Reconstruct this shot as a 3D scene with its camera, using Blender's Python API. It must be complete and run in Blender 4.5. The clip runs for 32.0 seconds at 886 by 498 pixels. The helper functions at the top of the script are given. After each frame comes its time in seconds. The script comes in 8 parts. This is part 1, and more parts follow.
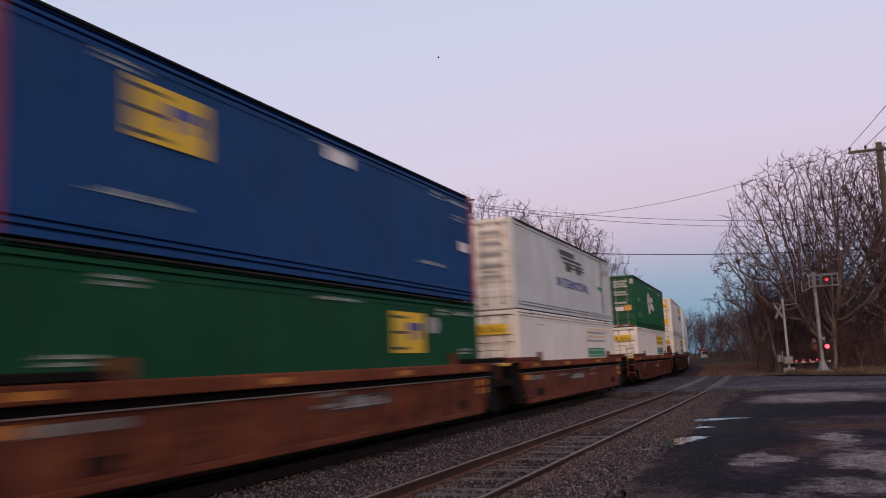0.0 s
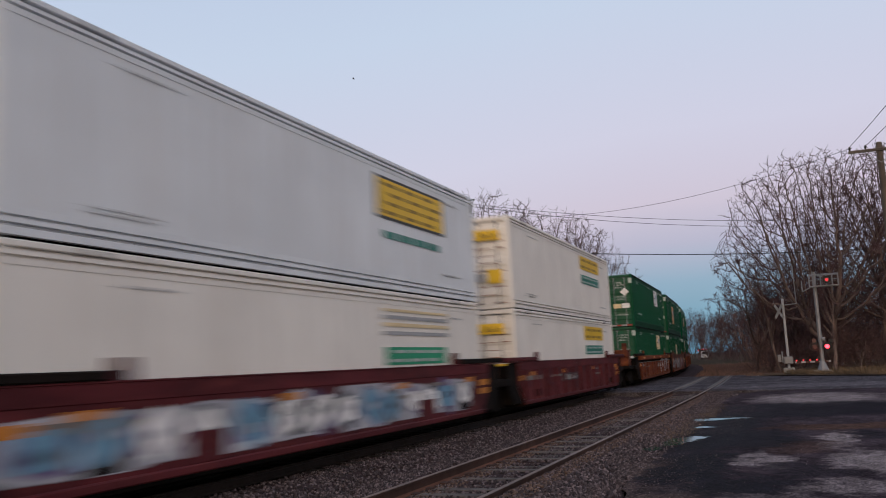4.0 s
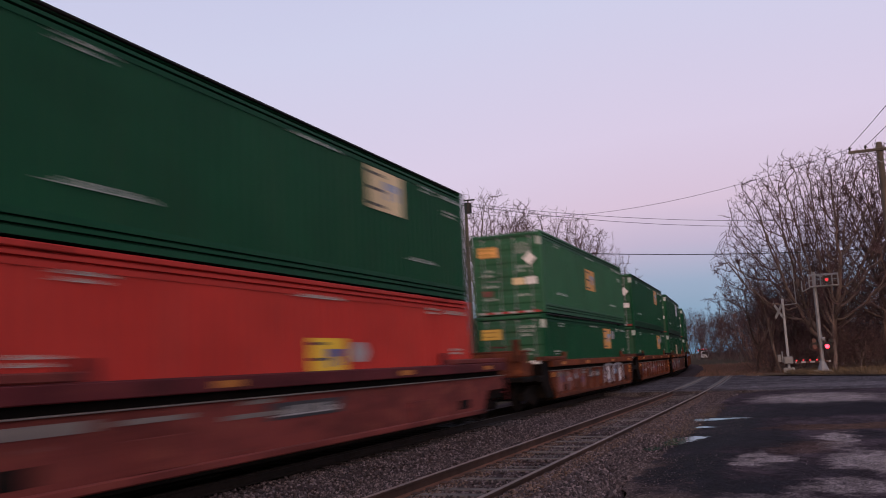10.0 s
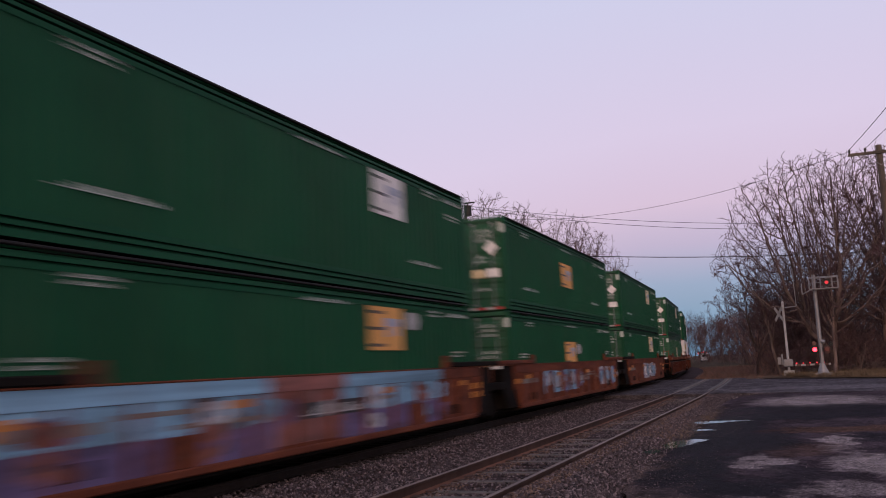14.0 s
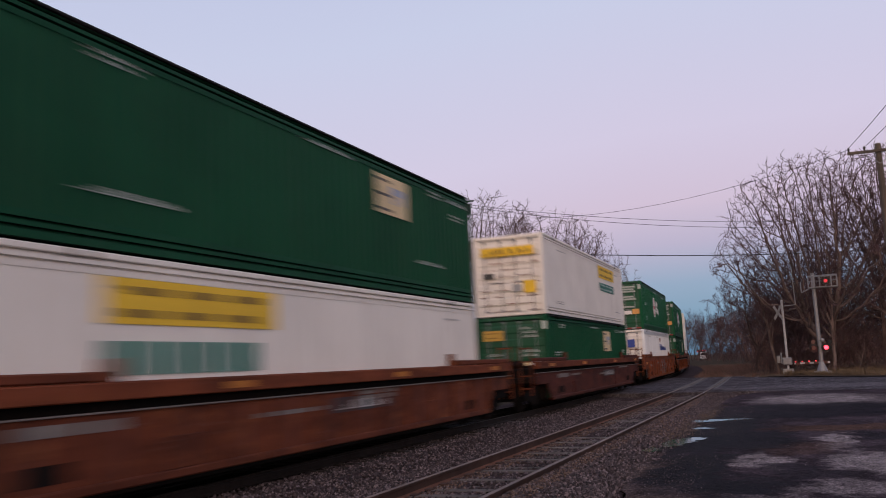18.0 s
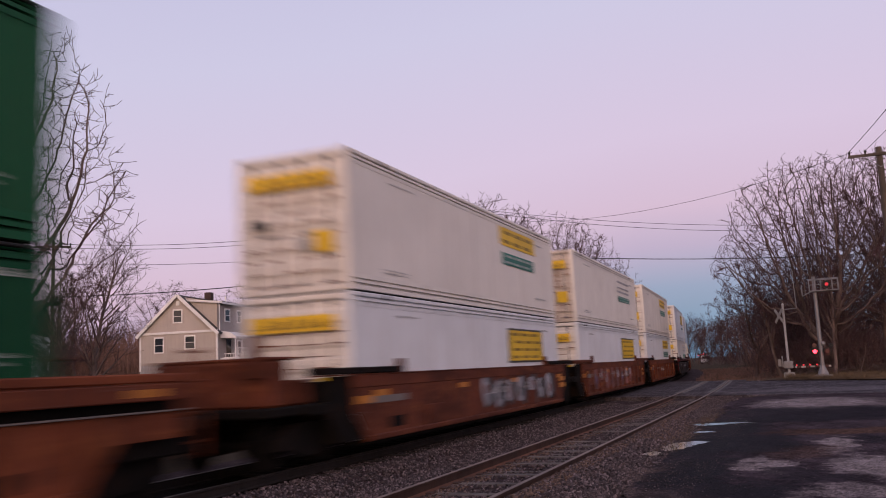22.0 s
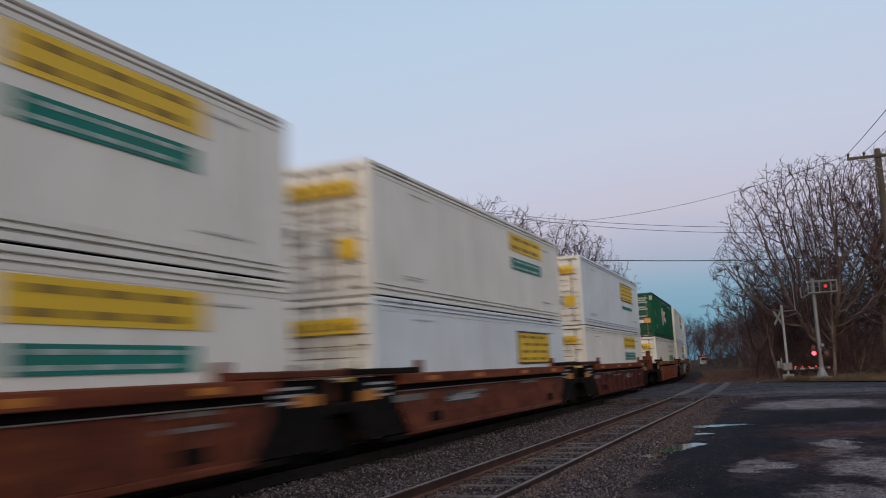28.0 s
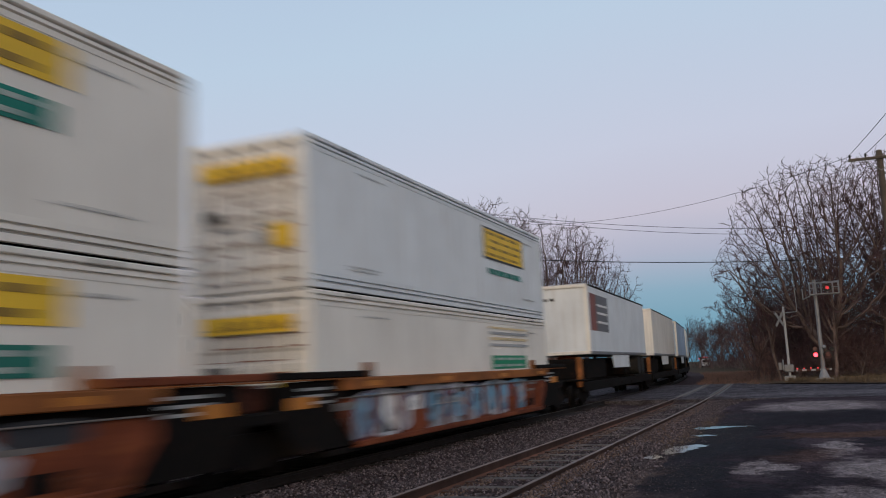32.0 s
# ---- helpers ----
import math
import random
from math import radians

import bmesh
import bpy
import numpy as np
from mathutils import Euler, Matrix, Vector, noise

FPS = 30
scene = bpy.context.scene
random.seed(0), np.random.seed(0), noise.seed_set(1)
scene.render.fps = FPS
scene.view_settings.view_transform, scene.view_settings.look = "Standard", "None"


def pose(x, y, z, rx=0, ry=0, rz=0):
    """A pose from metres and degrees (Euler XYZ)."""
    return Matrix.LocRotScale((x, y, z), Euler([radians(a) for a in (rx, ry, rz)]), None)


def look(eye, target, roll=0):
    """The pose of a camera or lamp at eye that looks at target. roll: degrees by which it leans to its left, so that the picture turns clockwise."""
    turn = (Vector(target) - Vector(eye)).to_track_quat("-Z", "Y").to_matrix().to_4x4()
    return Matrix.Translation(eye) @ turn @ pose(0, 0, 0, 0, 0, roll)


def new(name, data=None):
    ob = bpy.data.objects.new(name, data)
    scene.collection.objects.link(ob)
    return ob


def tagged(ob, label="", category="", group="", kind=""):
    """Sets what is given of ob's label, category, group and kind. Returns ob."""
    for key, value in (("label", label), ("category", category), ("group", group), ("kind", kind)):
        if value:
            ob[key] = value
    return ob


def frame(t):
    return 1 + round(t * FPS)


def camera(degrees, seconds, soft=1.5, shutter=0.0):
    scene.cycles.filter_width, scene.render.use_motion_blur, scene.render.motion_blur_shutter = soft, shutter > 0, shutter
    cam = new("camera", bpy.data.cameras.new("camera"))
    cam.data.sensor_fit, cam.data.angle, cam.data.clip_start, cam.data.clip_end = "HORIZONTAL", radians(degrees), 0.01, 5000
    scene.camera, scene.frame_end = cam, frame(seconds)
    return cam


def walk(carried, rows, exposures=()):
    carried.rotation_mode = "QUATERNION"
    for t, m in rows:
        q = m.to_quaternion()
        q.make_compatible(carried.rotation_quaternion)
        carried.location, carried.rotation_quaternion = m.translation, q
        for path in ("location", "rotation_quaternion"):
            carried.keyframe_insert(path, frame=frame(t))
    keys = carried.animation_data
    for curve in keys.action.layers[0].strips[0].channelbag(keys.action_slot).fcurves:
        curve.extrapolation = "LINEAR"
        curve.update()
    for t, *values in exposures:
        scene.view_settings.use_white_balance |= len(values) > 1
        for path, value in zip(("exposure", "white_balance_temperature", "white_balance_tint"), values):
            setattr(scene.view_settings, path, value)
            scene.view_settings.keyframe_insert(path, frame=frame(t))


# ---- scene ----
# World: the straight track runs along +y; top of rail is z = 0; the camera stands beside the near track.
cam = camera(54.58, 32.0, soft=1.0, shutter=1.0)
EYE = (0.0, 0.0, 1.61)
PITCH, YAW, ROLL, FOCAL = 7.703, 21.961, -2.737, 1519.6
# slow upward drift of the tripod head: seconds, rise in units of 1/FOCAL
DRIFT = [(0, 0), (12.9, 0), (13.2, 2.5), (13.5, 4.6), (14, 4.7), (14.5, 9), (15.5, 6), (16.5, 3), (17, 1.8), (18, 1.8), (18.5, 3), (19, 8),
         (20, 10.5), (20.5, 9.2), (21.5, 10.5), (22, 8), (22.5, 8), (23, 6), (23.5, 3.5), (24.5, 2), (25, 3), (25.5, 8), (26.5, 10), (27.5, 11),
         (29.5, 11), (30, 12.4), (31, 12.5), (32, 14)]
SIDEWAYS = [(0, 0), (13, 0), (16.5, 1.6), (19, 1.6), (20, 0.4), (22, 0.5), (24.5, 1.6), (27.5, 2.4), (29, 1.6), (30.5, 0), (32, 0)]


def aim(t):
    p = radians(PITCH + math.degrees(np.interp(t, *zip(*DRIFT)) / FOCAL))
    a = radians(YAW - math.degrees(np.interp(t, *zip(*SIDEWAYS)) / FOCAL))
    d = Vector((-math.sin(a) * math.cos(p), math.cos(a) * math.cos(p), math.sin(p)))
    return look(EYE, Vector(EYE) + d, ROLL)


EXPOSURES = [(0, 0.0, 6800, 11.3), (1, 0.0, 6480, -3.2), (2, 0.0, 6570, -0.5), (2.4, 0.0, 6710, 4.0), (3, 0.0, 6580, -1.2), (5.5, 0.0, 6500, 0.5), (6, 0.0, 6690, 7.6), (7, 0.0, 6920, 17.3), (8, 0.0, 7000, 22.2), (8.5, 0.0, 7070, 23.5), (9, 0.0, 6870, 15.1), (10, 0.0, 6800, 17.0), (11, 0.0, 6770, 14.0), (12, 0.0, 6810, 19.0), (13, 0.0, 7080, 26.1), (13.5, 0.0, 7160, 29.5), (14, 0.0, 6790, 18.5), (14.5, -0.01, 7080, 28.5), (16.5, -0.04, 7060, 26.5), (17, -0.05, 6760, 15.5), (17.4, -0.05, 6990, 23.5), (18, -0.05, 6630, 11.0), (19, -0.05, 6510, 6.0), (20, -0.07, 6300, 3.9), (21, -0.07, 6770, 9.4), (22, -0.07, 6990, 23.2), (23, -0.1, 6310, -4.4), (24, -0.1, 6120, -7.0), (25, -0.1, 6300, -8.4), (28, -0.1, 6160, -8.4), (29, -0.1, 6010, -12.0), (30, -0.1, 6530, -5.7), (31, -0.1, 6550, 2.9), (32, -0.1, 6280, -7.4)]
walk(cam, [(t, aim(t)) for t in sorted({t for t, _ in DRIFT} | {t for t, _ in SIDEWAYS})], EXPOSURES)

# ---- light: dusk, the sun just down behind the camera, the earth's shadow rising ahead ----
world = bpy.data.worlds.new("dusk_sky")
scene.world = world
world.use_nodes = True
wn, wl = world.node_tree.nodes, world.node_tree.links
wn.clear()


def wnode(kind, **values):
    n = wn.new(kind)
    for k, v in values.items():
        n.inputs[k].default_value = v
    return n


def ramp_fill(node, stops):
    e = node.color_ramp.elements
    while len(e) < len(stops):
        e.new(0.5)
    for k, (pos, col) in zip(e, stops):
        k.position, k.color = pos, (*col, 1)


w_out = wnode("ShaderNodeOutputWorld")
w_bg = wnode("ShaderNodeBackground", Strength=1.0)
w_tex = wnode("ShaderNodeTexCoord")
w_sep = wnode("ShaderNodeSeparateXYZ")
wl.new(w_tex.outputs["Generated"], w_sep.inputs[0])
w_ramp = wnode("ShaderNodeValToRGB")
# colour by the sine of the height over the horizon: earth's shadow, pink belt, pale lavender, blue overhead
ramp_fill(w_ramp, [(0.0, (0.12, 0.28, 0.43)), (0.04, (0.16, 0.34, 0.51)), (0.08, (0.24, 0.37, 0.56)), (0.125, (0.45, 0.42, 0.61)), (0.17, (0.60, 0.50, 0.67)), (0.25, (0.62, 0.57, 0.76)), (0.40, (0.56, 0.60, 0.80)), (1.0, (0.30, 0.40, 0.68))])
# the shadow band stands highest opposite the set sun and sinks away to the left
w_side = wnode("ShaderNodeMapRange", **{"From Min": -0.15, "From Max": -0.75, "To Min": 0.0, "To Max": 0.09})
wl.new(w_sep.outputs["X"], w_side.inputs["Value"])
w_lift = wnode("ShaderNodeMath")
wl.new(w_sep.outputs["Z"], w_lift.inputs[0])
wl.new(w_side.outputs[0], w_lift.inputs[1])
wl.new(w_lift.outputs[0], w_ramp.inputs[0])
# afterglow towards the set sun, behind the camera
w_dot = wnode("ShaderNodeVectorMath")
w_dot.operation = "DOT_PRODUCT"
w_dot.inputs[1].default_value = Vector((0.25, -0.96, 0.08)).normalized()
wl.new(w_tex.outputs["Generated"], w_dot.inputs[0])
w_glow = wnode("ShaderNodeValToRGB")
ramp_fill(w_glow, [(0.0, (0, 0, 0)), (0.45, (0.10, 0.07, 0.05)), (0.75, (0.55, 0.38, 0.24)), (1.0, (1.9, 1.1, 0.55))])
wl.new(w_dot.outputs["Value"], w_glow.inputs[0])
w_add = wnode("ShaderNodeMixRGB", Fac=1.0)
w_add.blend_type = "ADD"
wl.new(w_ramp.outputs[0], w_add.inputs[1])
wl.new(w_glow.outputs[0], w_add.inputs[2])
w_sky = wnode("ShaderNodeTexSky")
w_sky.sky_type = "NISHITA"
w_sky.sun_disc = False
w_sky.sun_elevation, w_sky.sun_rotation = radians(1.0), radians(165.0)
w_mix = wnode("ShaderNodeMixRGB", Fac=0.04)
w_mix.blend_type = "ADD"
wl.new(w_add.outputs[0], w_mix.inputs[1])
wl.new(w_sky.outputs[0], w_mix.inputs[2])
wl.new(w_mix.outputs[0], w_bg.inputs["Color"])
wl.new(w_bg.outputs[0], w_out.inputs["Surface"])

sun = new("afterglow_sun", bpy.data.lights.new("afterglow_sun", "SUN"))
sun.data.energy, sun.data.angle, sun.data.color = 0.5, radians(25), (1.0, 0.80, 0.62)
sun.matrix_world = look((0, 0, 0), (-0.30, 0.95, -0.16))

# ---- materials ----
MATS = {}


def material(name):
    m = bpy.data.materials.new(name)
    m.use_nodes = True
    n, l = m.node_tree.nodes, m.node_tree.links
    b = n["Principled BSDF"]
    MATS[name] = m
    return m, n, l, b


def noise_node(n, l, vec, scale, detail=4.0, rough=0.6):
    t = n.new("ShaderNodeTexNoise")
    t.inputs["Scale"].default_value, t.inputs["Detail"].default_value, t.inputs["Roughness"].default_value = scale, detail, rough
    l.new(vec, t.inputs["Vector"])
    return t


def scaled(n, l, out, x, y, z):
    m = n.new("ShaderNodeMapping")
    m.inputs["Scale"].default_value = (x, y, z)
    l.new(out, m.inputs["Vector"])
    return m.outputs[0]


def mix(n, l, fac, a, b, kind="MIX"):
    m = n.new("ShaderNodeMixRGB")
    m.blend_type = kind
    for k, v in enumerate((fac, a, b)):
        if hasattr(v, "links"):
            l.new(v, m.inputs[k])
        else:
            m.inputs[k].default_value = v if k == 0 else (*v, 1)
    return m.outputs[0]


def steps(n, l, out, lo, hi):
    r = n.new("ShaderNodeMapRange")
    r.inputs["From Min"].default_value, r.inputs["From Max"].default_value = lo, hi
    l.new(out, r.inputs["Value"])
    return r.outputs[0]


def bump(n, l, b, height, strength, dist):
    k = n.new("ShaderNodeBump")
    k.inputs["Strength"].default_value, k.inputs["Distance"].default_value = strength, dist
    l.new(height, k.inputs["Height"])
    l.new(k.outputs[0], b.inputs["Normal"])


def paint(name, col, rough=0.5, dirt=(0.10, 0.085, 0.07), amount=0.35, rust=0.0, vary=0.12, metal=0.0, shine=0.22):
    """Weathered paint: large fading, vertical rain streaks, fine grain, some rust."""
    m, n, l, b = material(name)
    tc = n.new("ShaderNodeTexCoord")
    oi = n.new("ShaderNodeObjectInfo")
    shift = n.new("ShaderNodeVectorMath")
    shift.operation = "SCALE"
    shift.inputs[0].default_value = (37.0, 61.0, 17.0)
    l.new(oi.outputs["Random"], shift.inputs["Scale"])
    add = n.new("ShaderNodeVectorMath")
    l.new(tc.outputs["Object"], add.inputs[0])
    l.new(shift.outputs[0], add.inputs[1])
    vec = add.outputs[0]
    big = noise_node(n, l, vec, 0.6, 3)
    streak = noise_node(n, l, scaled(n, l, vec, 5.0, 5.0, 0.35), 1.0, 5)
    fine = noise_node(n, l, vec, 24.0, 5)
    dark = tuple(c * (1 - vary) for c in col)
    lite = tuple(min(1, c * (1 + vary)) for c in col)
    c = mix(n, l, steps(n, l, big.outputs[0], 0.35, 0.65), dark, lite)
    s = n.new("ShaderNodeMath")
    s.operation = "MULTIPLY"
    s.inputs[1].default_value = amount
    l.new(steps(n, l, streak.outputs[0], 0.48, 0.78), s.inputs[0])
    c = mix(n, l, s.outputs[0], c, dirt)
    if rust:
        r = n.new("ShaderNodeMath")
        r.operation = "MULTIPLY"
        r.inputs[1].default_value = rust
        l.new(steps(n, l, noise_node(n, l, vec, 2.2, 8, 0.7).outputs[0], 0.52, 0.66), r.inputs[0])
        c = mix(n, l, r.outputs[0], c, (0.12, 0.045, 0.022))
    c = mix(n, l, 0.12, c, fine.outputs[0], "OVERLAY")
    l.new(c, b.inputs["Base Color"])
    b.inputs["Metallic"].default_value = metal
    rr = n.new("ShaderNodeMapRange")
    rr.inputs["To Min"].default_value, rr.inputs["To Max"].default_value = rough - 0.1, min(1, rough + 0.2)
    l.new(streak.outputs[0], rr.inputs["Value"])
    l.new(rr.outputs[0], b.inputs["Roughness"])
    b.inputs["Specular IOR Level"].default_value = shine
    bump(n, l, b, fine.outputs[0], 0.15, 0.004)
    return m


def ground_mat(name, cols, scale, grain, rough=0.95, bumpy=0.6, depth=0.02, mottle=(0.35, 0.65)):
    """Ground of two colours mottled at two scales, with grain."""
    m, n, l, b = material(name)
    tc = n.new("ShaderNodeTexCoord")
    vec = tc.outputs["Object"]
    a = noise_node(n, l, vec, scale, 6, 0.65)
    g = noise_node(n, l, vec, grain, 6, 0.7)
    c = mix(n, l, steps(n, l, a.outputs[0], *mottle), cols[0], cols[1])
    c = mix(n, l, steps(n, l, g.outputs[0], 0.42, 0.72), c, cols[2])
    l.new(c, b.inputs["Base Color"])
    b.inputs["Roughness"].default_value = rough
    b.inputs["Specular IOR Level"].default_value = 0.02
    bump(n, l, b, g.outputs[0], bumpy, depth)
    return m


def car_steel(name, base, bright, grime, rough=0.75):
    """Worn paint of a rail car: blotches drawn out along the car, brighter rust, dark runs, pale scuffs, grain."""
    m, n, l, b = material(name)
    tc = n.new("ShaderNodeTexCoord")
    oi = n.new("ShaderNodeObjectInfo")
    shift = n.new("ShaderNodeVectorMath")
    shift.operation = "SCALE"
    shift.inputs[0].default_value = (37.0, 61.0, 17.0)
    l.new(oi.outputs["Random"], shift.inputs["Scale"])
    add = n.new("ShaderNodeVectorMath")
    l.new(tc.outputs["Object"], add.inputs[0])
    l.new(shift.outputs[0], add.inputs[1])
    vec = add.outputs[0]
    patch = noise_node(n, l, scaled(n, l, vec, 1.0, 0.45, 1.6), 1.1, 7, 0.62)
    rusty = noise_node(n, l, scaled(n, l, vec, 1.0, 0.7, 1.3), 2.6, 8, 0.7)
    runs = noise_node(n, l, scaled(n, l, vec, 4.0, 4.0, 0.5), 1.0, 6, 0.65)
    fine = noise_node(n, l, vec, 26.0, 6, 0.7)
    c = mix(n, l, steps(n, l, patch.outputs[0], 0.38, 0.62), tuple(0.62 * k for k in base), tuple(1.2 * k for k in base))

    def layer(c, out, lo, hi, amount, col):
        k = n.new("ShaderNodeMath")
        k.operation = "MULTIPLY"
        k.inputs[1].default_value = amount
        l.new(steps(n, l, out, lo, hi), k.inputs[0])
        return mix(n, l, k.outputs[0], c, col)

    c = layer(c, rusty.outputs[0], 0.52, 0.64, 0.75, bright)
    c = layer(c, runs.outputs[0], 0.50, 0.72, 0.8, grime)
    c = layer(c, rusty.outputs[0], 0.40, 0.30, 0.7, grime)
    c = layer(c, noise_node(n, l, scaled(n, l, vec, 1.0, 0.35, 2.2), 3.4, 5, 0.6).outputs[0], 0.66, 0.74, 0.35, (0.20, 0.15, 0.13))
    c = mix(n, l, 0.25, c, fine.outputs[0], "OVERLAY")
    l.new(c, b.inputs["Base Color"])
    b.inputs["Roughness"].default_value = rough
    b.inputs["Specular IOR Level"].default_value = 0.12
    bump(n, l, b, fine.outputs[0], 0.3, 0.006)
    return m


GREEN = paint("container_green", (0.0038, 0.056, 0.025), 0.5, amount=0.16, shine=0.09)
GREEN_PALE = paint("container_green_faded", (0.018, 0.095, 0.045), 0.55, amount=0.25)
GREEN_LOGO = paint("container_green_bright", (0.003, 0.078, 0.030), 0.45, amount=0.16, shine=0.14)
BLUE = paint("container_blue", (0.003, 0.045, 0.155), 0.5, amount=0.2, shine=0.12)
RED = paint("container_red", (0.42, 0.038, 0.030), 0.55, amount=0.3, shine=0.08)
GREY = paint("container_grey", (0.52, 0.54, 0.53), 0.5, amount=0.30)
GREY_DARK = paint("rail_grey", (0.14, 0.14, 0.15), 0.5)
WHITE = paint("container_white", (0.72, 0.68, 0.62), 0.5, (0.30, 0.24, 0.18), amount=0.34, vary=0.06)
WHITE_COOL = paint("container_white_cool", (0.66, 0.68, 0.695), 0.45, (0.34, 0.28, 0.22), amount=0.38, vary=0.06)
WHITE_DIRTY = paint("container_white_rusty", (0.56, 0.49, 0.42), 0.65, (0.24, 0.13, 0.07), amount=0.75, rust=0.55)
BLUEGREY = paint("container_bluegrey", (0.36, 0.43, 0.52), 0.45, amount=0.25)
DARKGREEN = paint("door_green", (0.012, 0.075, 0.036), 0.5, amount=0.35, rust=0.1)
# near black: shade of the undergear is put into this steel colour
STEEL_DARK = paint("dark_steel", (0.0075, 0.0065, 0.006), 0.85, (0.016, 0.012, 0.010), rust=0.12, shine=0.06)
SEAM = paint("seam_black", (0.012, 0.012, 0.013), 0.8)
RUSTBROWN = car_steel("well_car_brown", (0.112, 0.031, 0.016), (0.21, 0.065, 0.025), (0.032, 0.014, 0.011))
ORANGE = car_steel("well_car_orange", (0.155, 0.042, 0.019), (0.25, 0.075, 0.026), (0.045, 0.018, 0.012))
YELLOWCAR = car_steel("well_car_yellow", (0.25, 0.092, 0.030), (0.36, 0.14, 0.040), (0.07, 0.032, 0.018))
DARKBODY = car_steel("well_car_dark", (0.030, 0.017, 0.014), (0.07, 0.028, 0.018), (0.013, 0.009, 0.008))
REDCAR = car_steel("well_car_red", (0.150, 0.032, 0.027), (0.22, 0.060, 0.040), (0.060, 0.018, 0.016), 0.65)
DARKRUST = car_steel("well_car_dark_rust", (0.070, 0.019, 0.013), (0.12, 0.036, 0.020), (0.020, 0.010, 0.008))
MAROON = car_steel("well_car_maroon", (0.085, 0.015, 0.018), (0.13, 0.030, 0.026), (0.028, 0.011, 0.011), 0.65)
RUST_STAIN = paint("rust_stain", (0.19, 0.085, 0.05), 0.8, (0.10, 0.05, 0.03), amount=0.6, vary=0.4)
RUST_RED = paint("tape_red", (0.30, 0.045, 0.04), 0.6, amount=0.4)
REFLECT = paint("reflector_yellow", (0.46, 0.17, 0.025), 0.4, amount=0.4)
DECAL_YELLOW = paint("decal_yellow", (0.72, 0.46, 0.035), 0.45, amount=0.2)
DECAL_ORANGE = paint("decal_orange", (0.62, 0.31, 0.09), 0.5, amount=0.25)
DECAL_CREAM = paint("decal_cream", (0.66, 0.52, 0.30), 0.5, amount=0.25)
DECAL_WHITE = paint("decal_white", (0.68, 0.66, 0.64), 0.5, amount=0.25)
DECAL_TEXT = paint("lettering_pale", (0.36, 0.41, 0.38), 0.6, amount=0.4)
DECAL_DARK = paint("lettering_dark", (0.05, 0.05, 0.05), 0.5)
DECAL_BLUE = paint("lettering_blue", (0.04, 0.07, 0.30), 0.5)
DECAL_OCHRE = paint("lettering_ochre", (0.27, 0.17, 0.03), 0.5)
DECAL_OCHRE2 = paint("decal_ochre", (0.50, 0.31, 0.06), 0.5, amount=0.3)
DECAL_GREYBLUE = paint("lettering_greyblue", (0.30, 0.34, 0.44), 0.5)
DECAL_TEAL = paint("decal_teal", (0.02, 0.17, 0.13), 0.5)
DECAL_GREEN = paint("decal_green", (0.03, 0.25, 0.13), 0.5)
DECAL_ROSE = paint("decal_rose", (0.50, 0.10, 0.14), 0.5)
DECAL_GREYTEXT = paint("lettering_grey", (0.33, 0.33, 0.33), 0.6)
STENCIL = paint("stencil_pale", (0.16, 0.14, 0.13), 0.7)
GRAF_BLUE = paint("sprayed_paint_blue", (0.14, 0.27, 0.38), 0.6, amount=0.4, vary=0.4)
GRAF_VIOLET = paint("sprayed_paint_violet", (0.095, 0.070, 0.150), 0.6, amount=0.4, vary=0.4)
GRAF_WHITE = paint("sprayed_paint_white", (0.33, 0.33, 0.36), 0.6, amount=0.6, vary=0.3)
GRAF_ROSE = paint("sprayed_paint_rose", (0.185, 0.072, 0.062), 0.6, amount=0.5, vary=0.45)
GRAF_TEAL = paint("sprayed_paint_teal", (0.075, 0.105, 0.125), 0.6, amount=0.4, vary=0.3)
GRAF_BLACK = paint("sprayed_paint_black", (0.03, 0.03, 0.035), 0.5)
GALV = paint("galvanised_steel", (0.20, 0.20, 0.21), 0.5, amount=0.3, metal=0.4)
MASTWHITE = paint("mast_white", (0.31, 0.31, 0.32), 0.5, amount=0.3)
BLACKMET = paint("black_housing", (0.015, 0.015, 0.016), 0.5)
POLEWOOD = paint("pole_wood", (0.085, 0.070, 0.058), 0.85, (0.06, 0.045, 0.035), amount=0.6, vary=0.3)
BARK = paint("bark", (0.118, 0.086, 0.078), 0.95, (0.07, 0.050, 0.044), amount=0.6, vary=0.3)
TWIG = paint("twig", (0.080, 0.046, 0.048), 0.9, (0.05, 0.032, 0.030), amount=0.4, vary=0.3)
BRUSH = paint("brush_stems", (0.175, 0.104, 0.082), 0.95, (0.10, 0.062, 0.048), amount=0.3, vary=0.35)
STRAW = paint("dead_grass_straw", (0.12, 0.085, 0.052), 0.95, vary=0.35)
SIDING = paint("beige_siding", (0.45, 0.40, 0.36), 0.6, amount=0.15, vary=0.05)
SIDING_GREY = paint("taupe_siding", (0.33, 0.29, 0.27), 0.6, amount=0.15, vary=0.05)
SIDING_WHITE = paint("white_siding", (0.70, 0.71, 0.74), 0.6, amount=0.12, vary=0.05)
SLATE = paint("grey_roof_shingles", (0.15, 0.15, 0.16), 0.9, vary=0.2)
BROWNROOF = paint("brown_roof_shingles", (0.075, 0.048, 0.044), 0.9, vary=0.25)
TAN = paint("tan_siding", (0.42, 0.34, 0.29), 0.6, amount=0.15, vary=0.06)
CARBLACK = paint("car_black", (0.012, 0.012, 0.014), 0.25, amount=0.1, shine=0.5)
TRIM = paint("white_trim", (0.76, 0.75, 0.74), 0.5, amount=0.1)
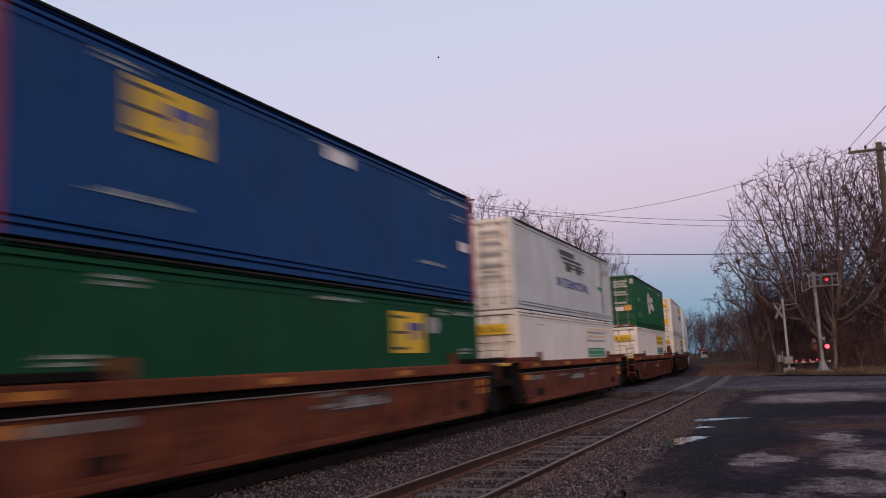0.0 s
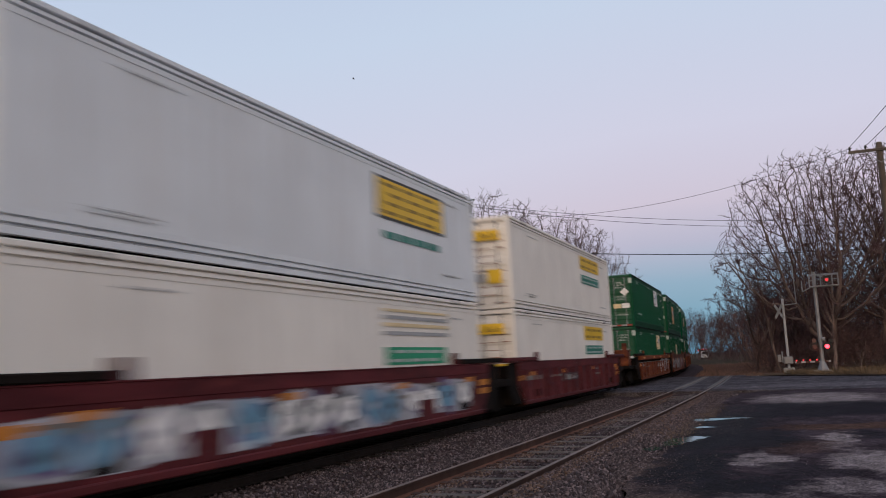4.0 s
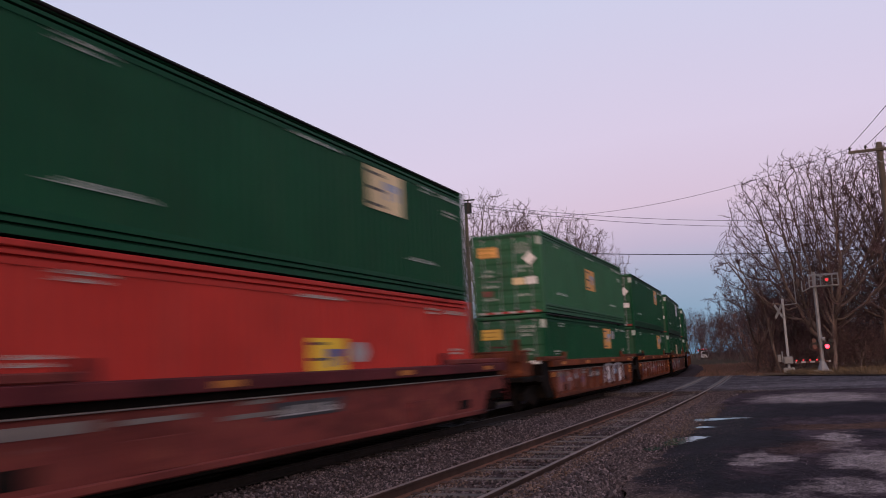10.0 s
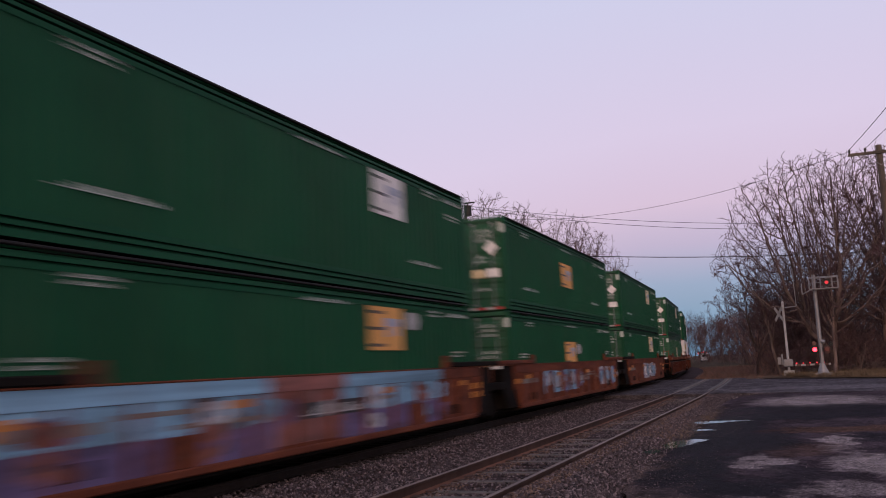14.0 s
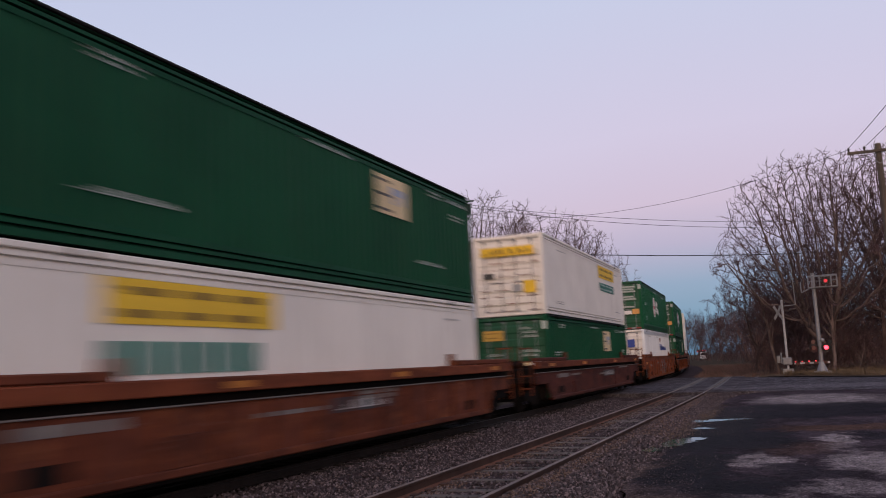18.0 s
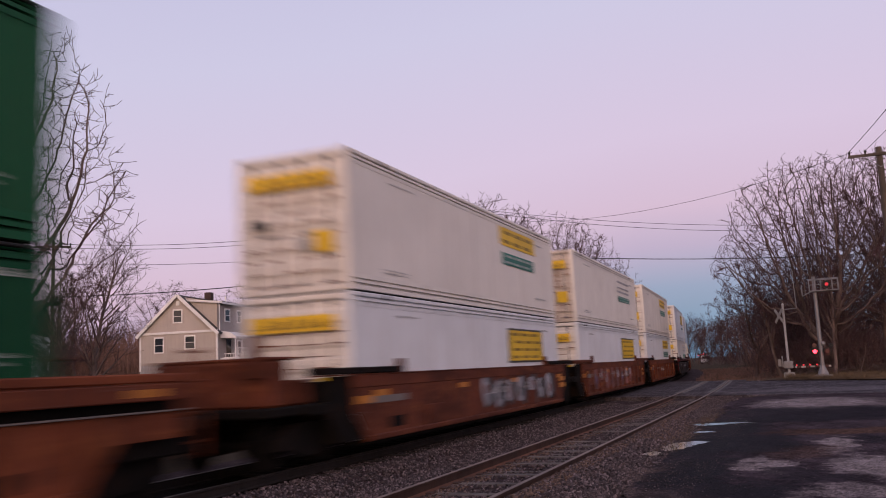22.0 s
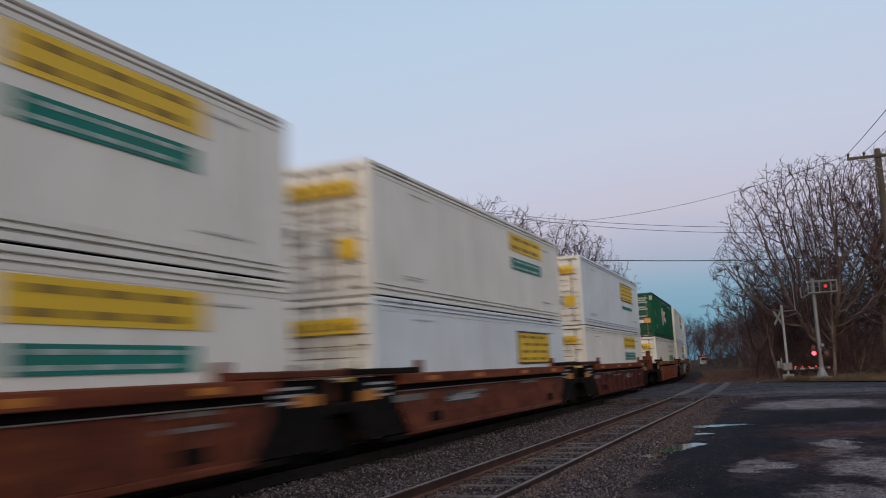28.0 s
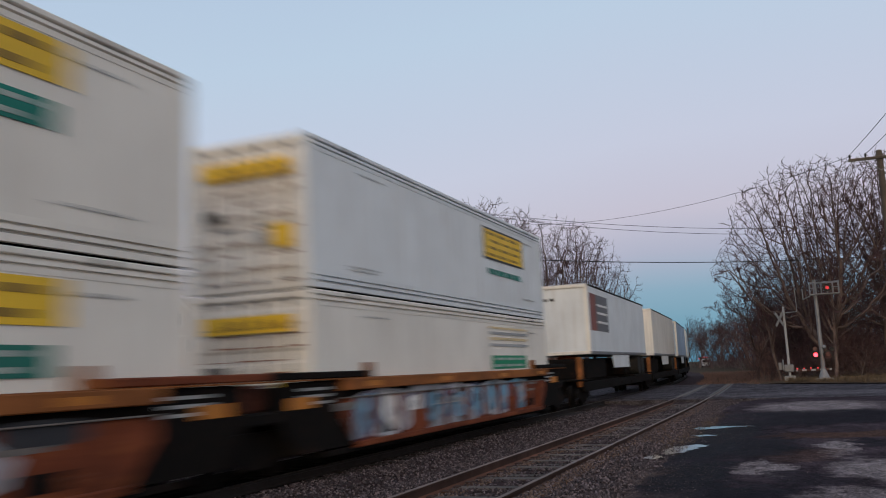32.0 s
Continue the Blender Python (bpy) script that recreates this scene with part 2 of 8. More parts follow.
SHINGLE = paint("roof_shingles", (0.075, 0.068, 0.066), 0.9, vary=0.25)
FOUNDATION = paint("pale_foundation", (0.36, 0.36, 0.37), 0.8, amount=0.3, vary=0.08)
CONCRETE = paint("concrete", (0.24, 0.23, 0.22), 0.85, amount=0.4, vary=0.15)
RAILSIDE = paint("rail_rust", (0.042, 0.021, 0.015), 0.8, (0.022, 0.013, 0.010), amount=0.5, vary=0.3)
RAILFOOT = paint("rail_foot_rust", (0.115, 0.048, 0.029), 0.85, (0.045, 0.022, 0.016), amount=0.5, vary=0.3)
# near black for the train's track: the train's shade is in this colour
SHADE_RAIL = paint("shade_dark_rail", (0.014, 0.010, 0.009), 0.85, (0.008, 0.007, 0.006), amount=0.5, vary=0.3)
TIE = paint("sleeper_wood", (0.100, 0.086, 0.078), 0.9, (0.035, 0.028, 0.023), amount=0.8, vary=0.45)
# sleepers below the train, darkened by painted shade
SHADE_TIE = paint("shade_dark_sleeper", (0.016, 0.013, 0.011), 0.9, (0.010, 0.008, 0.007), amount=0.5, vary=0.3)
RUBBER = paint("tyre_rubber", (0.02, 0.02, 0.02), 0.85)
CARWHITE = paint("van_white", (0.62, 0.62, 0.64), 0.35)
# bed tone is dark because the shade between loose stones is put in
BALLAST = ground_mat("ballast_bed", ((0.025, 0.0165, 0.017), (0.045, 0.030, 0.031), (0.076, 0.056, 0.058)), 0.9, 30.0, bumpy=1.0, depth=0.03)
# strip of bed below the train, its shade painted as near-black stone
SHADE_BALLAST = ground_mat("shade_dark_ballast", ((0.008, 0.007, 0.006), (0.012, 0.010, 0.009), (0.018, 0.015, 0.013)), 0.9, 30.0, bumpy=1.0, depth=0.03)
EARTH = ground_mat("earth_grass", ((0.052, 0.036, 0.026), (0.075, 0.052, 0.036), (0.040, 0.036, 0.020)), 0.25, 9.0)
VERGE = ground_mat("dead_leaf_verge", ((0.10, 0.066, 0.044), (0.16, 0.11, 0.07), (0.06, 0.04, 0.03)), 1.1, 14.0)
LAWN = ground_mat("lawn", ((0.045, 0.060, 0.022), (0.075, 0.085, 0.035), (0.11, 0.10, 0.05)), 0.5, 20.0)


def blots(n, l, vec, spots):
    """Soft-edged areas: the strongest of several ellipses (x, y, half sizes, weight), 1 inside and 0 outside."""
    out = None
    for cx, cy, rx, ry, k in spots:
        mp = n.new("ShaderNodeMapping")
        mp.vector_type = "TEXTURE"
        mp.inputs["Location"].default_value, mp.inputs["Scale"].default_value = (cx, cy, 0), (rx, ry, 1000)
        l.new(vec, mp.inputs["Vector"])
        ln = n.new("ShaderNodeVectorMath")
        ln.operation = "LENGTH"
        l.new(mp.outputs[0], ln.inputs[0])
        r = n.new("ShaderNodeMapRange")
        r.inputs["From Min"].default_value, r.inputs["From Max"].default_value = 1.25, 0.70
        r.inputs["To Max"].default_value = k
        l.new(ln.outputs["Value"], r.inputs["Value"])
        if out is None:
            out = r.outputs[0]
        else:
            mx = n.new("ShaderNodeMath")
            mx.operation = "MAXIMUM"
            l.new(out, mx.inputs[0])
            l.new(r.outputs[0], mx.inputs[1])
            out = mx.outputs[0]
    return out


def asphalt(name, base, worn, wet, pale=(), damp=(), brown=(), gravel=()):
    """Old asphalt: pale worn areas, dark damp areas with sky blue painted in, brown stains, gravel trodden in, cracks
    and grit.
    """
    m, n, l, b = material(name)
    tc = n.new("ShaderNodeTexCoord")
    vec = tc.outputs["Object"]
    wob = noise_node(n, l, vec, 1.3, 9, 0.72)
    cen = n.new("ShaderNodeVectorMath")
    cen.operation = "SUBTRACT"
    cen.inputs[1].default_value = (0.5, 0.5, 0.5)
    l.new(wob.outputs["Color"], cen.inputs[0])
    push = n.new("ShaderNodeVectorMath")
    push.operation = "MULTIPLY_ADD"
    push.inputs[1].default_value = (1.8, 4.5, 0)
    l.new(cen.outputs[0], push.inputs[0])
    l.new(vec, push.inputs[2])
    pv = push.outputs[0]
    a = noise_node(n, l, scaled(n, l, vec, 1.0, 0.6, 1.0), 0.8, 9, 0.7)
    g = noise_node(n, l, vec, 60.0, 5, 0.8)
    g2 = noise_node(n, l, vec, 6.0, 9, 0.85)
    dark = tuple(0.45 * k for k in base)
    c = mix(n, l, steps(n, l, a.outputs[0], 0.36, 0.64), dark, base)
    if pale:
        c = mix(n, l, blots(n, l, pv, pale), c, worn)
    if brown:
        c = mix(n, l, blots(n, l, pv, brown), c, (0.060, 0.033, 0.024))
    if gravel:
        c = mix(n, l, blots(n, l, pv, gravel), c, (0.070, 0.050, 0.044))
    wetness = blots(n, l, pv, damp) if damp else steps(n, l, a.outputs[0], 0.62, 0.9)
    # damp is near black; its blue cast is sky reflection put in the colour
    c = mix(n, l, wetness, c, (0.0058, 0.0052, 0.0080))
    for out, lo, hi, least, most in ((g2.outputs[0], 0.30, 0.70, 0.35, 1.75), (g.outputs[0], 0.30, 0.70, 0.45, 1.6), (noise_node(n, l, vec, 24.0, 4, 0.7).outputs[0], 0.34, 0.66, 0.45, 1.6), (noise_node(n, l, scaled(n, l, vec, 1.0, 0.5, 1.0), 2.2, 8, 0.75).outputs[0], 0.34, 0.66, 0.6, 1.45)):
        q = n.new("ShaderNodeMapRange")
        for key, value in (("From Min", lo), ("From Max", hi), ("To Min", least), ("To Max", most)):
            q.inputs[key].default_value = value
        l.new(out, q.inputs["Value"])
        c = mix(n, l, 1.0, c, q.outputs[0], "MULTIPLY")
    l.new(c, b.inputs["Base Color"])
    r = n.new("ShaderNodeMapRange")
    r.inputs["To Min"].default_value, r.inputs["To Max"].default_value = 0.95, wet
    l.new(wetness, r.inputs["Value"])
    l.new(r.outputs[0], b.inputs["Roughness"])
    w2 = n.new("ShaderNodeMapRange")
    w2.inputs["To Min"].default_value, w2.inputs["To Max"].default_value = 0.02, 0.006
    l.new(wetness, w2.inputs["Value"])
    l.new(w2.outputs[0], b.inputs["Specular IOR Level"])
    bump(n, l, b, g2.outputs[0], 0.9, 0.02)
    return m


# worn, damp and stained areas of the lot: x, y, half sizes, weight
PALE = [(-0.65, 15.0, 0.40, 0.75, 0.85), (0.58, 18.2, 0.30, 1.5, 0.9), (1.0, 14.9, 0.62, 1.3, 0.95), (0.55, 12.0, 0.7, 0.75, 0.6), (0.45, 32.0, 1.9, 2.7, 0.85), (-0.5, 11.3, 0.5, 0.35, 0.35), (3.5, 30.5, 2.0, 2.0, 0.4), (2.6, 13.0, 1.2, 2.2, 0.8), (6, 3, 6, 6, 0.6)]
DAMP = [(-1.9, 21.0, 1.0, 6.0, 1.0), (-1.0, 18.6, 0.95, 2.2, 0.9), (-0.2, 25.8, 2.4, 1.6, 0.85), (1.9, 26.0, 1.6, 1.2, 0.8), (-1.7, 14.2, 0.62, 2.6, 1.0), (-1.0, 12.3, 0.85, 1.0, 0.9), (0.5, 28.6, 3.6, 1.5, 0.8), (-0.2, 14.0, 0.5, 0.8, 0.6), (0.0, 13.3, 0.5, 0.6, 0.6), (1.2, 19.3, 0.35, 1.0, 0.7)]
ASPHALT = asphalt("lot_asphalt", (0.050, 0.036, 0.042), (0.175, 0.143, 0.140), 0.5, PALE, DAMP, [(0.9, 21.2, 1.7, 0.75, 0.9), (-0.2, 17.0, 0.8, 1.1, 0.5)], [(-2.75, 13.6, 0.62, 3.2, 0.9), (-3.15, 21, 0.40, 6, 0.9), (-3.4, 31, 0.7, 8, 0.9), (-1.9, 9.5, 0.9, 2.6, 0.9)])
ROADWAY = asphalt("road_asphalt", (0.078, 0.068, 0.074), (0.108, 0.095, 0.10), 0.75, [(2.5, 42, 6, 2.0, 0.6)])

m, n, l, b = material("puddle_water")
b.inputs["Base Color"].default_value, b.inputs["Roughness"].default_value = (0.02, 0.02, 0.022, 1), 0.08
PUDDLE = m
FLANGEWAY = ground_mat("worn_flangeway", ((0.12, 0.112, 0.108), (0.19, 0.18, 0.172), (0.08, 0.075, 0.07)), 2.0, 20.0)
# head of the train's rails, dulled to hold the shade under the cars
m, n, l, b = material("rail_head")
b.inputs["Base Color"].default_value, b.inputs["Roughness"].default_value, b.inputs["Metallic"].default_value = (0.075, 0.062, 0.055, 1), 0.5, 0.8
RAILHEAD = m
RUSTHEAD = paint("rusty_rail_head", (0.155, 0.112, 0.096), 0.55, (0.085, 0.050, 0.038), amount=0.4, vary=0.2, metal=0.15)
m, n, l, b = material("window_glass")
b.inputs["Base Color"].default_value, b.inputs["Roughness"].default_value = (0.02, 0.025, 0.03, 1), 0.05
b.inputs["IOR"].default_value = 1.5
GLASS = m


def glow(name, col, strength):
    m, n, l, b = material(name)
    b.inputs["Base Color"].default_value = (*col, 1)
    b.inputs["Emission Color"].default_value = (*col, 1)
    b.inputs["Emission Strength"].default_value = strength
    return m


RED_LIT = glow("lit_red_lens", (1.0, 0.036, 0.062), 6.0)
RED_DIM = glow("small_red_light", (1.0, 0.05, 0.07), 0.7)
RED_FAINT = glow("faint_red_lens", (0.6, 0.02, 0.04), 0.35)
m, n, l, b = material("dark_red_lens")
b.inputs["Base Color"].default_value, b.inputs["Roughness"].default_value = (0.05, 0.004, 0.006, 1), 0.3
RED_OFF = m

# ---- mesh helpers ----
class Geo:
    """Collects vertices and faces of one mesh."""

    def __init__(self):
        self.v, self.f, self.mi = [], [], []

    def add(self, verts, faces, mi=0):
        k = len(self.v)
        self.v += [tuple(p) for p in verts]
        self.f += [tuple(k + i for i in f) for f in faces]
        self.mi += [mi] * len(faces)
        return self

    def box(self, x0, x1, y0, y1, z0, z1, mi=0):
        p = [(x, y, z) for z in (z0, z1) for y in (y0, y1) for x in (x0, x1)]
        return self.add(p, [(0, 2, 3, 1), (4, 5, 7, 6), (0, 1, 5, 4), (2, 6, 7, 3), (0, 4, 6, 2), (1, 3, 7, 5)], mi)

    def cbox(self, x0, x1, y0, y1, z0, z1, b=0.015, mi=0):
        """A box with chamfered edges."""
        b = min(b, 0.45 * (x1 - x0), 0.45 * (y1 - y0), 0.45 * (z1 - z0))
        v, idx = [], {}
        for sx in (0, 1):
            for sy in (0, 1):
                for sz in (0, 1):
                    c = [(x0, x1)[sx], (y0, y1)[sy], (z0, z1)[sz]]
                    s = [b * (1 - 2 * k) for k in (sx, sy, sz)]
                    for ax in range(3):
                        idx[sx, sy, sz, ax] = len(v)
                        v.append([c[k] + (s[k] if k != ax else 0) for k in range(3)])
        f = []
        for ax in range(3):
            o = [k for k in range(3) if k != ax]
            for s in (0, 1):
                q = []
                for a, c in ((0, 0), (1, 0), (1, 1), (0, 1)):
                    key = [0, 0, 0]
                    key[ax], key[o[0]], key[o[1]] = s, a, c
                    q.append(idx[(*key, ax)])
                f.append(q if (s == 1) == (ax != 1) else q[::-1])
            for s in (0, 1):
                for u in (0, 1):
                    k0, k1 = [0, 0, 0], [0, 0, 0]
                    k0[o[0]] = k1[o[0]] = s
                    k0[o[1]] = k1[o[1]] = u
                    k1[ax] = 1
                    f.append([idx[(*k0, o[0])], idx[(*k1, o[0])], idx[(*k1, o[1])], idx[(*k0, o[1])]])
        for sx in (0, 1):
            for sy in (0, 1):
                for sz in (0, 1):
                    f.append([idx[sx, sy, sz, a] for a in range(3)])
        return self.add(v, f, mi)

    def tube(self, p, q, r0, r1, n=8, caps=True, mi=0):
        p, q = Vector(p), Vector(q)
        d = (q - p).normalized()
        u = d.orthogonal().normalized()
        w = d.cross(u)
        ring = [(math.cos(2 * math.pi * k / n), math.sin(2 * math.pi * k / n)) for k in range(n)]
        v = [c + (u * a + w * b) * r for c, r in ((p, r0), (q, r1)) for a, b in ring]
        f = [(k, (k + 1) % n, n + (k + 1) % n, n + k) for k in range(n)]
        if caps:
            f += [tuple(range(n))[::-1], tuple(range(n, 2 * n))]
        return self.add(v, f, mi)

    def prism(self, outline, x0, x1, mi=0):
        """An outline in (y, z) extruded along x."""
        n = len(outline)
        v = [(x, y, z) for x in (x0, x1) for y, z in outline]
        f = [(k, (k + 1) % n, n + (k + 1) % n, n + k) for k in range(n)]
        f += [tuple(range(n))[::-1], tuple(range(n, 2 * n))]
        return self.add(v, f, mi)

    def bar(self, outline, y0, y1, mi=0):
        """An outline in (x, z) extruded along y."""
        n = len(outline)
        v = [(x, y, z) for y in (y0, y1) for x, z in outline]
        f = [(k, (k + 1) % n, n + (k + 1) % n, n + k) for k in range(n)]
        return self.add(v, f + [tuple(range(n))[::-1], tuple(range(n, 2 * n))], mi)

    def sweep(self, pts, r, n=5):
        """A round cord along points."""
        k0 = len(self.v)
        for i, p in enumerate(pts):
            t = (pts[min(i + 1, len(pts) - 1)] - pts[max(i - 1, 0)]).normalized()
            u = t.cross(Vector((0, 0, 1))).normalized()
            w = t.cross(u)
            self.v += [tuple(p + (u * math.cos(2 * math.pi * j / n) + w * math.sin(2 * math.pi * j / n)) * r) for j in range(n)]
        for i in range(len(pts) - 1):
            for j in range(n):
                a, b_ = k0 + i * n + j, k0 + i * n + (j + 1) % n
                self.f.append((a, b_, b_ + n, a + n))
                self.mi.append(0)
        return self

    def mesh(self, name, *mats, smooth=False):
        me = bpy.data.meshes.new(name)
        me.from_pydata(self.v, [], self.f)
        for m in mats:
            me.materials.append(m)
        if any(self.mi):
            me.polygons.foreach_set("material_index", self.mi)
        if smooth:
            me.polygons.foreach_set("use_smooth", [True] * len(self.f))
        bm = bmesh.new()
        bm.from_mesh(me)
        bmesh.ops.recalc_face_normals(bm, faces=bm.faces)
        bm.to_mesh(me)
        bm.free()
        return me


def part(name, me, parent, label="", at=None):
    ob = new(name, me)
    ob.parent = parent
    if at is not None:
        ob.matrix_basis = at if isinstance(at, Matrix) else Matrix.Translation(at)
    if label:
        ob["label"] = label
    return ob


CACHE = {}


def shared(key, make, *mats, smooth=False):
    if key not in CACHE:
        CACHE[key] = make().mesh(key[0] if isinstance(key, tuple) else key, *mats, smooth=smooth)
    return CACHE[key]


def thing(name, label, category, group="", kind="", at=None):
    ob = new(name)
    if at is not None:
        ob.matrix_world = at
    return tagged(ob, label, category, group, kind)


# ---- the line of the tracks: straight, then a wide bend to the left ----
TRAIN_X, BEND_Y, BEND_R, NEAR_OFF, GAUGE = -9.268, 29.29, 722.6, 4.772, 0.755


def on_track(s, off=0.0):
    """Place and heading (radians, to the left of +y) at s metres along, off metres to the right of the train's track."""
    u = max(s - BEND_Y, 0) / BEND_R
    x = TRAIN_X - BEND_R * (1 - math.cos(u)) + off * math.cos(u)
    y = (s if s < BEND_Y else BEND_Y + BEND_R * math.sin(u)) + off * math.sin(u)
    return x, y, u


def across(x, y):
    """Metres to the right of the train's track, and along it."""
    if y < BEND_Y:
        return x - TRAIN_X, y
    dx, dy = x - (TRAIN_X - BEND_R), y - BEND_Y
    return math.hypot(dx, dy) - BEND_R, BEND_Y + BEND_R * math.atan2(dy, dx)


def lot_z(x, y):
    """Height of the lot's surface."""
    off, s = across(x, y)
    return -0.135 + 0.10 * smooth01((s - 27) / 9)


def smooth01(k):
    k = min(max(k, 0.0), 1.0)
    return k * k * (3 - 2 * k)


def ground_z(x, y):
    off, s = across(x, y)
    z = -0.24
    z -= 0.30 * smooth01((off + 4.6) / 1.2) * smooth01((7.9 - off) / 0.9) * (1 - smooth01((s - 62) / 4) * smooth01((off - 3.0) / 0.6))
    if off < -5:
        z += 2.55 * smooth01((-off - 5) / 34)
    if off > 7:
        z += 0.06 * smooth01((off - 7) / 2)
    road = smooth01((s - 27) / 9) * (1 - smooth01((s - 62) / 6))
    z += 0.09 * road * smooth01((off + 9) / 3)
    if s > 64 and off > 9:
        z += 0.5 * smooth01((off - 9) / 14) * smooth01((s - 64) / 10)
    return z


# ---- ground: one sheet to the horizon ----
def stretch(lo, hi, step, far, growth=1.35):
    a = list(np.arange(lo, hi + 1e-6, step))
    d, k = step, a[-1]
    up = []
    while k < far:
        d *= growth
        k += d
        up.append(k)
    d, k = step, a[0]
    dn = []
    while k > -far:
        d *= growth
        k -= d
        dn.append(k)
    return dn[::-1] + a + up


def sheet(name, xs, ys, zf, mat):
    g = Geo()
    nx = len(xs)
    v = [(x, y, zf(x, y)) for y in ys for x in xs]
    f = [(j * nx + i, j * nx + i + 1, (j + 1) * nx + i + 1, (j + 1) * nx + i) for j in range(len(ys) - 1) for i in range(nx - 1)]
    return g.add(v, f).mesh(name, mat, smooth=True)


tagged(new("ground", sheet("ground", stretch(-80, 40, 1.6, 2600), stretch(-10, 110, 1.6, 2600), ground_z, EARTH)), "flat winter ground of bare earth and thin grass", "ground", kind="structure")


def draped(name, outline, lift, mat, step=0.8, label="", category="", rag=0.0, seed=3, zf=None, skirt=0.0):
    """A patch of surface inside an outline of (x, y), laid on the ground."""
    rnd = random.Random(seed)
    pts = []
    for (x0, y0), (x1, y1) in zip(outline, outline[1:] + outline[:1]):
        k = max(1, int(math.hypot(x1 - x0, y1 - y0) / step))
        for i in range(k):
            t = i / k
            pts.append((x0 + (x1 - x0) * t + rnd.uniform(-rag, rag), y0 + (y1 - y0) * t + rnd.uniform(-rag, rag)))
    bm = bmesh.new()
    vs = [bm.verts.new((x, y, 0)) for x, y in pts]
    face = bm.faces.new(vs)
    bmesh.ops.triangulate(bm, faces=[face])
    xs, ys = [p[0] for p in pts], [p[1] for p in pts]
    size = max(max(xs) - min(xs), max(ys) - min(ys))
    if size > 6:
        for ax in (0, 1):
            lo, hi = (min(xs), max(xs)) if ax == 0 else (min(ys), max(ys))
            c = lo + 1.6
            while c < hi:
                co, no = [0, 0, 0], [0, 0, 0]
                co[ax], no[ax] = c, 1
                bmesh.ops.bisect_plane(bm, geom=bm.verts[:] + bm.edges[:] + bm.faces[:], plane_co=co, plane_no=no)
                c += 1.6
    for v in bm.verts:
        v.co.z = (zf or ground_z)(v.co.x, v.co.y) + lift
    me = bpy.data.meshes.new(name)
    bmesh.ops.recalc_face_normals(bm, faces=bm.faces)
    for f in bm.faces:
        f.smooth = zf is None
        if f.normal.z < 0:
            f.normal_flip()
    if skirt:
        edges = [e for e in bm.edges if len(e.link_faces) == 1]
        for e in edges:
            e.smooth = False
        rim = bmesh.ops.extrude_edge_only(bm, edges=edges)["geom"]
        for v in rim:
            if isinstance(v, bmesh.types.BMVert):
                v.co.z -= skirt
    bm.to_mesh(me)
    bm.free()
    me.materials.append(mat)
    ob = new(name, me)
    return tagged(ob, label, category, kind="structure")


def along(off0, off1, s0, s1, step=1.5):
    a = [on_track(s, off0)[:2] for s in np.arange(s0, s1, step)]
    c = [on_track(s, off1)[:2] for s in np.arange(s0, s1, step)]
    return a + c[::-1]


LOT = [(45, -25), (45, 34), (3.0, 38.5), (-1.6, 37.5), (-2.5, 33.5), (-3.05, 27), (-3.1, 25), (-2.98, 20), (-2.95, 17), (-2.8, 15.6), (-2.4, 12.5), (-2.1, 10), (-1.9, 4), (-2.2, -25)]
draped("pavement", LOT, 0.0, ASPHALT, 0.35, "worn dark asphalt lot with damp patches and grit", "asphalt lot", rag=0.09, zf=lot_z, skirt=0.12)


def road_z(x, y):
    """Height of the road: level with the rails, then up the bank with the ground."""
    off, s = across(x, y)
    return -0.028 if off > -6 else max(-0.028, ground_z(x, y) + 0.05)


ROAD = [(45, 27), (3.0, 37.0), (-10, 41.0), (-46, 54), (-46, 72), (-14, 68), (-6.4, 63.4), (-0.9, 57.2), (4.1, 51), (45, 46)]
draped("road", ROAD, 0.0, ROADWAY, 1.2, "grey asphalt road crossing the tracks", "road", rag=0.05, zf=road_z, skirt=0.4)
draped("verge", [(-0.4, 57.6), (4.3, 51.6), (45, 46.5), (45, 104), (6, 104), (-3.2, 96), (-3.4, 80), (-4.2, 66), (-4.6, 63.4)], 0.10, VERGE, 0.9, "floor of brown dead leaves beside the road and under the trees", "verge", rag=0.15)
draped("lawn", [(-22, 20), (-22, 58), (-60, 75), (-75, 40), (-50, 10)], 0.03, LAWN, 2.0, "dull green winter lawn below the houses", "lawn")
PUDDLE_GROUP = "rain puddles on the lot"
for k, o in enumerate(([(-2.72, 23.9), (-2.2, 24.25), (-1.4, 24.35), (-1.15, 24.1), (-1.7, 23.8), (-2.3, 23.35), (-2.6, 23.3)],
                       [(-2.5, 21.4), (-2.15, 21.7), (-1.95, 21.4), (-2.3, 21.1)],
                       [(-2.62, 18.6), (-2.3, 19.1), (-1.9, 19.0), (-2.02, 18.5), (-2.15, 17.8), (-2.35, 17.3), (-2.55, 17.1), (-2.66, 17.8)],
                       [(-2.9, 16.75), (-2.72, 17.15), (-2.55, 17.0), (-2.5, 16.6), (-2.75, 16.3)])):
    ob = draped("puddle", o, 0.010, PUDDLE, 0.10, "shallow rain puddle mirroring the sky on asphalt", "puddle", zf=lot_z, rag=0.075, seed=20 + k)
    tagged(ob, group=PUDDLE_GROUP)


# ---- ballast, rails and sleepers ----
def ballast_z(off):
    d = min(abs(off), abs(off - NEAR_OFF))
    if off > 5.6:
        return -0.085 - 0.07 * smooth01((off - 5.75) / 0.9)
    if abs(off - NEAR_OFF) < 1.5:
        return -0.19
    return -0.20 if d < 1.5 else -0.20 - 0.10 * smooth01((d - 1.5) / 0.9)


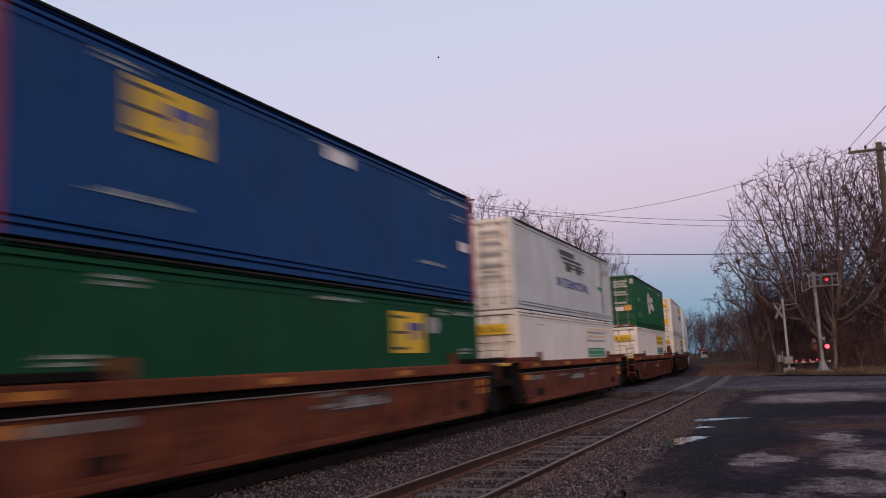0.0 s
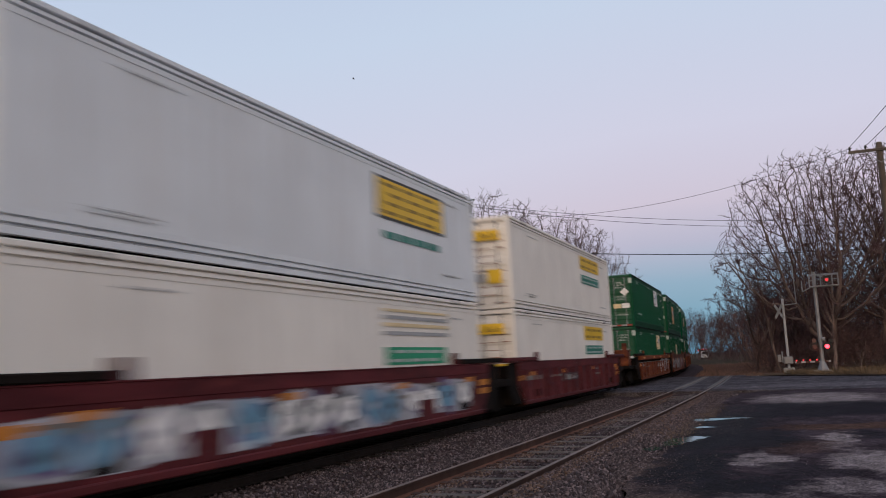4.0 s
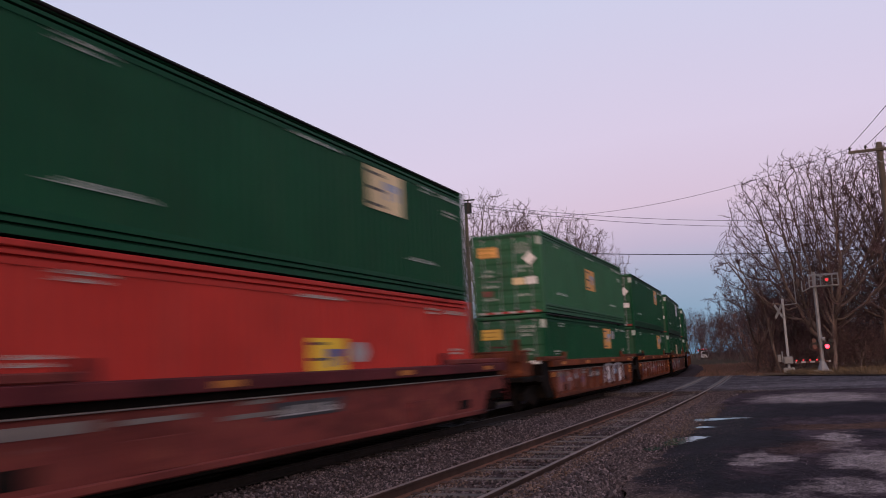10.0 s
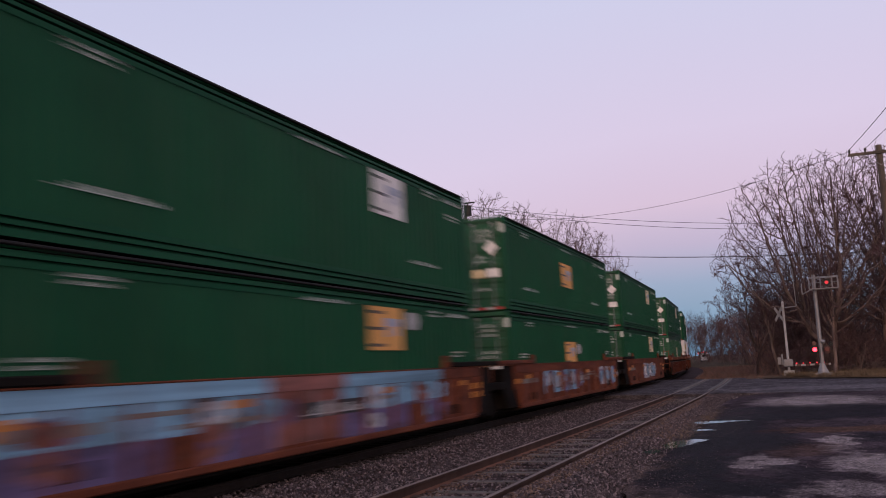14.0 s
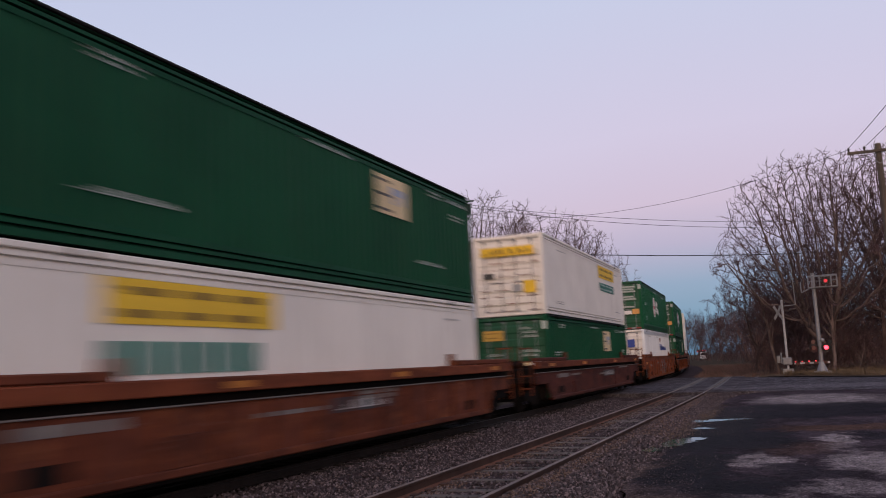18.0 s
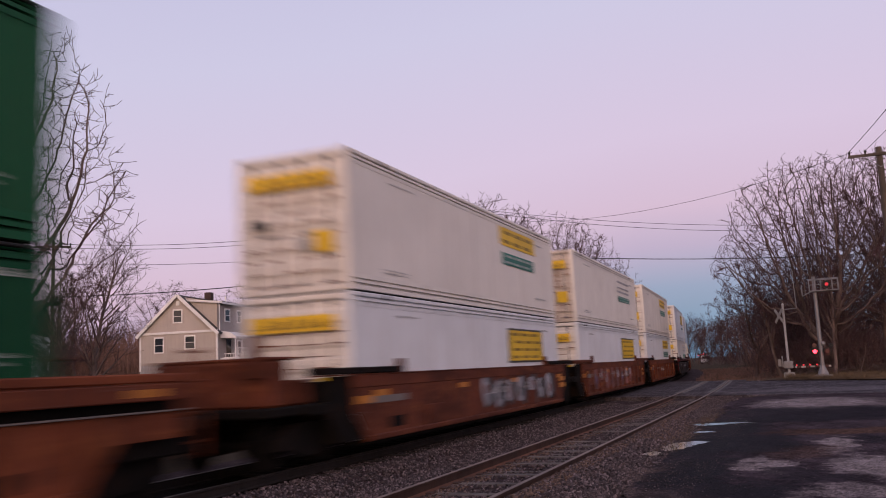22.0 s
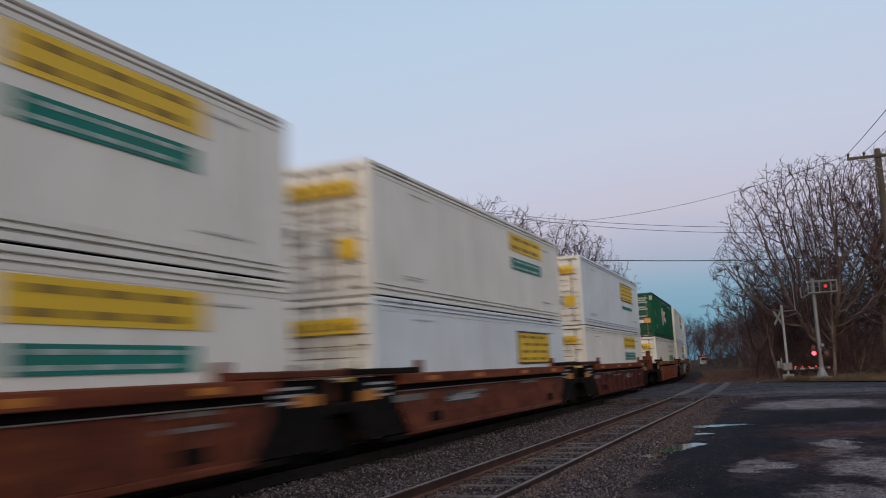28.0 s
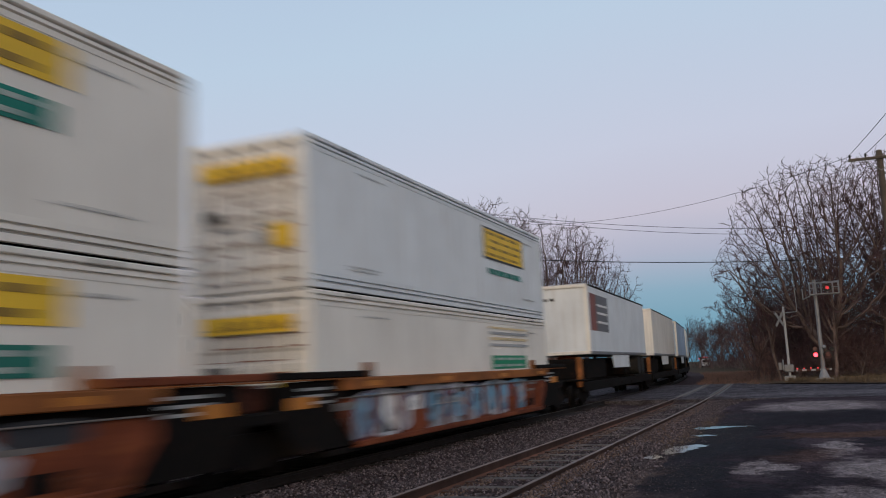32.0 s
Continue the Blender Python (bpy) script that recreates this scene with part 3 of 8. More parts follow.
ss = list(np.arange(-40, 100, 0.7)) + list(np.arange(100, 420, 8))
offs = list(np.arange(-3.7, 8.3, 0.26))
rb = random.Random(5)
g = Geo()
bv = []
for s in ss:
    for o in offs:
        x, y, _ = on_track(s, o)
        road_here = 38 < s < 64
        edge = o < -3.5
        bv.append((x, y, ballast_z(o) - (0.25 if edge else 0) + rb.uniform(-0.02, 0.02) * (1.0 if o < 6.0 else 0.4) + (0.03 if road_here else 0) - (0.5 if s > 63 and o > 3.2 else 0)))
no = len(offs)
g.add(bv, [(j * no + i, j * no + i + 1, (j + 1) * no + i + 1, (j + 1) * no + i) for j in range(len(ss) - 1) for i in range(no - 1)])
# faces below the train take the bed colour with painted shade
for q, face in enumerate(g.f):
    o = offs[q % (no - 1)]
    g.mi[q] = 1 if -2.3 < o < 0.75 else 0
tagged(new("ballast", g.mesh("ballast", BALLAST, SHADE_BALLAST)), "grey crushed-stone ballast under two railway tracks", "ballast", kind="structure")


def rail_mesh(off, s0, s1, head=None):
    g = Geo()
    prof = [(-0.068, -0.17), (0.068, -0.17), (0.068, -0.155), (0.012, -0.135), (0.012, -0.045), (0.036, -0.035), (0.036, -0.006), (0.026, 0.0), (-0.026, 0.0), (-0.036, -0.006), (-0.036, -0.035), (-0.012, -0.045), (-0.012, -0.135), (-0.068, -0.155)]
    n, st = len(prof), list(np.arange(s0, s1, 3.0))
    v = []
    for s in st:
        for o, z in prof:
            x, y, _ = on_track(s, off + o)
            v.append((x, y, z))
    for j in range(len(st) - 1):
        for i in range(n):
            k = (i + 1) % n
            g.f.append((j * n + i, j * n + k, (j + 1) * n + k, (j + 1) * n + i))
            g.mi.append(1 if i in (6, 7, 8) else 2 if i in (1, 2, 12) else 0)
    g.v = v
    return g.mesh("rail", RAILSIDE if head else SHADE_RAIL, head or RAILHEAD, RAILFOOT if head else SHADE_RAIL)


def sleeper_geo():
    return Geo().cbox(-1.28, 1.28, -0.11, 0.11, -0.2, 0.0, 0.015)


def track(name, off, label, s0, s1):
    t = thing(name, label, "railway track", "parallel tracks", "structure")
    for k in (-GAUGE, GAUGE):
        part("rail", rail_mesh(off + k, -40, 420) if off == 0 else rail_mesh(off + k, -40, 62.3, RUSTHEAD), t, "rusty steel rail with a polished head")
    rt = random.Random(int(off * 10) + 9)
    me = shared(("sleeper", off == 0), sleeper_geo, SHADE_TIE if off == 0 else TIE)
    s = s0
    while s < s1:
        if not 40 < s < 62:
            x, y, u = on_track(s, off + rt.uniform(-0.04, 0.04))
            part("sleeper", me, t, "", pose(x, y, -0.165 + (rt.uniform(-0.012, 0.008) if off == 0 else rt.choice((0.004, 0.002, -0.014, -0.03, -0.045))), 0, 0, math.degrees(u) + rt.uniform(-2.0, 2.0)))
            if s < 45 and off:
                for k in (-GAUGE, GAUGE):
                    px, py, _ = on_track(s, off + k)
                    part("tie_plate", shared("tie_plate", lambda: Geo().cbox(-0.16, 0.16, -0.09, 0.09, -0.012, 0.012, 0.006), RAILSIDE), t, "", pose(px, py, -0.160, 0, 0, math.degrees(u)))
        s += 0.53
    return t


track("track_1", NEAR_OFF, "empty railway track with rusty rails on wooden sleepers", 6, 42)
track("track_2", 0.0, "railway track that carries the freight train", 14, 66)

# smooth strips of the road between and beside the rails
cr = thing("crossing_surface", "asphalt strips flush with the rails at the road crossing", "crossing", "", "structure")
for o0, o1 in ((-1.5, -0.84), (-0.67, 0.67), (0.84, 3.93), (4.10, 5.44), (5.61, 6.6)):
    g = Geo()
    st = list(np.arange(40.5, 62.1, 1.2))
    v = []
    for s in st:
        for o in (o0, o1):
            for z in (-0.012, -0.2):
                x, y, _ = on_track(s - 0.32 * (o - 5), o)
                v.append((x, y, z))
    f = []
    for j in range(len(st) - 1):
        a, c = 4 * j, 4 * j + 4
        f += [(a, c, c + 2, a + 2), (a, a + 1, c + 1, c), (a + 2, c + 2, c + 3, a + 3)]
    f += [(0, 2, 3, 1), (4 * len(st) - 4, 4 * len(st) - 3, 4 * len(st) - 1, 4 * len(st) - 2)]
    part("strip", g.add(v, f).mesh("strip", ROADWAY), cr)
for o in (3.86, 4.175, 5.37, 5.685):
    g = Geo()
    st = list(np.arange(42.0, 61.6, 1.4))
    v = [(*on_track(s, o + d)[:2], z) for s in st for d in (-0.075, 0.075) for z in (-0.006, -0.05)]
    f = [q for j in range(len(st) - 1) for a in (4 * j,) for q in ((a, a + 4, a + 6, a + 2), (a, a + 1, a + 5, a + 4), (a + 2, a + 6, a + 7, a + 3))]
    part("flange_strip", g.add(v, f).mesh("flange_strip", FLANGEWAY), cr, "pale worn strip beside the rail")


def stones(name, count, off0, off1, s0, s1, size, zf, mat, label, seed, fade=1.0, bare=None):
    """Loose angular stones, one mesh."""
    r = np.random.default_rng(seed)
    base = np.array([(1, 0, 0), (-1, 0, 0), (0, 1, 0), (0, -1, 0), (0, 0, 1), (0, 0, -1)], float)
    tri = np.array([(0, 2, 4), (2, 1, 4), (1, 3, 4), (3, 0, 4), (2, 0, 5), (1, 2, 5), (3, 1, 5), (0, 3, 5)])
    s = s0 + (s1 - s0) * r.random(count) ** 1.5
    o = off0 + (off1 - off0) * r.random(count) ** fade
    vs, fs = [], []
    for k in range(count):
        if bare and r.random() < bare(s[k], o[k]):
            continue
        x, y, _ = on_track(s[k], o[k])
        p = base * (size * r.uniform(0.5, 1.15, (6, 1))) * r.uniform(0.7, 1.2, 3)
        a = r.uniform(0, 6.28)
        rot = np.array([(math.cos(a), -math.sin(a), 0), (math.sin(a), math.cos(a), 0), (0.4 * r.standard_normal(), 0.4 * r.standard_normal(), 0.8)])
        vs.append(p @ rot.T + (x, y, zf(x, y, o[k]) + size * 0.3))
        fs.append(tri + 6 * len(fs))
    me = bpy.data.meshes.new(name)
    me.from_pydata(np.concatenate(vs).tolist(), [], np.concatenate(fs).tolist())
    me.materials.append(mat)
    return tagged(new(name, me), label, "stones", kind="stuff")


m, n, l, b = material("loose_stone")
gi = n.new("ShaderNodeNewGeometry")
sr = n.new("ShaderNodeValToRGB")
ramp_fill(sr, [(0.0, (0.010, 0.0070, 0.0078)), (0.40, (0.035, 0.0245, 0.0275)), (0.75, (0.082, 0.060, 0.065)), (1.0, (0.175, 0.138, 0.145))])
l.new(gi.outputs["Random Per Island"], sr.inputs[0])
l.new(sr.outputs[0], b.inputs["Base Color"])
b.inputs["Roughness"].default_value = 0.9
STONES = m
m, n, l, b = material("rusty_stone")
gi = n.new("ShaderNodeNewGeometry")
sr = n.new("ShaderNodeValToRGB")
ramp_fill(sr, [(0.0, (0.030, 0.016, 0.011)), (0.5, (0.070, 0.038, 0.026)), (1.0, (0.15, 0.10, 0.075))])
l.new(gi.outputs["Random Per Island"], sr.inputs[0])
l.new(sr.outputs[0], b.inputs["Base Color"])
b.inputs["Roughness"].default_value = 0.9
RUSTY_STONES = m


def bare_sleepers(s, o):
    """Share of the stones that is missing on top of the near track's sleepers."""
    on = abs((s - 6) % 0.53 - 0.265) > 0.145 and abs(o - NEAR_OFF) < 0.67
    return (0.9 if s < 21 else 0.55) if on else 0.0


stones("ballast_stones", 50000, 0.84, 6.9, 8, 46, 0.036, lambda x, y, o: ballast_z(o), STONES, "loose grey crushed stones between the rails", 4, bare=bare_sleepers)
stones("shoulder_stones", 12000, 5.75, 6.75, 8, 38, 0.020, lambda x, y, o: max(ballast_z(o), lot_z(x, y)) - 0.004, STONES, "loose gravel spilling onto the lot", 6, 1.3, lambda s, o: 0.85 if 16.0 < s < 19.6 and o > 6.25 else 0.0)
stones("shoulder_stones", 5200, 6.5, 7.9, 8, 30, 0.013, lambda x, y, o: max(ballast_z(o), lot_z(x, y)) - 0.002, STONES, "fine gravel thinning out on the asphalt", 16, 2.2, lambda s, o: 0.9 if 16.0 < s < 19.6 else 0.0)
stones("rusty_stones", 1500, 5.95, 6.55, 19.5, 26, 0.026, lambda x, y, o: ballast_z(o), RUSTY_STONES, "rust-stained stones beside the rail", 17)
stones("rusty_stones", 3600, 5.58, 5.95, 8, 40, 0.034, lambda x, y, o: ballast_z(o), RUSTY_STONES, "rust-stained stones beside the rail", 14)
stones("rusty_stones", 3600, 4.06, 4.45, 8, 40, 0.034, lambda x, y, o: ballast_z(o), RUSTY_STONES, "rust-stained stones beside the rail", 15)
stones("lot_grit", 2200, 6.6, 12.0, 9, 24, 0.009, lambda x, y, o: lot_z(x, y), STONES, "grit scattered on the asphalt lot", 7)


def tufts(name, count, off0, off1, s0, s1, height, mat, label, seed):
    r = np.random.default_rng(seed)
    v, f = [], []
    for k in range(count):
        o, s = r.uniform(off0, off1), r.uniform(s0, s1)
        x, y, _ = on_track(s, o)
        z = max(ground_z(x, y), -0.22 if -4 < o < 7.4 else -9) + 0.01
        for i in range(7):
            a, hgt, lean = r.uniform(0, 6.28), height * r.uniform(0.4, 1.0), r.uniform(0.1, 0.6)
            bx, by = x + r.normal() * 0.05, y + r.normal() * 0.05
            c, d = math.cos(a), math.sin(a)
            j = len(v)
            v += [(bx - d * 0.005, by + c * 0.005, z), (bx + d * 0.005, by - c * 0.005, z), (bx + c * lean * hgt, by + d * lean * hgt, z + hgt)]
            f.append((j, j + 1, j + 2))
    me = bpy.data.meshes.new(name)
    me.from_pydata(v, [], f)
    me.materials.append(mat)
    return tagged(new(name, me), label, "dry grass", kind="stuff")


tufts("dry_weeds", 420, 6.5, 7.0, 17, 30, 0.16, STRAW, "dry straw-coloured weeds along the gravel edge", 8)
tufts("track_weeds", 2600, 2.9, 9.5, 63.0, 130, 0.42, BRUSH, "dead weeds grown over the track beyond the road", 12)
tufts("verge_grass", 1800, 9.0, 22, 58.5, 66, 0.45, STRAW, "dead straw-coloured grass beside the road", 9)
tufts("far_bank_grass", 1600, -16, -6.5, 14, 62, 0.5, STRAW, "dry grass on the bank beyond the tracks", 10)


def edge_grass(count, seed):
    """Pale dead grass that leans over the far edge of the road."""
    r = np.random.default_rng(seed)
    v, f = [], []
    for k in range(count):
        x = -0.6 + 26 * r.random() ** 1.6
        y = (57.4 - 1.27 * x if x < 4.2 else 52.05 - 0.125 * (x - 4.2)) + 0.5 + r.uniform(0, 1.6)
        for i in range(6):
            a, hgt, lean = r.uniform(0, 6.28), r.uniform(0.12, 0.36), r.uniform(0.2, 0.9)
            bx, by = x + r.normal() * 0.08, y + r.normal() * 0.08
            c, d = math.cos(a), math.sin(a)
            j = len(v)
            z = ground_z(bx, by) + 0.1
            v += [(bx - d * 0.009, by + c * 0.009, z), (bx + d * 0.009, by - c * 0.009, z), (bx + c * lean * hgt, by + d * lean * hgt, z + hgt)]
            f.append((j, j + 1, j + 2))
    me = bpy.data.meshes.new("edge_grass")
    me.from_pydata(v, [], f)
    me.materials.append(STRAW)
    return tagged(new("edge_grass", me), "pale dead grass along the far edge of the road", "dry grass", kind="stuff")


edge_grass(1500, 21)


def thicket(name, count, x0, x1, y0, y1, low, high, label, seed):
    """A band of upright leafless stems too fine to count."""
    r = np.random.default_rng(seed)
    v, f = [], []
    for k in range(count):
        x, y, hgt = r.uniform(x0, x1), r.uniform(y0, y1), r.uniform(low, high)
        z = ground_z(x, y) - 0.05
        p = np.array([x, y, z])
        d = np.array([r.normal(0, 0.22), r.normal(0, 0.22), 1.0])
        j = len(v)
        for t, rr in ((0, 0.035), (0.55, 0.024), (1.0, 0.008)):
            c = p + d * hgt * t + (r.normal(0, 0.12, 3) * (t > 0))
            v += [(c[0] + rr * a, c[1] + rr * b_, c[2]) for a, b_ in ((1, 0), (-0.5, 0.87), (-0.5, -0.87))]
        f += [(j + 3 * q + i, j + 3 * q + (i + 1) % 3, j + 3 * q + 3 + (i + 1) % 3, j + 3 * q + 3 + i) for q in (0, 1) for i in range(3)]
    me = bpy.data.meshes.new(name)
    me.from_pydata(v, [], f)
    me.materials.append(BRUSH)
    return tagged(new(name, me), label, "undergrowth", kind="stuff")


thicket("undergrowth", 9000, -125, -62, 78, 118, 3.0, 7.5, "brown leafless undergrowth behind the houses", 31)
thicket("undergrowth", 4200, -4, 26, 84, 132, 2.5, 6.0, "brown leafless undergrowth of the wood", 33)
thicket("undergrowth", 4500, -62, -28, 100, 122, 3.0, 7.0, "brown leafless undergrowth behind the houses", 32)

# ---- the train: containers ----
CL, CW, CH = 15.57, 2.59, 2.898


def corrugated(deep, pitch):
    """Side sheet with upright trapezoid ribs, at x = 0, ribs sinking towards -x."""
    g = Geo()
    y, ys = -CL / 2 + 0.16, []
    q = pitch / 4
    while y < CL / 2 - 0.16 - pitch:
        ys += [(y, 0), (y + q * 1.5, 0), (y + q * 2, -deep), (y + q * 3.5, -deep)]
        y += pitch
    ys += [(y, 0), (CL / 2 - 0.16, 0)]
    v = [(x, yy, z) for z in (0.33, CH - 0.27) for yy, x in ys]
    n = len(ys)
    return g.add(v, [(k, k + 1, n + k + 1, n + k) for k in range(n - 1)])


def door_panel():
    """A door leaf with five pressed ridges, one folded sheet."""
    o = [(0.03, 0.0), (-0.02, 0.0)]
    for k in range(5):
        z = 0.21 + k * 0.48
        o += [(-0.02, z), (-0.05, z + 0.06), (-0.05, z + 0.26), (-0.02, z + 0.32)]
    o += [(-0.02, 2.58), (0.03, 2.58)]
    return Geo().prism(o[::-1], -0.57, 0.57)


def unit_box():
    return Geo().box(0, 1, 0, 1, 0, 1)


def plate(name, parent, mat, x, y0, y1, z0, z1, label="", thick=0.007):
    """A decal on the side wall: a thin plate standing proud of x."""
    me = shared(("plate", mat.name), unit_box, mat)
    return part(name, me, parent, label, Matrix.Translation((x, y0, z0)) @ Matrix.Diagonal((thick, y1 - y0, z1 - z0, 1)))


def end_plate(name, parent, mat, y, x0, x1, z0, z1, label="", thick=0.007):
    me = shared(("plate", mat.name), unit_box, mat)
    return part(name, me, parent, label, Matrix.Translation((x0, y - thick, z0)) @ Matrix.Diagonal((x1 - x0, thick, z1 - z0, 1)))


SIDE = CW / 2
FRONT = -CL / 2


def container(label, wall, door, ribs=True, corner_mat=None, top_mat=None):
    """A 53-foot container; doors towards -y. Returns the Empty at the middle of its base."""
    c = thing("container", label, "container", "stacked containers of the train")
    key = ("side_wall", wall.name, ribs)
    me = shared(key, (lambda: corrugated(0.036, 0.28)) if ribs else (lambda: corrugated(0.010, 0.41)), wall)
    part("side_wall", me, c, "", pose(SIDE - 0.012, 0, 0))
    part("side_wall", me, c, "", pose(-SIDE + 0.012, 0, 0, 0, 0, 180))
    cm = corner_mat or wall
    part("roof", shared(("roof", wall.name), lambda: Geo().cbox(-SIDE + 0.05, SIDE - 0.05, FRONT + 0.1, -FRONT - 0.1, CH - 0.07, CH - 0.03), wall), c)
    part("floor", shared("floor_deck", lambda: Geo().box(-SIDE + 0.06, SIDE - 0.06, FRONT + 0.1, -FRONT - 0.1, 0.03, 0.13), STEEL_DARK), c)
    rail_t = shared(("top_rail", (top_mat or wall).name), lambda: Geo().cbox(-0.035, 0.035, FRONT + 0.16, -FRONT - 0.16, -0.03 if top_mat is None else 0.012, 0.055, 0.012), top_mat or wall)
    rail_u = shared(("upper_rail", wall.name), lambda: Geo().bar([(-0.06, -0.235), (0.004, -0.235), (0.010, -0.16), (-0.05, -0.155), (-0.05, -0.125), (0.010, -0.12), (0.010, -0.072), (-0.05, -0.068), (-0.05, -0.035), (-0.06, -0.03)], FRONT + 0.16, -FRONT - 0.16), wall)
    rail_b = shared(("bottom_rail", wall.name), lambda: Geo().bar([(-0.045, 0.02), (0.045, 0.02), (0.045, 0.115), (-0.02, 0.12), (-0.02, 0.155), (0.045, 0.16), (0.045, 0.215), (-0.02, 0.22), (-0.02, 0.25), (0.042, 0.255), (0.042, 0.345), (-0.03, 0.35)], FRONT + 0.16, -FRONT - 0.16), wall)
    for sx in (1, -1):
        part("top_rail", rail_t, c, "", (sx * (SIDE - 0.035), 0, CH - 0.055))
        part("upper_rail", rail_u, c, "", pose(sx * (SIDE - 0.012), 0, CH - 0.055, 0, 0, 0 if sx > 0 else 180))
        part("bottom_rail", rail_b, c, "", pose(sx * (SIDE - 0.05), 0, 0, 0, 0, 0 if sx > 0 else 180))
        for sy in (1, -1):
            part("corner_post", shared(("corner_post", cm.name), lambda: Geo().cbox(-0.08, 0.08, -0.09, 0.09, 0.0, CH, 0.02), cm), c, "", (sx * (SIDE - 0.081), sy * (-FRONT - 0.092), 0))
            part("corner_casting", shared(("corner_casting", cm.name), lambda: Geo().cbox(-0.085, 0.085, -0.095, 0.095, CH - 0.11, CH + 0.004, 0.02), STEEL_DARK), c, "", (sx * (SIDE - 0.082), sy * 6.1, 0))
    part("end_wall", shared(("end_wall", wall.name), lambda: Geo().cbox(-SIDE + 0.16, SIDE - 0.16, -0.03, 0.03, 0.05, CH - 0.03), wall), c, "", (0, -FRONT - 0.06, 0))
    part("door_header", shared(("door_header", door.name), lambda: Geo().cbox(-SIDE + 0.16, SIDE - 0.16, -0.05, 0.05, CH - 0.14, CH - 0.01), door), c, "", (0, FRONT + 0.08, 0))
    part("door_sill", shared(("door_sill", door.name), lambda: Geo().cbox(-SIDE + 0.16, SIDE - 0.16, -0.05, 0.05, 0.0, 0.13), door), c, "", (0, FRONT + 0.08, 0))
    doors = []
    for sx in (-1, 1):
        d = part("door", shared(("door", door.name), door_panel, door), c, "", (sx * 0.575, FRONT + 0.075, 0.14))
        for bx in (-0.3, 0.3):
            bar = part("locking_bar", shared(("locking_bar", door.name), lambda: Geo().tube((0, 0, 0.02), (0, 0, 2.56), 0.02, 0.02, 6).cbox(-0.05, 0.05, -0.03, 0.03, 0.0, 0.08).cbox(-0.05, 0.05, -0.03, 0.03, 2.5, 2.58).cbox(-0.04, 0.04, -0.03, 0.03, 1.3, 1.36), GALV), d, "", (bx, -0.07, 0))
        part("handle", shared("door_handle", lambda: Geo().cbox(-0.22, 0.22, -0.012, 0.012, -0.02, 0.02), GALV), d, "", (-0.05 * sx, -0.095, 1.05))
        doors.append(d)
    return c, doors


def glyphs():
    """A unit line of lettering: uneven upright strokes on a thin common line."""
    q = random.Random(9)
    o, y = [(0.0, 0.0), (1.0, 0.0), (1.0, 0.14)], 1.0
    while y > 0.08:
        w = q.uniform(0.03, 0.07)
        if q.random() > 0.12:
            t = 1.0 if q.random() > 0.25 else 0.6
            o += [(y - 0.001, 0.14), (y - 0.001, t), (y - w, t), (y - w, 0.14)]
        y -= w + q.uniform(0.02, 0.05)
    return Geo().prism(o + [(0.0, 0.14)], 0, 1)


def glyphs_end():
    """The same line of lettering for the doors, along x."""
    g = glyphs()
    g.v = [(y, x, z) for x, y, z in g.v]
    return g


def text_rows(parent, mat, y0, y1, z, rows=1, h=0.05, gap=0.09, cut=3):
    """Lines of small lettering as plain bars on the side."""
    if y0 > 12.0:
        y0, y1 = y0 + CL - 16.15, y1 + CL - 16.15
    for k in range(rows):
        me = shared(("glyphs", mat.name), glyphs, mat)
        part("lettering", me, parent, "", Matrix.Translation((SIDE - 0.004, y0 + FRONT, z - k * gap)) @ Matrix.Diagonal((0.007, y1 - y0 - 0.12 * k, h, 1)))


def side_label(parent, ground, y0, y1, z0, z1, ink=DECAL_DARK, blue=True):
    """A square notice: coloured ground, dark lines and a blue emblem."""
    y0 += 0.22
    p = plate("notice", parent, ground, SIDE - 0.004, y0 + FRONT, y1 + FRONT, z0, z1, "coloured notice with dark lines")
    w, h = y1 - y0, z1 - z0
    x = SIDE + 0.001
    for a, b_, c_, d_ in ((0.03, 0.42, 0.83, 0.90), (0.03, 0.45, 0.46, 0.53), (0.03, 0.45, 0.08, 0.15)):
        plate("lettering", parent, ink, x, y0 + FRONT + a * w, y0 + FRONT + b_ * w, z0 + c_ * h, z0 + d_ * h)
    if blue:
        for a, b_, c_, d_ in ((0.46, 0.90, 0.55, 0.74), (0.50, 0.59, 0.30, 0.54), (0.78, 0.87, 0.34, 0.54)):
            plate("emblem", parent, DECAL_BLUE if ground is DECAL_YELLOW else DECAL_GREYBLUE, x, y0 + FRONT + a * w, y0 + FRONT + b_ * w, z0 + c_ * h, z0 + d_ * h)
    return p


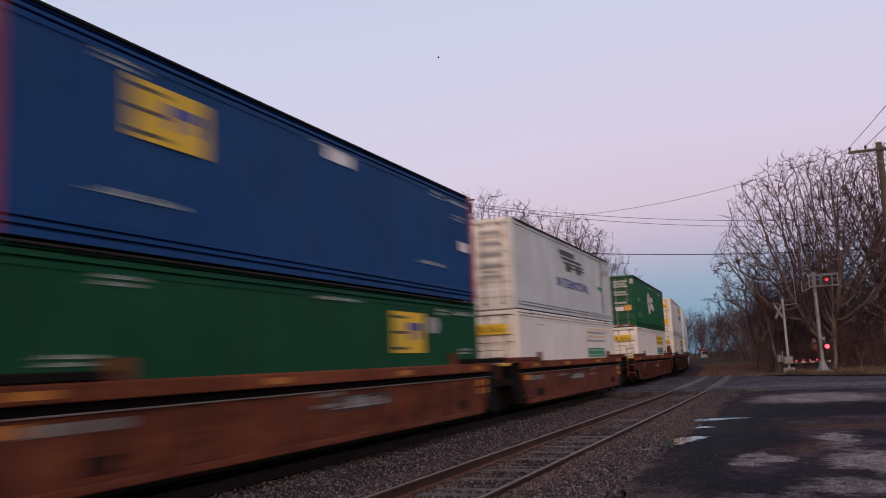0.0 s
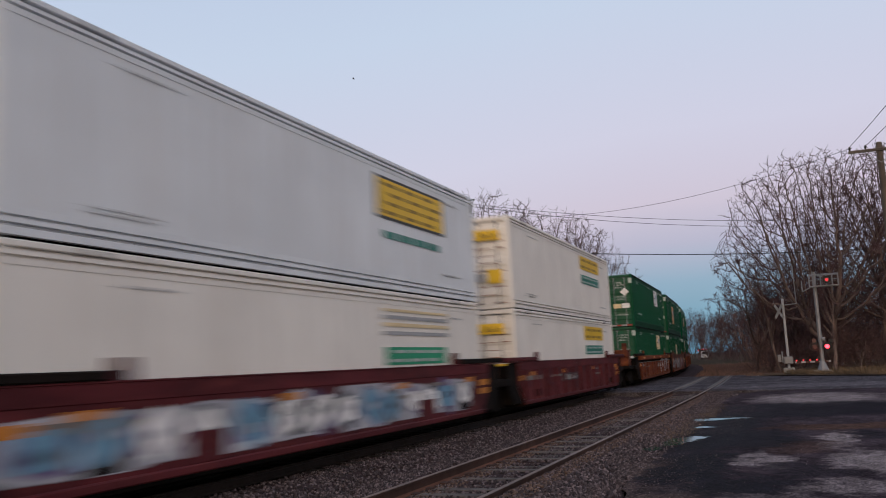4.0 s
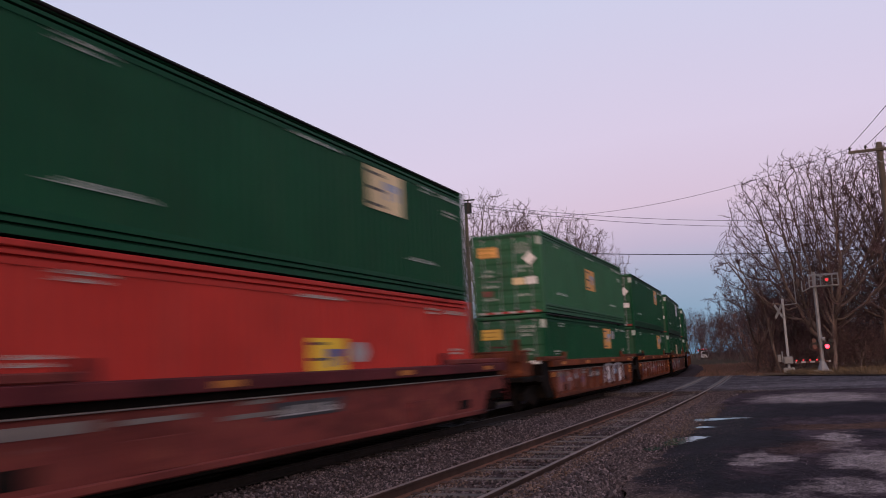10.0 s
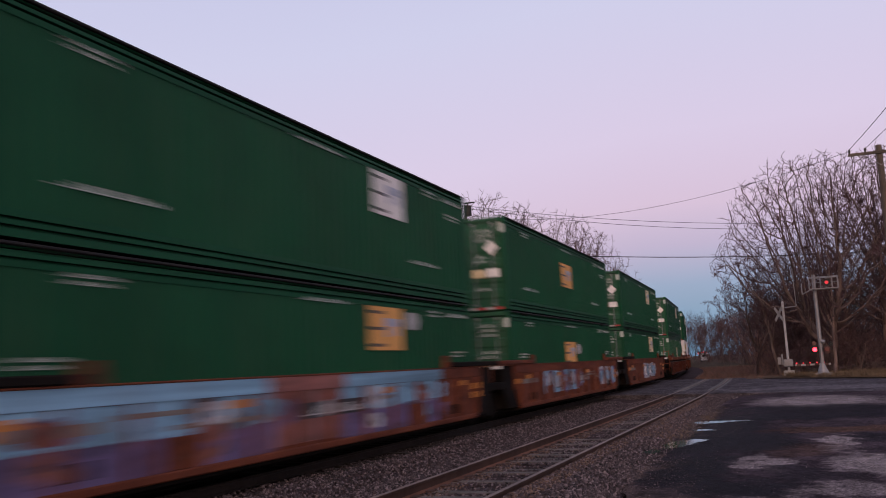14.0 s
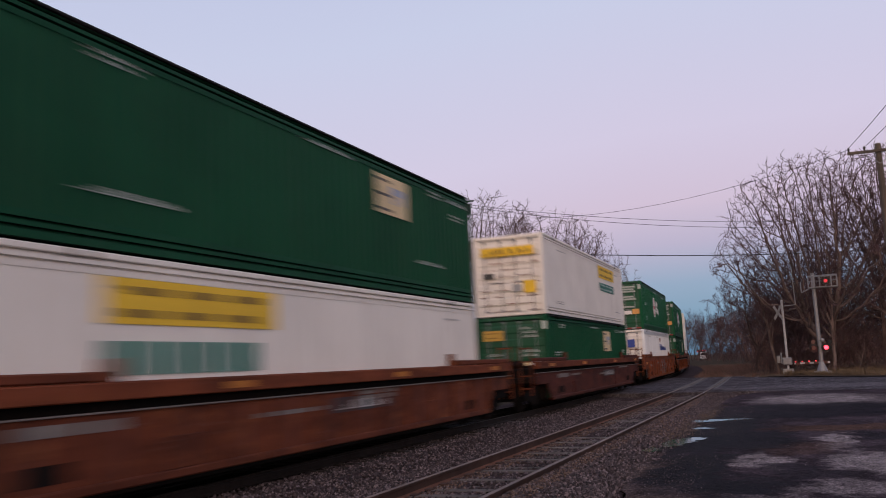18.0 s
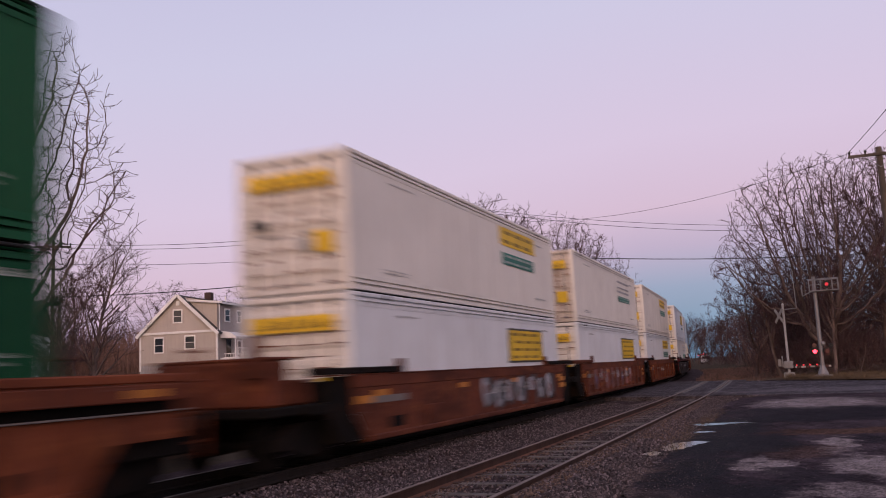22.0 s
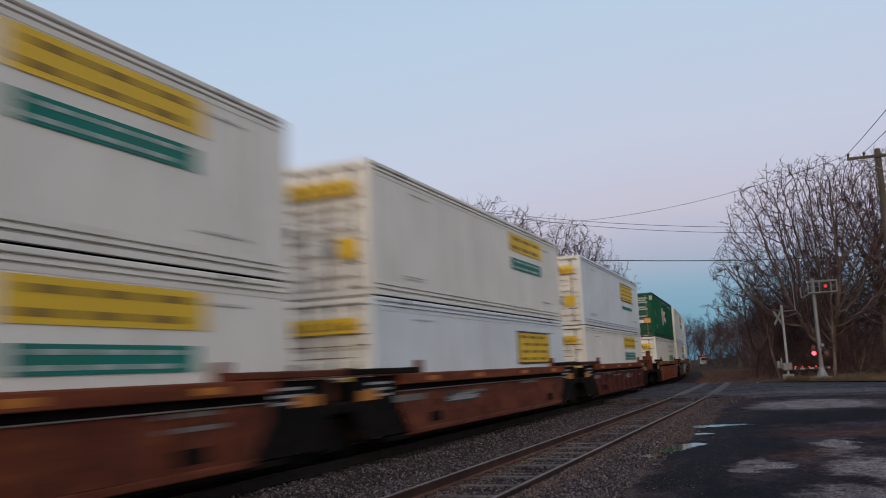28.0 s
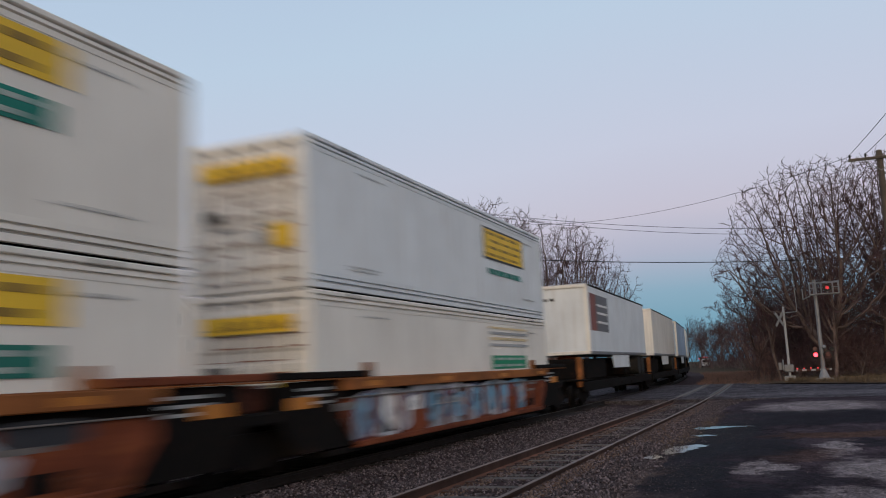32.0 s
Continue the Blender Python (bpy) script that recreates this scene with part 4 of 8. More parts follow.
def green_marks(c, doors, up, lab, pos):
    """Small lettering, a notice and door stickers of the plain green boxes."""
    T = DECAL_TEXT
    text_rows(c, T, 1.75, 2.6, 2.56, 2)
    text_rows(c, T, 6.95, 8.7, 2.58, 1, 0.06)
    text_rows(c, T, 13.25, 14.05, 2.58, 2)
    text_rows(c, T, 14.3, 15.75, 2.52, 1, 0.09)
    if up:
        text_rows(c, T, 1.6, 3.4, 0.72, 1, 0.09)
        text_rows(c, T, 12.3, 13.95, 0.76, 1, 0.08)
        text_rows(c, T, 14.6, 15.5, 2.18, 2)
    else:
        text_rows(c, T, 14.6, 15.5, 1.62, 2)
        text_rows(c, T, 0.9, 1.8, 1.55, 2)
        if lab is not DECAL_CREAM:
            part("sticker", shared("hexagon_sticker", lambda: Geo().prism([(-0.36, 0), (-0.22, -0.19), (0.22, -0.19), (0.36, 0), (0.22, 0.19), (-0.22, 0.19)], 0, 0.007), DECAL_GREYTEXT), c, "grey six-sided sticker", (SIDE - 0.004, FRONT + pos[1] + 0.55, pos[3] - 0.26))
    if lab is not None:
        side_label(c, lab, *pos)
    yd = FRONT + 0.0
    end_plate("sticker", c, DECAL_ORANGE if up else DECAL_OCHRE2, yd - 0.03, -1.05, -0.32, 2.06, 2.42, "yellow door sticker")
    for z in (2.14, 2.30):
        end_plate("lettering", c, DECAL_OCHRE, yd - 0.037, -0.98, -0.5, z, z + 0.045)
    q = random.Random(len(bpy.data.objects))
    words = shared(("door_words", T.name), glyphs_end, T)

    def line(x0, x1, z, h=0.09):
        part("lettering", words, c, "", Matrix.Translation((x0, yd - 0.037, z)) @ Matrix.Diagonal((x1 - x0, 0.007, h, 1)))

    for z in (1.52, 1.36, 0.98, 0.52):
        line(-1.0 + q.uniform(0, 0.2), -0.4 + q.uniform(-0.1, 0.1), z)
    for z in (2.42, 2.28, 2.14, 1.62, 1.48, 0.62):
        line(0.25 + q.uniform(0, 0.1), 0.85 + q.uniform(-0.2, 0.15), z)
    end_plate("sticker", c, GRAF_ROSE, yd - 0.031, q.uniform(-1.05, -0.9), q.uniform(-0.6, -0.45), 0.66, 0.86, "faded rose door sticker")
    end_plate("sticker", c, DECAL_CREAM, yd - 0.031, 0.2, 0.62, 1.02, 1.26, "cream door sticker")
    end_plate("sticker", c, DECAL_WHITE, yd - 0.031, 0.66, 1.08, 1.02, 1.28, "white door sticker")
    me = shared("diamond", lambda: Geo().prism([(0, -0.24), (0.24, 0), (0, 0.24), (-0.24, 0)], -0.004, 0.004), DECAL_WHITE)
    part("diamond_placard", me, c, "white diamond placard on the door", pose(0.85, yd - 0.036, 1.92 if up else 0.95, 0, 0, 90))
    end_plate("corner_sticker", c, DECAL_TEXT, FRONT + 0.001, 1.10, 1.285, 2.4, 2.68, "pale corner sticker")


def door_tape(c):
    """Red and white reflective tape along the foot of the doors."""
    def make():
        g, n = Geo(), 9
        v = [(-1.14 + 0.285 * k, y, z) for y in (-0.008, 0.0) for z in (0.03, 0.11) for k in range(n)]
        f = [(k, k + 1, n + k + 1, n + k) for k in range(n - 1)] + [(2 * n + k, 3 * n + k, 3 * n + k + 1, 2 * n + k + 1) for k in range(n - 1)]
        g.add(v, f)
        g.add([], [(a + k, a + k + 1, b_ + k + 1, b_ + k) for a, b_ in ((0, 2 * n), (n, 3 * n)) for k in range(n - 1)])
        g.f[-2 * (n - 1):] = [tuple(i - len(v) for i in face) for face in g.f[-2 * (n - 1):]]
        g.mi = [k % 2 for k in range(n - 1)] * 4
        return g
    part("reflective_tape", shared("reflective_tape", make, DECAL_GREYTEXT, RUST_RED), c, "red and white reflective tape", (0, FRONT + 0.028, 0))


def logo_marks(c):
    """Round white emblem and lettering blocks of the bright green boxes."""
    T = DECAL_TEXT
    hexa = [(0.68 * math.cos(a), 0.70 * math.sin(a)) for a in (math.pi / 8 + k * math.pi / 4 for k in range(8))]
    part("emblem", shared("emblem_ground", lambda: Geo().prism(hexa, 0, 0.007), DECAL_WHITE), c, "round white emblem with a rose cross", (SIDE - 0.004, FRONT + 6.8, 1.58))
    plate("emblem_bar", c, DECAL_ROSE, SIDE + 0.004, FRONT + 6.7, FRONT + 6.9, 1.05, 2.1)
    plate("emblem_bar", c, DECAL_ROSE, SIDE + 0.004, FRONT + 6.35, FRONT + 7.25, 1.5, 1.66)
    for y, z0, z1 in ((7.72, 1.3, 2.05), (8.12, 1.25, 1.62), (8.12, 1.75, 2.05), (8.52, 1.22, 1.62), (8.52, 1.72, 2.02), (8.92, 1.2, 1.5)):
        plate("lettering", c, DECAL_WHITE, SIDE - 0.004, FRONT + y, FRONT + y + 0.3, z0, z1)
    text_rows(c, T, 6.6, 8.7, 2.58, 1, 0.06)
    text_rows(c, T, 12.1, 14.5, 2.48, 1, 0.09)
    text_rows(c, T, 1.6, 2.3, 0.78, 3)
    text_rows(c, T, 1.3, 2.2, 1.6, 2)
    text_rows(c, T, 14.5, 15.3, 0.7, 2)
    yd = FRONT - 0.03
    for sx, zs in ((-1, (2.45, 2.05, 1.85, 1.3, 1.1)), (1, (2.5, 2.36, 2.22, 1.9, 1.76, 1.3))):
        for k, z in enumerate(zs):
            end_plate("lettering", c, T, yd, 0.6 * sx - 0.42, 0.6 * sx + 0.36 - 0.12 * (k % 2), z, z + 0.09)
    end_plate("sticker", c, DECAL_WHITE, yd, -0.4, 0.0, 0.85, 1.1, "white door sticker")
    end_plate("sticker", c, DECAL_WHITE, yd, 0.22, 0.66, 0.9, 1.12, "white door sticker")
    end_plate("sticker", c, DECAL_ORANGE, yd - 0.001, 0.7, 1.1, 0.9, 1.2, "orange door sticker")
    end_plate("corner_sticker", c, DECAL_TEXT, FRONT + 0.001, 1.10, 1.285, 2.4, 2.68, "pale corner sticker")


def white_marks(c, sort):
    """Yellow and teal notices of the white boxes. sort: two, big, faded or none."""
    x = SIDE - 0.004
    G = DECAL_GREYTEXT
    def banner(mat, y0, y1, z0, z1, label, ink, edge=False):
        if edge:
            plate("banner_edge", c, DECAL_DARK, x - 0.001, FRONT + y0 - 0.08, FRONT + y1 + 0.08, z0 - 0.06, z1 + 0.06)
        plate("banner", c, mat, x, FRONT + y0, FRONT + y1, z0, z1, label)
        h, w = z1 - z0, y1 - y0
        rows = 4 if h > 0.7 else 2
        for k in range(rows):
            a = 0.06 + 0.05 * ((k * 7) % 3)
            for q in range(3):
                plate("lettering", c, ink, x + 0.006, FRONT + y0 + w * (a + 0.29 * q), FRONT + y0 + w * (a + 0.29 * q + 0.22), z0 + h * (k + 0.30) / rows, z0 + h * (k + 0.66) / rows)

    YB, TB = "yellow banner with dark lines", "teal banner with pale lines"
    if sort == "two":
        banner(DECAL_YELLOW, 9.6, 13.25, 2.02, 2.58, YB, DECAL_OCHRE)
        banner(DECAL_TEAL, 9.75, 13.05, 1.43, 1.80, TB, DECAL_TEXT)
    elif sort == "big":
        banner(DECAL_YELLOW, 9.95, 13.5, 1.44, 2.36, YB, DECAL_OCHRE, True)
    elif sort == "upper":
        banner(DECAL_YELLOW, 9.65, 13.25, 1.60, 2.42, YB, DECAL_OCHRE, True)
        for q in range(4):
            plate("lettering", c, DECAL_TEAL, x, FRONT + 9.9 + 0.8 * q, FRONT + 10.55 + 0.8 * q, 1.12, 1.28)
    elif sort == "faded":
        for z0, z1, m_ in ((1.96, 2.04, G), (2.14, 2.22, DECAL_CREAM), (2.30, 2.38, G), (2.46, 2.52, DECAL_CREAM)):
            plate("lettering", c, m_, x, FRONT + 9.7, FRONT + 13.3, z0, z1)
        banner(DECAL_GREEN, 9.8, 13.1, 1.32, 1.70, "green banner with pale lines", DECAL_TEXT)
    elif sort == "pale":
        for z0, z1, m_ in ((1.80, 1.90, G), (2.02, 2.10, G), (2.30, 2.40, G)):
            plate("lettering", c, m_, x, FRONT + 9.8, FRONT + 13.2, z0, z1)
        banner(DECAL_TEAL, 9.9, 13.2, 1.35, 1.62, TB, DECAL_TEXT)
    elif sort == "stacked":
        banner(DECAL_YELLOW, 9.5, 13.2, 1.95, 2.52, YB, DECAL_OCHRE)
        banner(DECAL_TEAL, 9.6, 12.9, 1.32, 1.76, TB, DECAL_TEXT)
    elif sort == "forward":
        banner(DECAL_YELLOW, 1.98, 5.86, 2.0, 2.6, YB, DECAL_OCHRE)
        for q in range(6):
            plate("lettering", c, DECAL_TEAL, x, FRONT + 2.0 + 0.58 * q, FRONT + 2.45 + 0.58 * q, 1.34, 1.78)
    elif sort == "one":
        banner(DECAL_CREAM, 9.6, 12.8, 2.0, 2.5, "faded yellow banner", DECAL_OCHRE)
    text_rows(c, G, 1.5, 2.8, 0.50, 2, 0.035, 0.07)
    text_rows(c, G, 13.6, 14.9, 0.55, 1, 0.05)
    text_rows(c, G, 2.0, 3.2, 2.45, 1, 0.04)
    text_rows(c, G, 13.9, 14.8, 2.40, 1, 0.05)
    yd = FRONT - 0.03
    b0, b1 = (-0.45, 0.45) if sort == "forward" else (-0.98, 0.98)
    end_plate("banner", c, DECAL_YELLOW, yd - 0.065, b0, b1, 2.14, 2.46, "yellow banner across the doors")
    words = shared(("door_words", DECAL_OCHRE.name), glyphs_end, DECAL_OCHRE)
    part("lettering", words, c, "", Matrix.Translation((b0 + 0.08, yd - 0.078, 2.21)) @ Matrix.Diagonal((b1 - b0 - 0.16, 0.007, 0.17, 1)))

    def rust_lines():
        g, q = Geo(), random.Random(12)
        for k in range(10):
            z = 0.16 + 0.245 * k + q.uniform(-0.03, 0.03)
            x = q.uniform(-1.12, -0.7)
            while x < 0.9:
                w = q.uniform(0.25, 0.8)
                g.box(x, min(x + w, 1.12), -0.006, 0, z, z + q.uniform(0.012, 0.035))
                x += w + q.uniform(0.05, 0.5)
        return g
    tagged(part("rust_stain", shared("rust_stain", rust_lines, RUST_STAIN), c, "rust lines along the door ribs", (0, FRONT + 0.02, 0)), kind="stuff")
    end_plate("sticker", c, DECAL_YELLOW, yd, 0.55, 0.98, 0.78, 1.22, "yellow door sticker")
    end_plate("sticker", c, DECAL_DARK, yd, -0.95, -0.55, 1.35, 1.55, "dark door sticker")
    end_plate("lettering", c, G, yd, 0.15, 0.45, 0.85, 1.1)


# ---- the train: cars ----
def side_web(half, end, low_end=0.88, top=1.36):
    o = [(-half - 0.5, low_end), (-half, 0.36), (half, 0.36), (half + 0.5, low_end), (end, low_end), (end, top), (-end, top), (-end, low_end)]
    return lambda: Geo().prism(o, -0.02, 0.02)


def truck(parent, y, label=""):
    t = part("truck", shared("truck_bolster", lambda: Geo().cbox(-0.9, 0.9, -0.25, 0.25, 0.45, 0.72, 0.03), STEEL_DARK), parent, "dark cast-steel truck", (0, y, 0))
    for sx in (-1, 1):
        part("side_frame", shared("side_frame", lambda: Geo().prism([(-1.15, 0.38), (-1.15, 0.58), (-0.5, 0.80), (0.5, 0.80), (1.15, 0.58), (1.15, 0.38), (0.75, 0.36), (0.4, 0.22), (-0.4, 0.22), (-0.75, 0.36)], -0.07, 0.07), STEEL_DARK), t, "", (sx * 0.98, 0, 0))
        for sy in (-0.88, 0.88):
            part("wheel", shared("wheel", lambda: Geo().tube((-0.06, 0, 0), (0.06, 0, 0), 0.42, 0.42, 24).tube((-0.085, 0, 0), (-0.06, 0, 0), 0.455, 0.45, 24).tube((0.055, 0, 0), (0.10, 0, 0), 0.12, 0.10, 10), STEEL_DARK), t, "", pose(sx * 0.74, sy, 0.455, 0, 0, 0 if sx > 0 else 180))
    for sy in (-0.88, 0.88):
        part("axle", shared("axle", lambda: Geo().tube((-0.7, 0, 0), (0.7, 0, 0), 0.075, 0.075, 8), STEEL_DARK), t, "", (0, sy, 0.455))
    return t


def blob(seed):
    """A rounded uneven patch of unit size, 5 mm thick, facing +x."""
    q = random.Random(seed + 70)
    o = []
    for k in range(16):
        a, rr = 2 * math.pi * k / 16, q.uniform(0.78, 1.12)
        o.append((rr * math.copysign(abs(math.cos(a)) ** 0.7, math.cos(a)), rr * math.copysign(abs(math.sin(a)) ** 0.7, math.sin(a))))
    return Geo().prism(o, 0, 0.005)


def well_car(label, body, chord, single, front_truck, seed, ribs=True, sprays=(), short=False):
    """One well of a container car, container bay centred on y = 0."""
    r = random.Random(seed)
    w = thing("well_car", label, "rail car", "well cars of the train")
    end = 9.9 if single else (6.9 if short else 8.0)
    half = min(8.15 if single else 8.35, end - 0.55)
    tip = 9.95 if single else 9.45
    deck = 10.35 if single else tip
    kind = ("single" if single else "joined%.1f" % end, body.name)
    proud = chord is not body
    top = 1.25 if proud else 1.36
    for sx in (-1, 1):
        part("side_wall", shared(("side_web", *kind, proud), side_web(half, end, top=top), body), w, "", (sx * 1.40, 0, 0))
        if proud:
            # strip set back under the chord is black: the chord's shade painted on
            part("recess", shared(("recess", kind[0]), lambda: Geo().box(-0.02, 0.02, -end, end, 1.22, 1.42), STEEL_DARK), w, "strip under the top chord with its shade painted black", (sx * 1.30, 0, 0))
            # pale colour on the flange stands in for its lit edge
            part("flange", shared(("flange", kind[0], body.name), lambda: Geo().cbox(-0.06, 0.055, -end, end, 1.236, 1.258, 0.006), STENCIL), w, "flange edge with its lit rim painted pale", (sx * 1.415, 0, 0))
        part("top_chord", shared(("top_chord", kind[0], chord.name, chord is body), (lambda: Geo().bar([(-0.09, 1.385), (0.11, 1.385), (0.125, 1.40), (0.125, 1.59), (0.115, 1.60), (-0.09, 1.60)], -end, end).cbox(-0.11, 0.06, -tip, tip, 1.585, 1.615, 0.008)) if chord is not body else (lambda: Geo().cbox(-0.06, 0.035, -end, end, 1.345, 1.60, 0.015).cbox(-0.11, 0.05, -tip, tip, 1.585, 1.615, 0.008)), chord), w, "", pose(sx * 1.40, 0, 0, 0, 0, 0 if sx > 0 else 180))
        part("bottom_chord", shared(("bottom_chord", kind[0], body.name), lambda: Geo().cbox(-0.06, 0.05, -half, half, 0.30, 0.42, 0.02), body), w, "", (sx * 1.415, 0, 0))
        for sy in (-1, 1):
            part("end_shroud", shared(("end_shroud", kind[0], body.name, seed % 2), lambda: Geo().cbox(-0.10, 0.10, -(tip - 5.9) / 2, (tip - 5.9) / 2, 1.617, 1.74, 0.02), body if single or seed % 2 else STEEL_DARK), w, "", (sx * 1.38, sy * (tip + 5.9) / 2, 0))
            part("guide_post", shared(("guide_post", chord.name), lambda: Geo().prism([(-0.17, 1.6), (0.17, 1.6), (0.14, 1.90), (-0.14, 1.90)], -0.03, 0.03), chord), w, "", (sx * 1.365, sy * 5.72, 0))
        if ribs and sx > 0:
            for k in range(10 if short else 13):
                part("rib", shared(("rib", body.name, proud), lambda: Geo().cbox(-0.035, 0.035, -0.05, 0.05, 0.42, top - 0.015, 0.01), body), w, "", (sx * 1.455, (-5.85 if short else -7.5) + (1.3 if short or single else 1.25) * k, 0))
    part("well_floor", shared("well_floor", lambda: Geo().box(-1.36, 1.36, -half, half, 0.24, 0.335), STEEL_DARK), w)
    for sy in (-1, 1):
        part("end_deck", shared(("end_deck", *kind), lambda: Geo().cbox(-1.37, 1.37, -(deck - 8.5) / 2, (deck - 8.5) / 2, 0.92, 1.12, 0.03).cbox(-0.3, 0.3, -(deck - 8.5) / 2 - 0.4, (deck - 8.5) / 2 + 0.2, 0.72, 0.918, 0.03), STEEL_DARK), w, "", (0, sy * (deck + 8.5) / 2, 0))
        # bulkhead is black to carry the shade of the gap between cars
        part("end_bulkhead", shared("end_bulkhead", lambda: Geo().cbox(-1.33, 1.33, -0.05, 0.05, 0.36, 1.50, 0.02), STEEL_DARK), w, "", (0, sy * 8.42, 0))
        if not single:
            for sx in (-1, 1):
                # beside the long wells this black panel paints in the gap's shade
                part("end_panel", shared(("end_panel", end), lambda: Geo().prism([(end - 0.58, 0.37), (8.4, 0.37), (8.9, 0.87), (8.9, 1.58), (end - 0.05, 1.58), (end - 0.05, 0.87)], -0.02, 0.02), STEEL_DARK), w, "black end panel, partly painted shade of the gap", pose(sx * 1.345, 0, 0, 0, 0, 0 if sy > 0 else 180))
            if not short:
                for q in range(2 if sy > 0 else 1):
                    plate("reflector", w, REFLECT, 1.4275, sy * 7.55 - 0.35, sy * 7.55 + 0.35, 1.04 - 0.22 * q, 1.19 - 0.22 * q, "orange reflector strip")
            else:
                plate("reflector", w, REFLECT, 1.368, sy * 8.2 - 0.45, sy * 8.2 + 0.35, 1.12, 1.32, "yellow sign")
                for q in range(3):
                    plate("lettering", w, DECAL_GREYTEXT, 1.367, sy * 7.7 - 0.6, sy * 7.7 + 0.4, 1.42 - 0.12 * q, 1.47 - 0.12 * q)
            part("end_sill", shared("end_sill", lambda: Geo().cbox(-1.1, 1.1, -0.25, 0.25, 1.12, 1.56, 0.04), RUSTBROWN), w, "rusty brown end sill", (0, sy * 9.28, 0))
        if single:
            turn = pose(0, sy * 9.55, 0, 0, 0, 0 if sy > 0 else 180)
            part("brake_box", shared("brake_box", lambda: Geo().cbox(-1.15, 1.15, -0.35, 0.55, 1.12, 1.42, 0.05), STEEL_DARK), w, "dark brake box on the end platform", turn)
            part("air_tank", shared("air_tank", lambda: Geo().cbox(-0.9, 0.3, -0.2, 0.35, 1.42, 1.66, 0.1), STEEL_DARK), w, "", turn)
            part("side_step", shared("side_step", lambda: Geo().cbox(0.95, 1.25, -0.75, 0.75, 0.62, 0.92, 0.03), STEEL_DARK), w, "", turn)
            part("brake_wheel", shared("brake_wheel", lambda: Geo().sweep([Vector((0.28 * math.cos(a), 0, 1.75 + 0.28 * math.sin(a))) for a in np.linspace(0.3, 6.55, 15)], 0.02).tube((0, 0, 1.1), (0, 0, 1.75), 0.03, 0.03, 6), STEEL_DARK), w, "", (-0.9, sy * 10.2, 0))
            part("coupler", shared("coupler", lambda: Geo().cbox(-0.12, 0.12, -0.6, 0.6, 0.76, 0.98, 0.03).cbox(-0.2, 0.2, 0.35, 0.62, 0.72, 1.02, 0.05), STEEL_DARK), w, "", pose(0, sy * (deck + 0.55), 0, 0, 0, 0 if sy > 0 else 180))
            for lx in (-1.2, 1.2):
                g = lambda: Geo().cbox(-0.2, -0.16, -0.03, 0.03, 0.55, 2.1).cbox(0.16, 0.2, -0.03, 0.03, 0.55, 2.1).cbox(-0.2, 0.2, -0.015, 0.015, 0.75, 0.79).cbox(-0.2, 0.2, -0.015, 0.015, 1.15, 1.19).cbox(-0.2, 0.2, -0.015, 0.015, 1.6, 1.64).cbox(-0.2, 0.2, -0.015, 0.015, 2.02, 2.06)
                part("ladder", shared(("ladder", chord.name), g, chord), w, "", (lx, sy * (deck + 0.05), 0))
    for k in range(4):
        y = (-end + 0.9) + (2 * end - 2.4) / 3 * k + r.uniform(-0.5, 0.5)
        plate("reflector", w, REFLECT, 1.521 if proud else 1.4265, y, y + 0.55, 1.44 if proud else 1.16, 1.54 if proud else 1.28, "yellow reflector strip")
    # number panel, stiffener pads and drain openings of the near side
    y = r.uniform(-4.5, 1.0)
    plate("number_panel", w, GRAF_BLACK, 1.4215, y, y + 2.3, 0.86, 1.13, "black number panel")
    part("lettering", shared(("glyphs", DECAL_GREYTEXT.name), glyphs, DECAL_GREYTEXT), w, "", Matrix.Translation((1.428, y + 0.15, 0.91)) @ Matrix.Diagonal((0.007, 2.0, 0.16, 1)))
    for y in (-half + 1.0, half - 1.7):
        plate("opening", w, STEEL_DARK, 1.4205, y, y + 0.7, 0.50, 0.72, "dark drain opening")
    for y in (-half * 0.55, half * 0.5):
        part("pad", shared(("pad", body.name), lambda: Geo().cbox(-0.01, 0.03, -0.45, 0.45, 0.42, 0.86, 0.012), body), w, "", (1.42, y, 0))
    for k in range(3):
        y = r.uniform(-6, 5)
        plate("lettering", w, STENCIL, 1.422, y, y + r.uniform(0.8, 2.2), 0.95 + 0.1 * k, 1.02 + 0.1 * k)
    plate("stencil", w, STENCIL, 1.422, -7.2, -5.6, 1.02, 1.16)
    for mat, y0, y1, z0, z1 in sprays:
        y0, y1, z1 = max(y0, -end + 0.1), min(y1, end - 0.1), min(z1, 1.34)
        wide, mid, hz = y1 - y0, (z0 + z1) / 2, (z1 - z0) / 2

        def daub(name, ink, x, y, z, ry, rz, label=""):
            q = r.randrange(5)
            part(name, shared(("daub", q, ink.name), lambda: blob(q), ink), w, label, Matrix.Translation((x, y, z)) @ Matrix.Diagonal((1, ry, rz, 1)) @ (pose(0, 0, 0, r.uniform(-30, 30)) if name != "sprayed_paint" else Matrix()))

        mural = mat in (GRAF_BLUE, GRAF_VIOLET, GRAF_ROSE) and seed == 114
        if mural:
            plate("sprayed_paint", w, mat, 1.4205, y0, y1, z0 - 0.02, min(z1, 1.345), "mural of sprayed paint on the side", 0.004)
            if z1 > 1.3:
                plate("sprayed_paint", w, mat, 1.4365, y0, y1, 1.348, 1.582, "mural of sprayed paint on the chord", 0.004)
        n = max(1, round(wide / 2.4)) if mat is not GRAF_BLACK or wide < 2.6 else 0
        for k in range(n):
            daub("sprayed_paint", mat, 1.4215, y0 + wide * (k + 0.5) / n, mid, wide / n * 0.66, hz * 1.12, "patch of sprayed paint on the side")
        n = max(2, int(wide / (2.0 if mural else 1.0)))
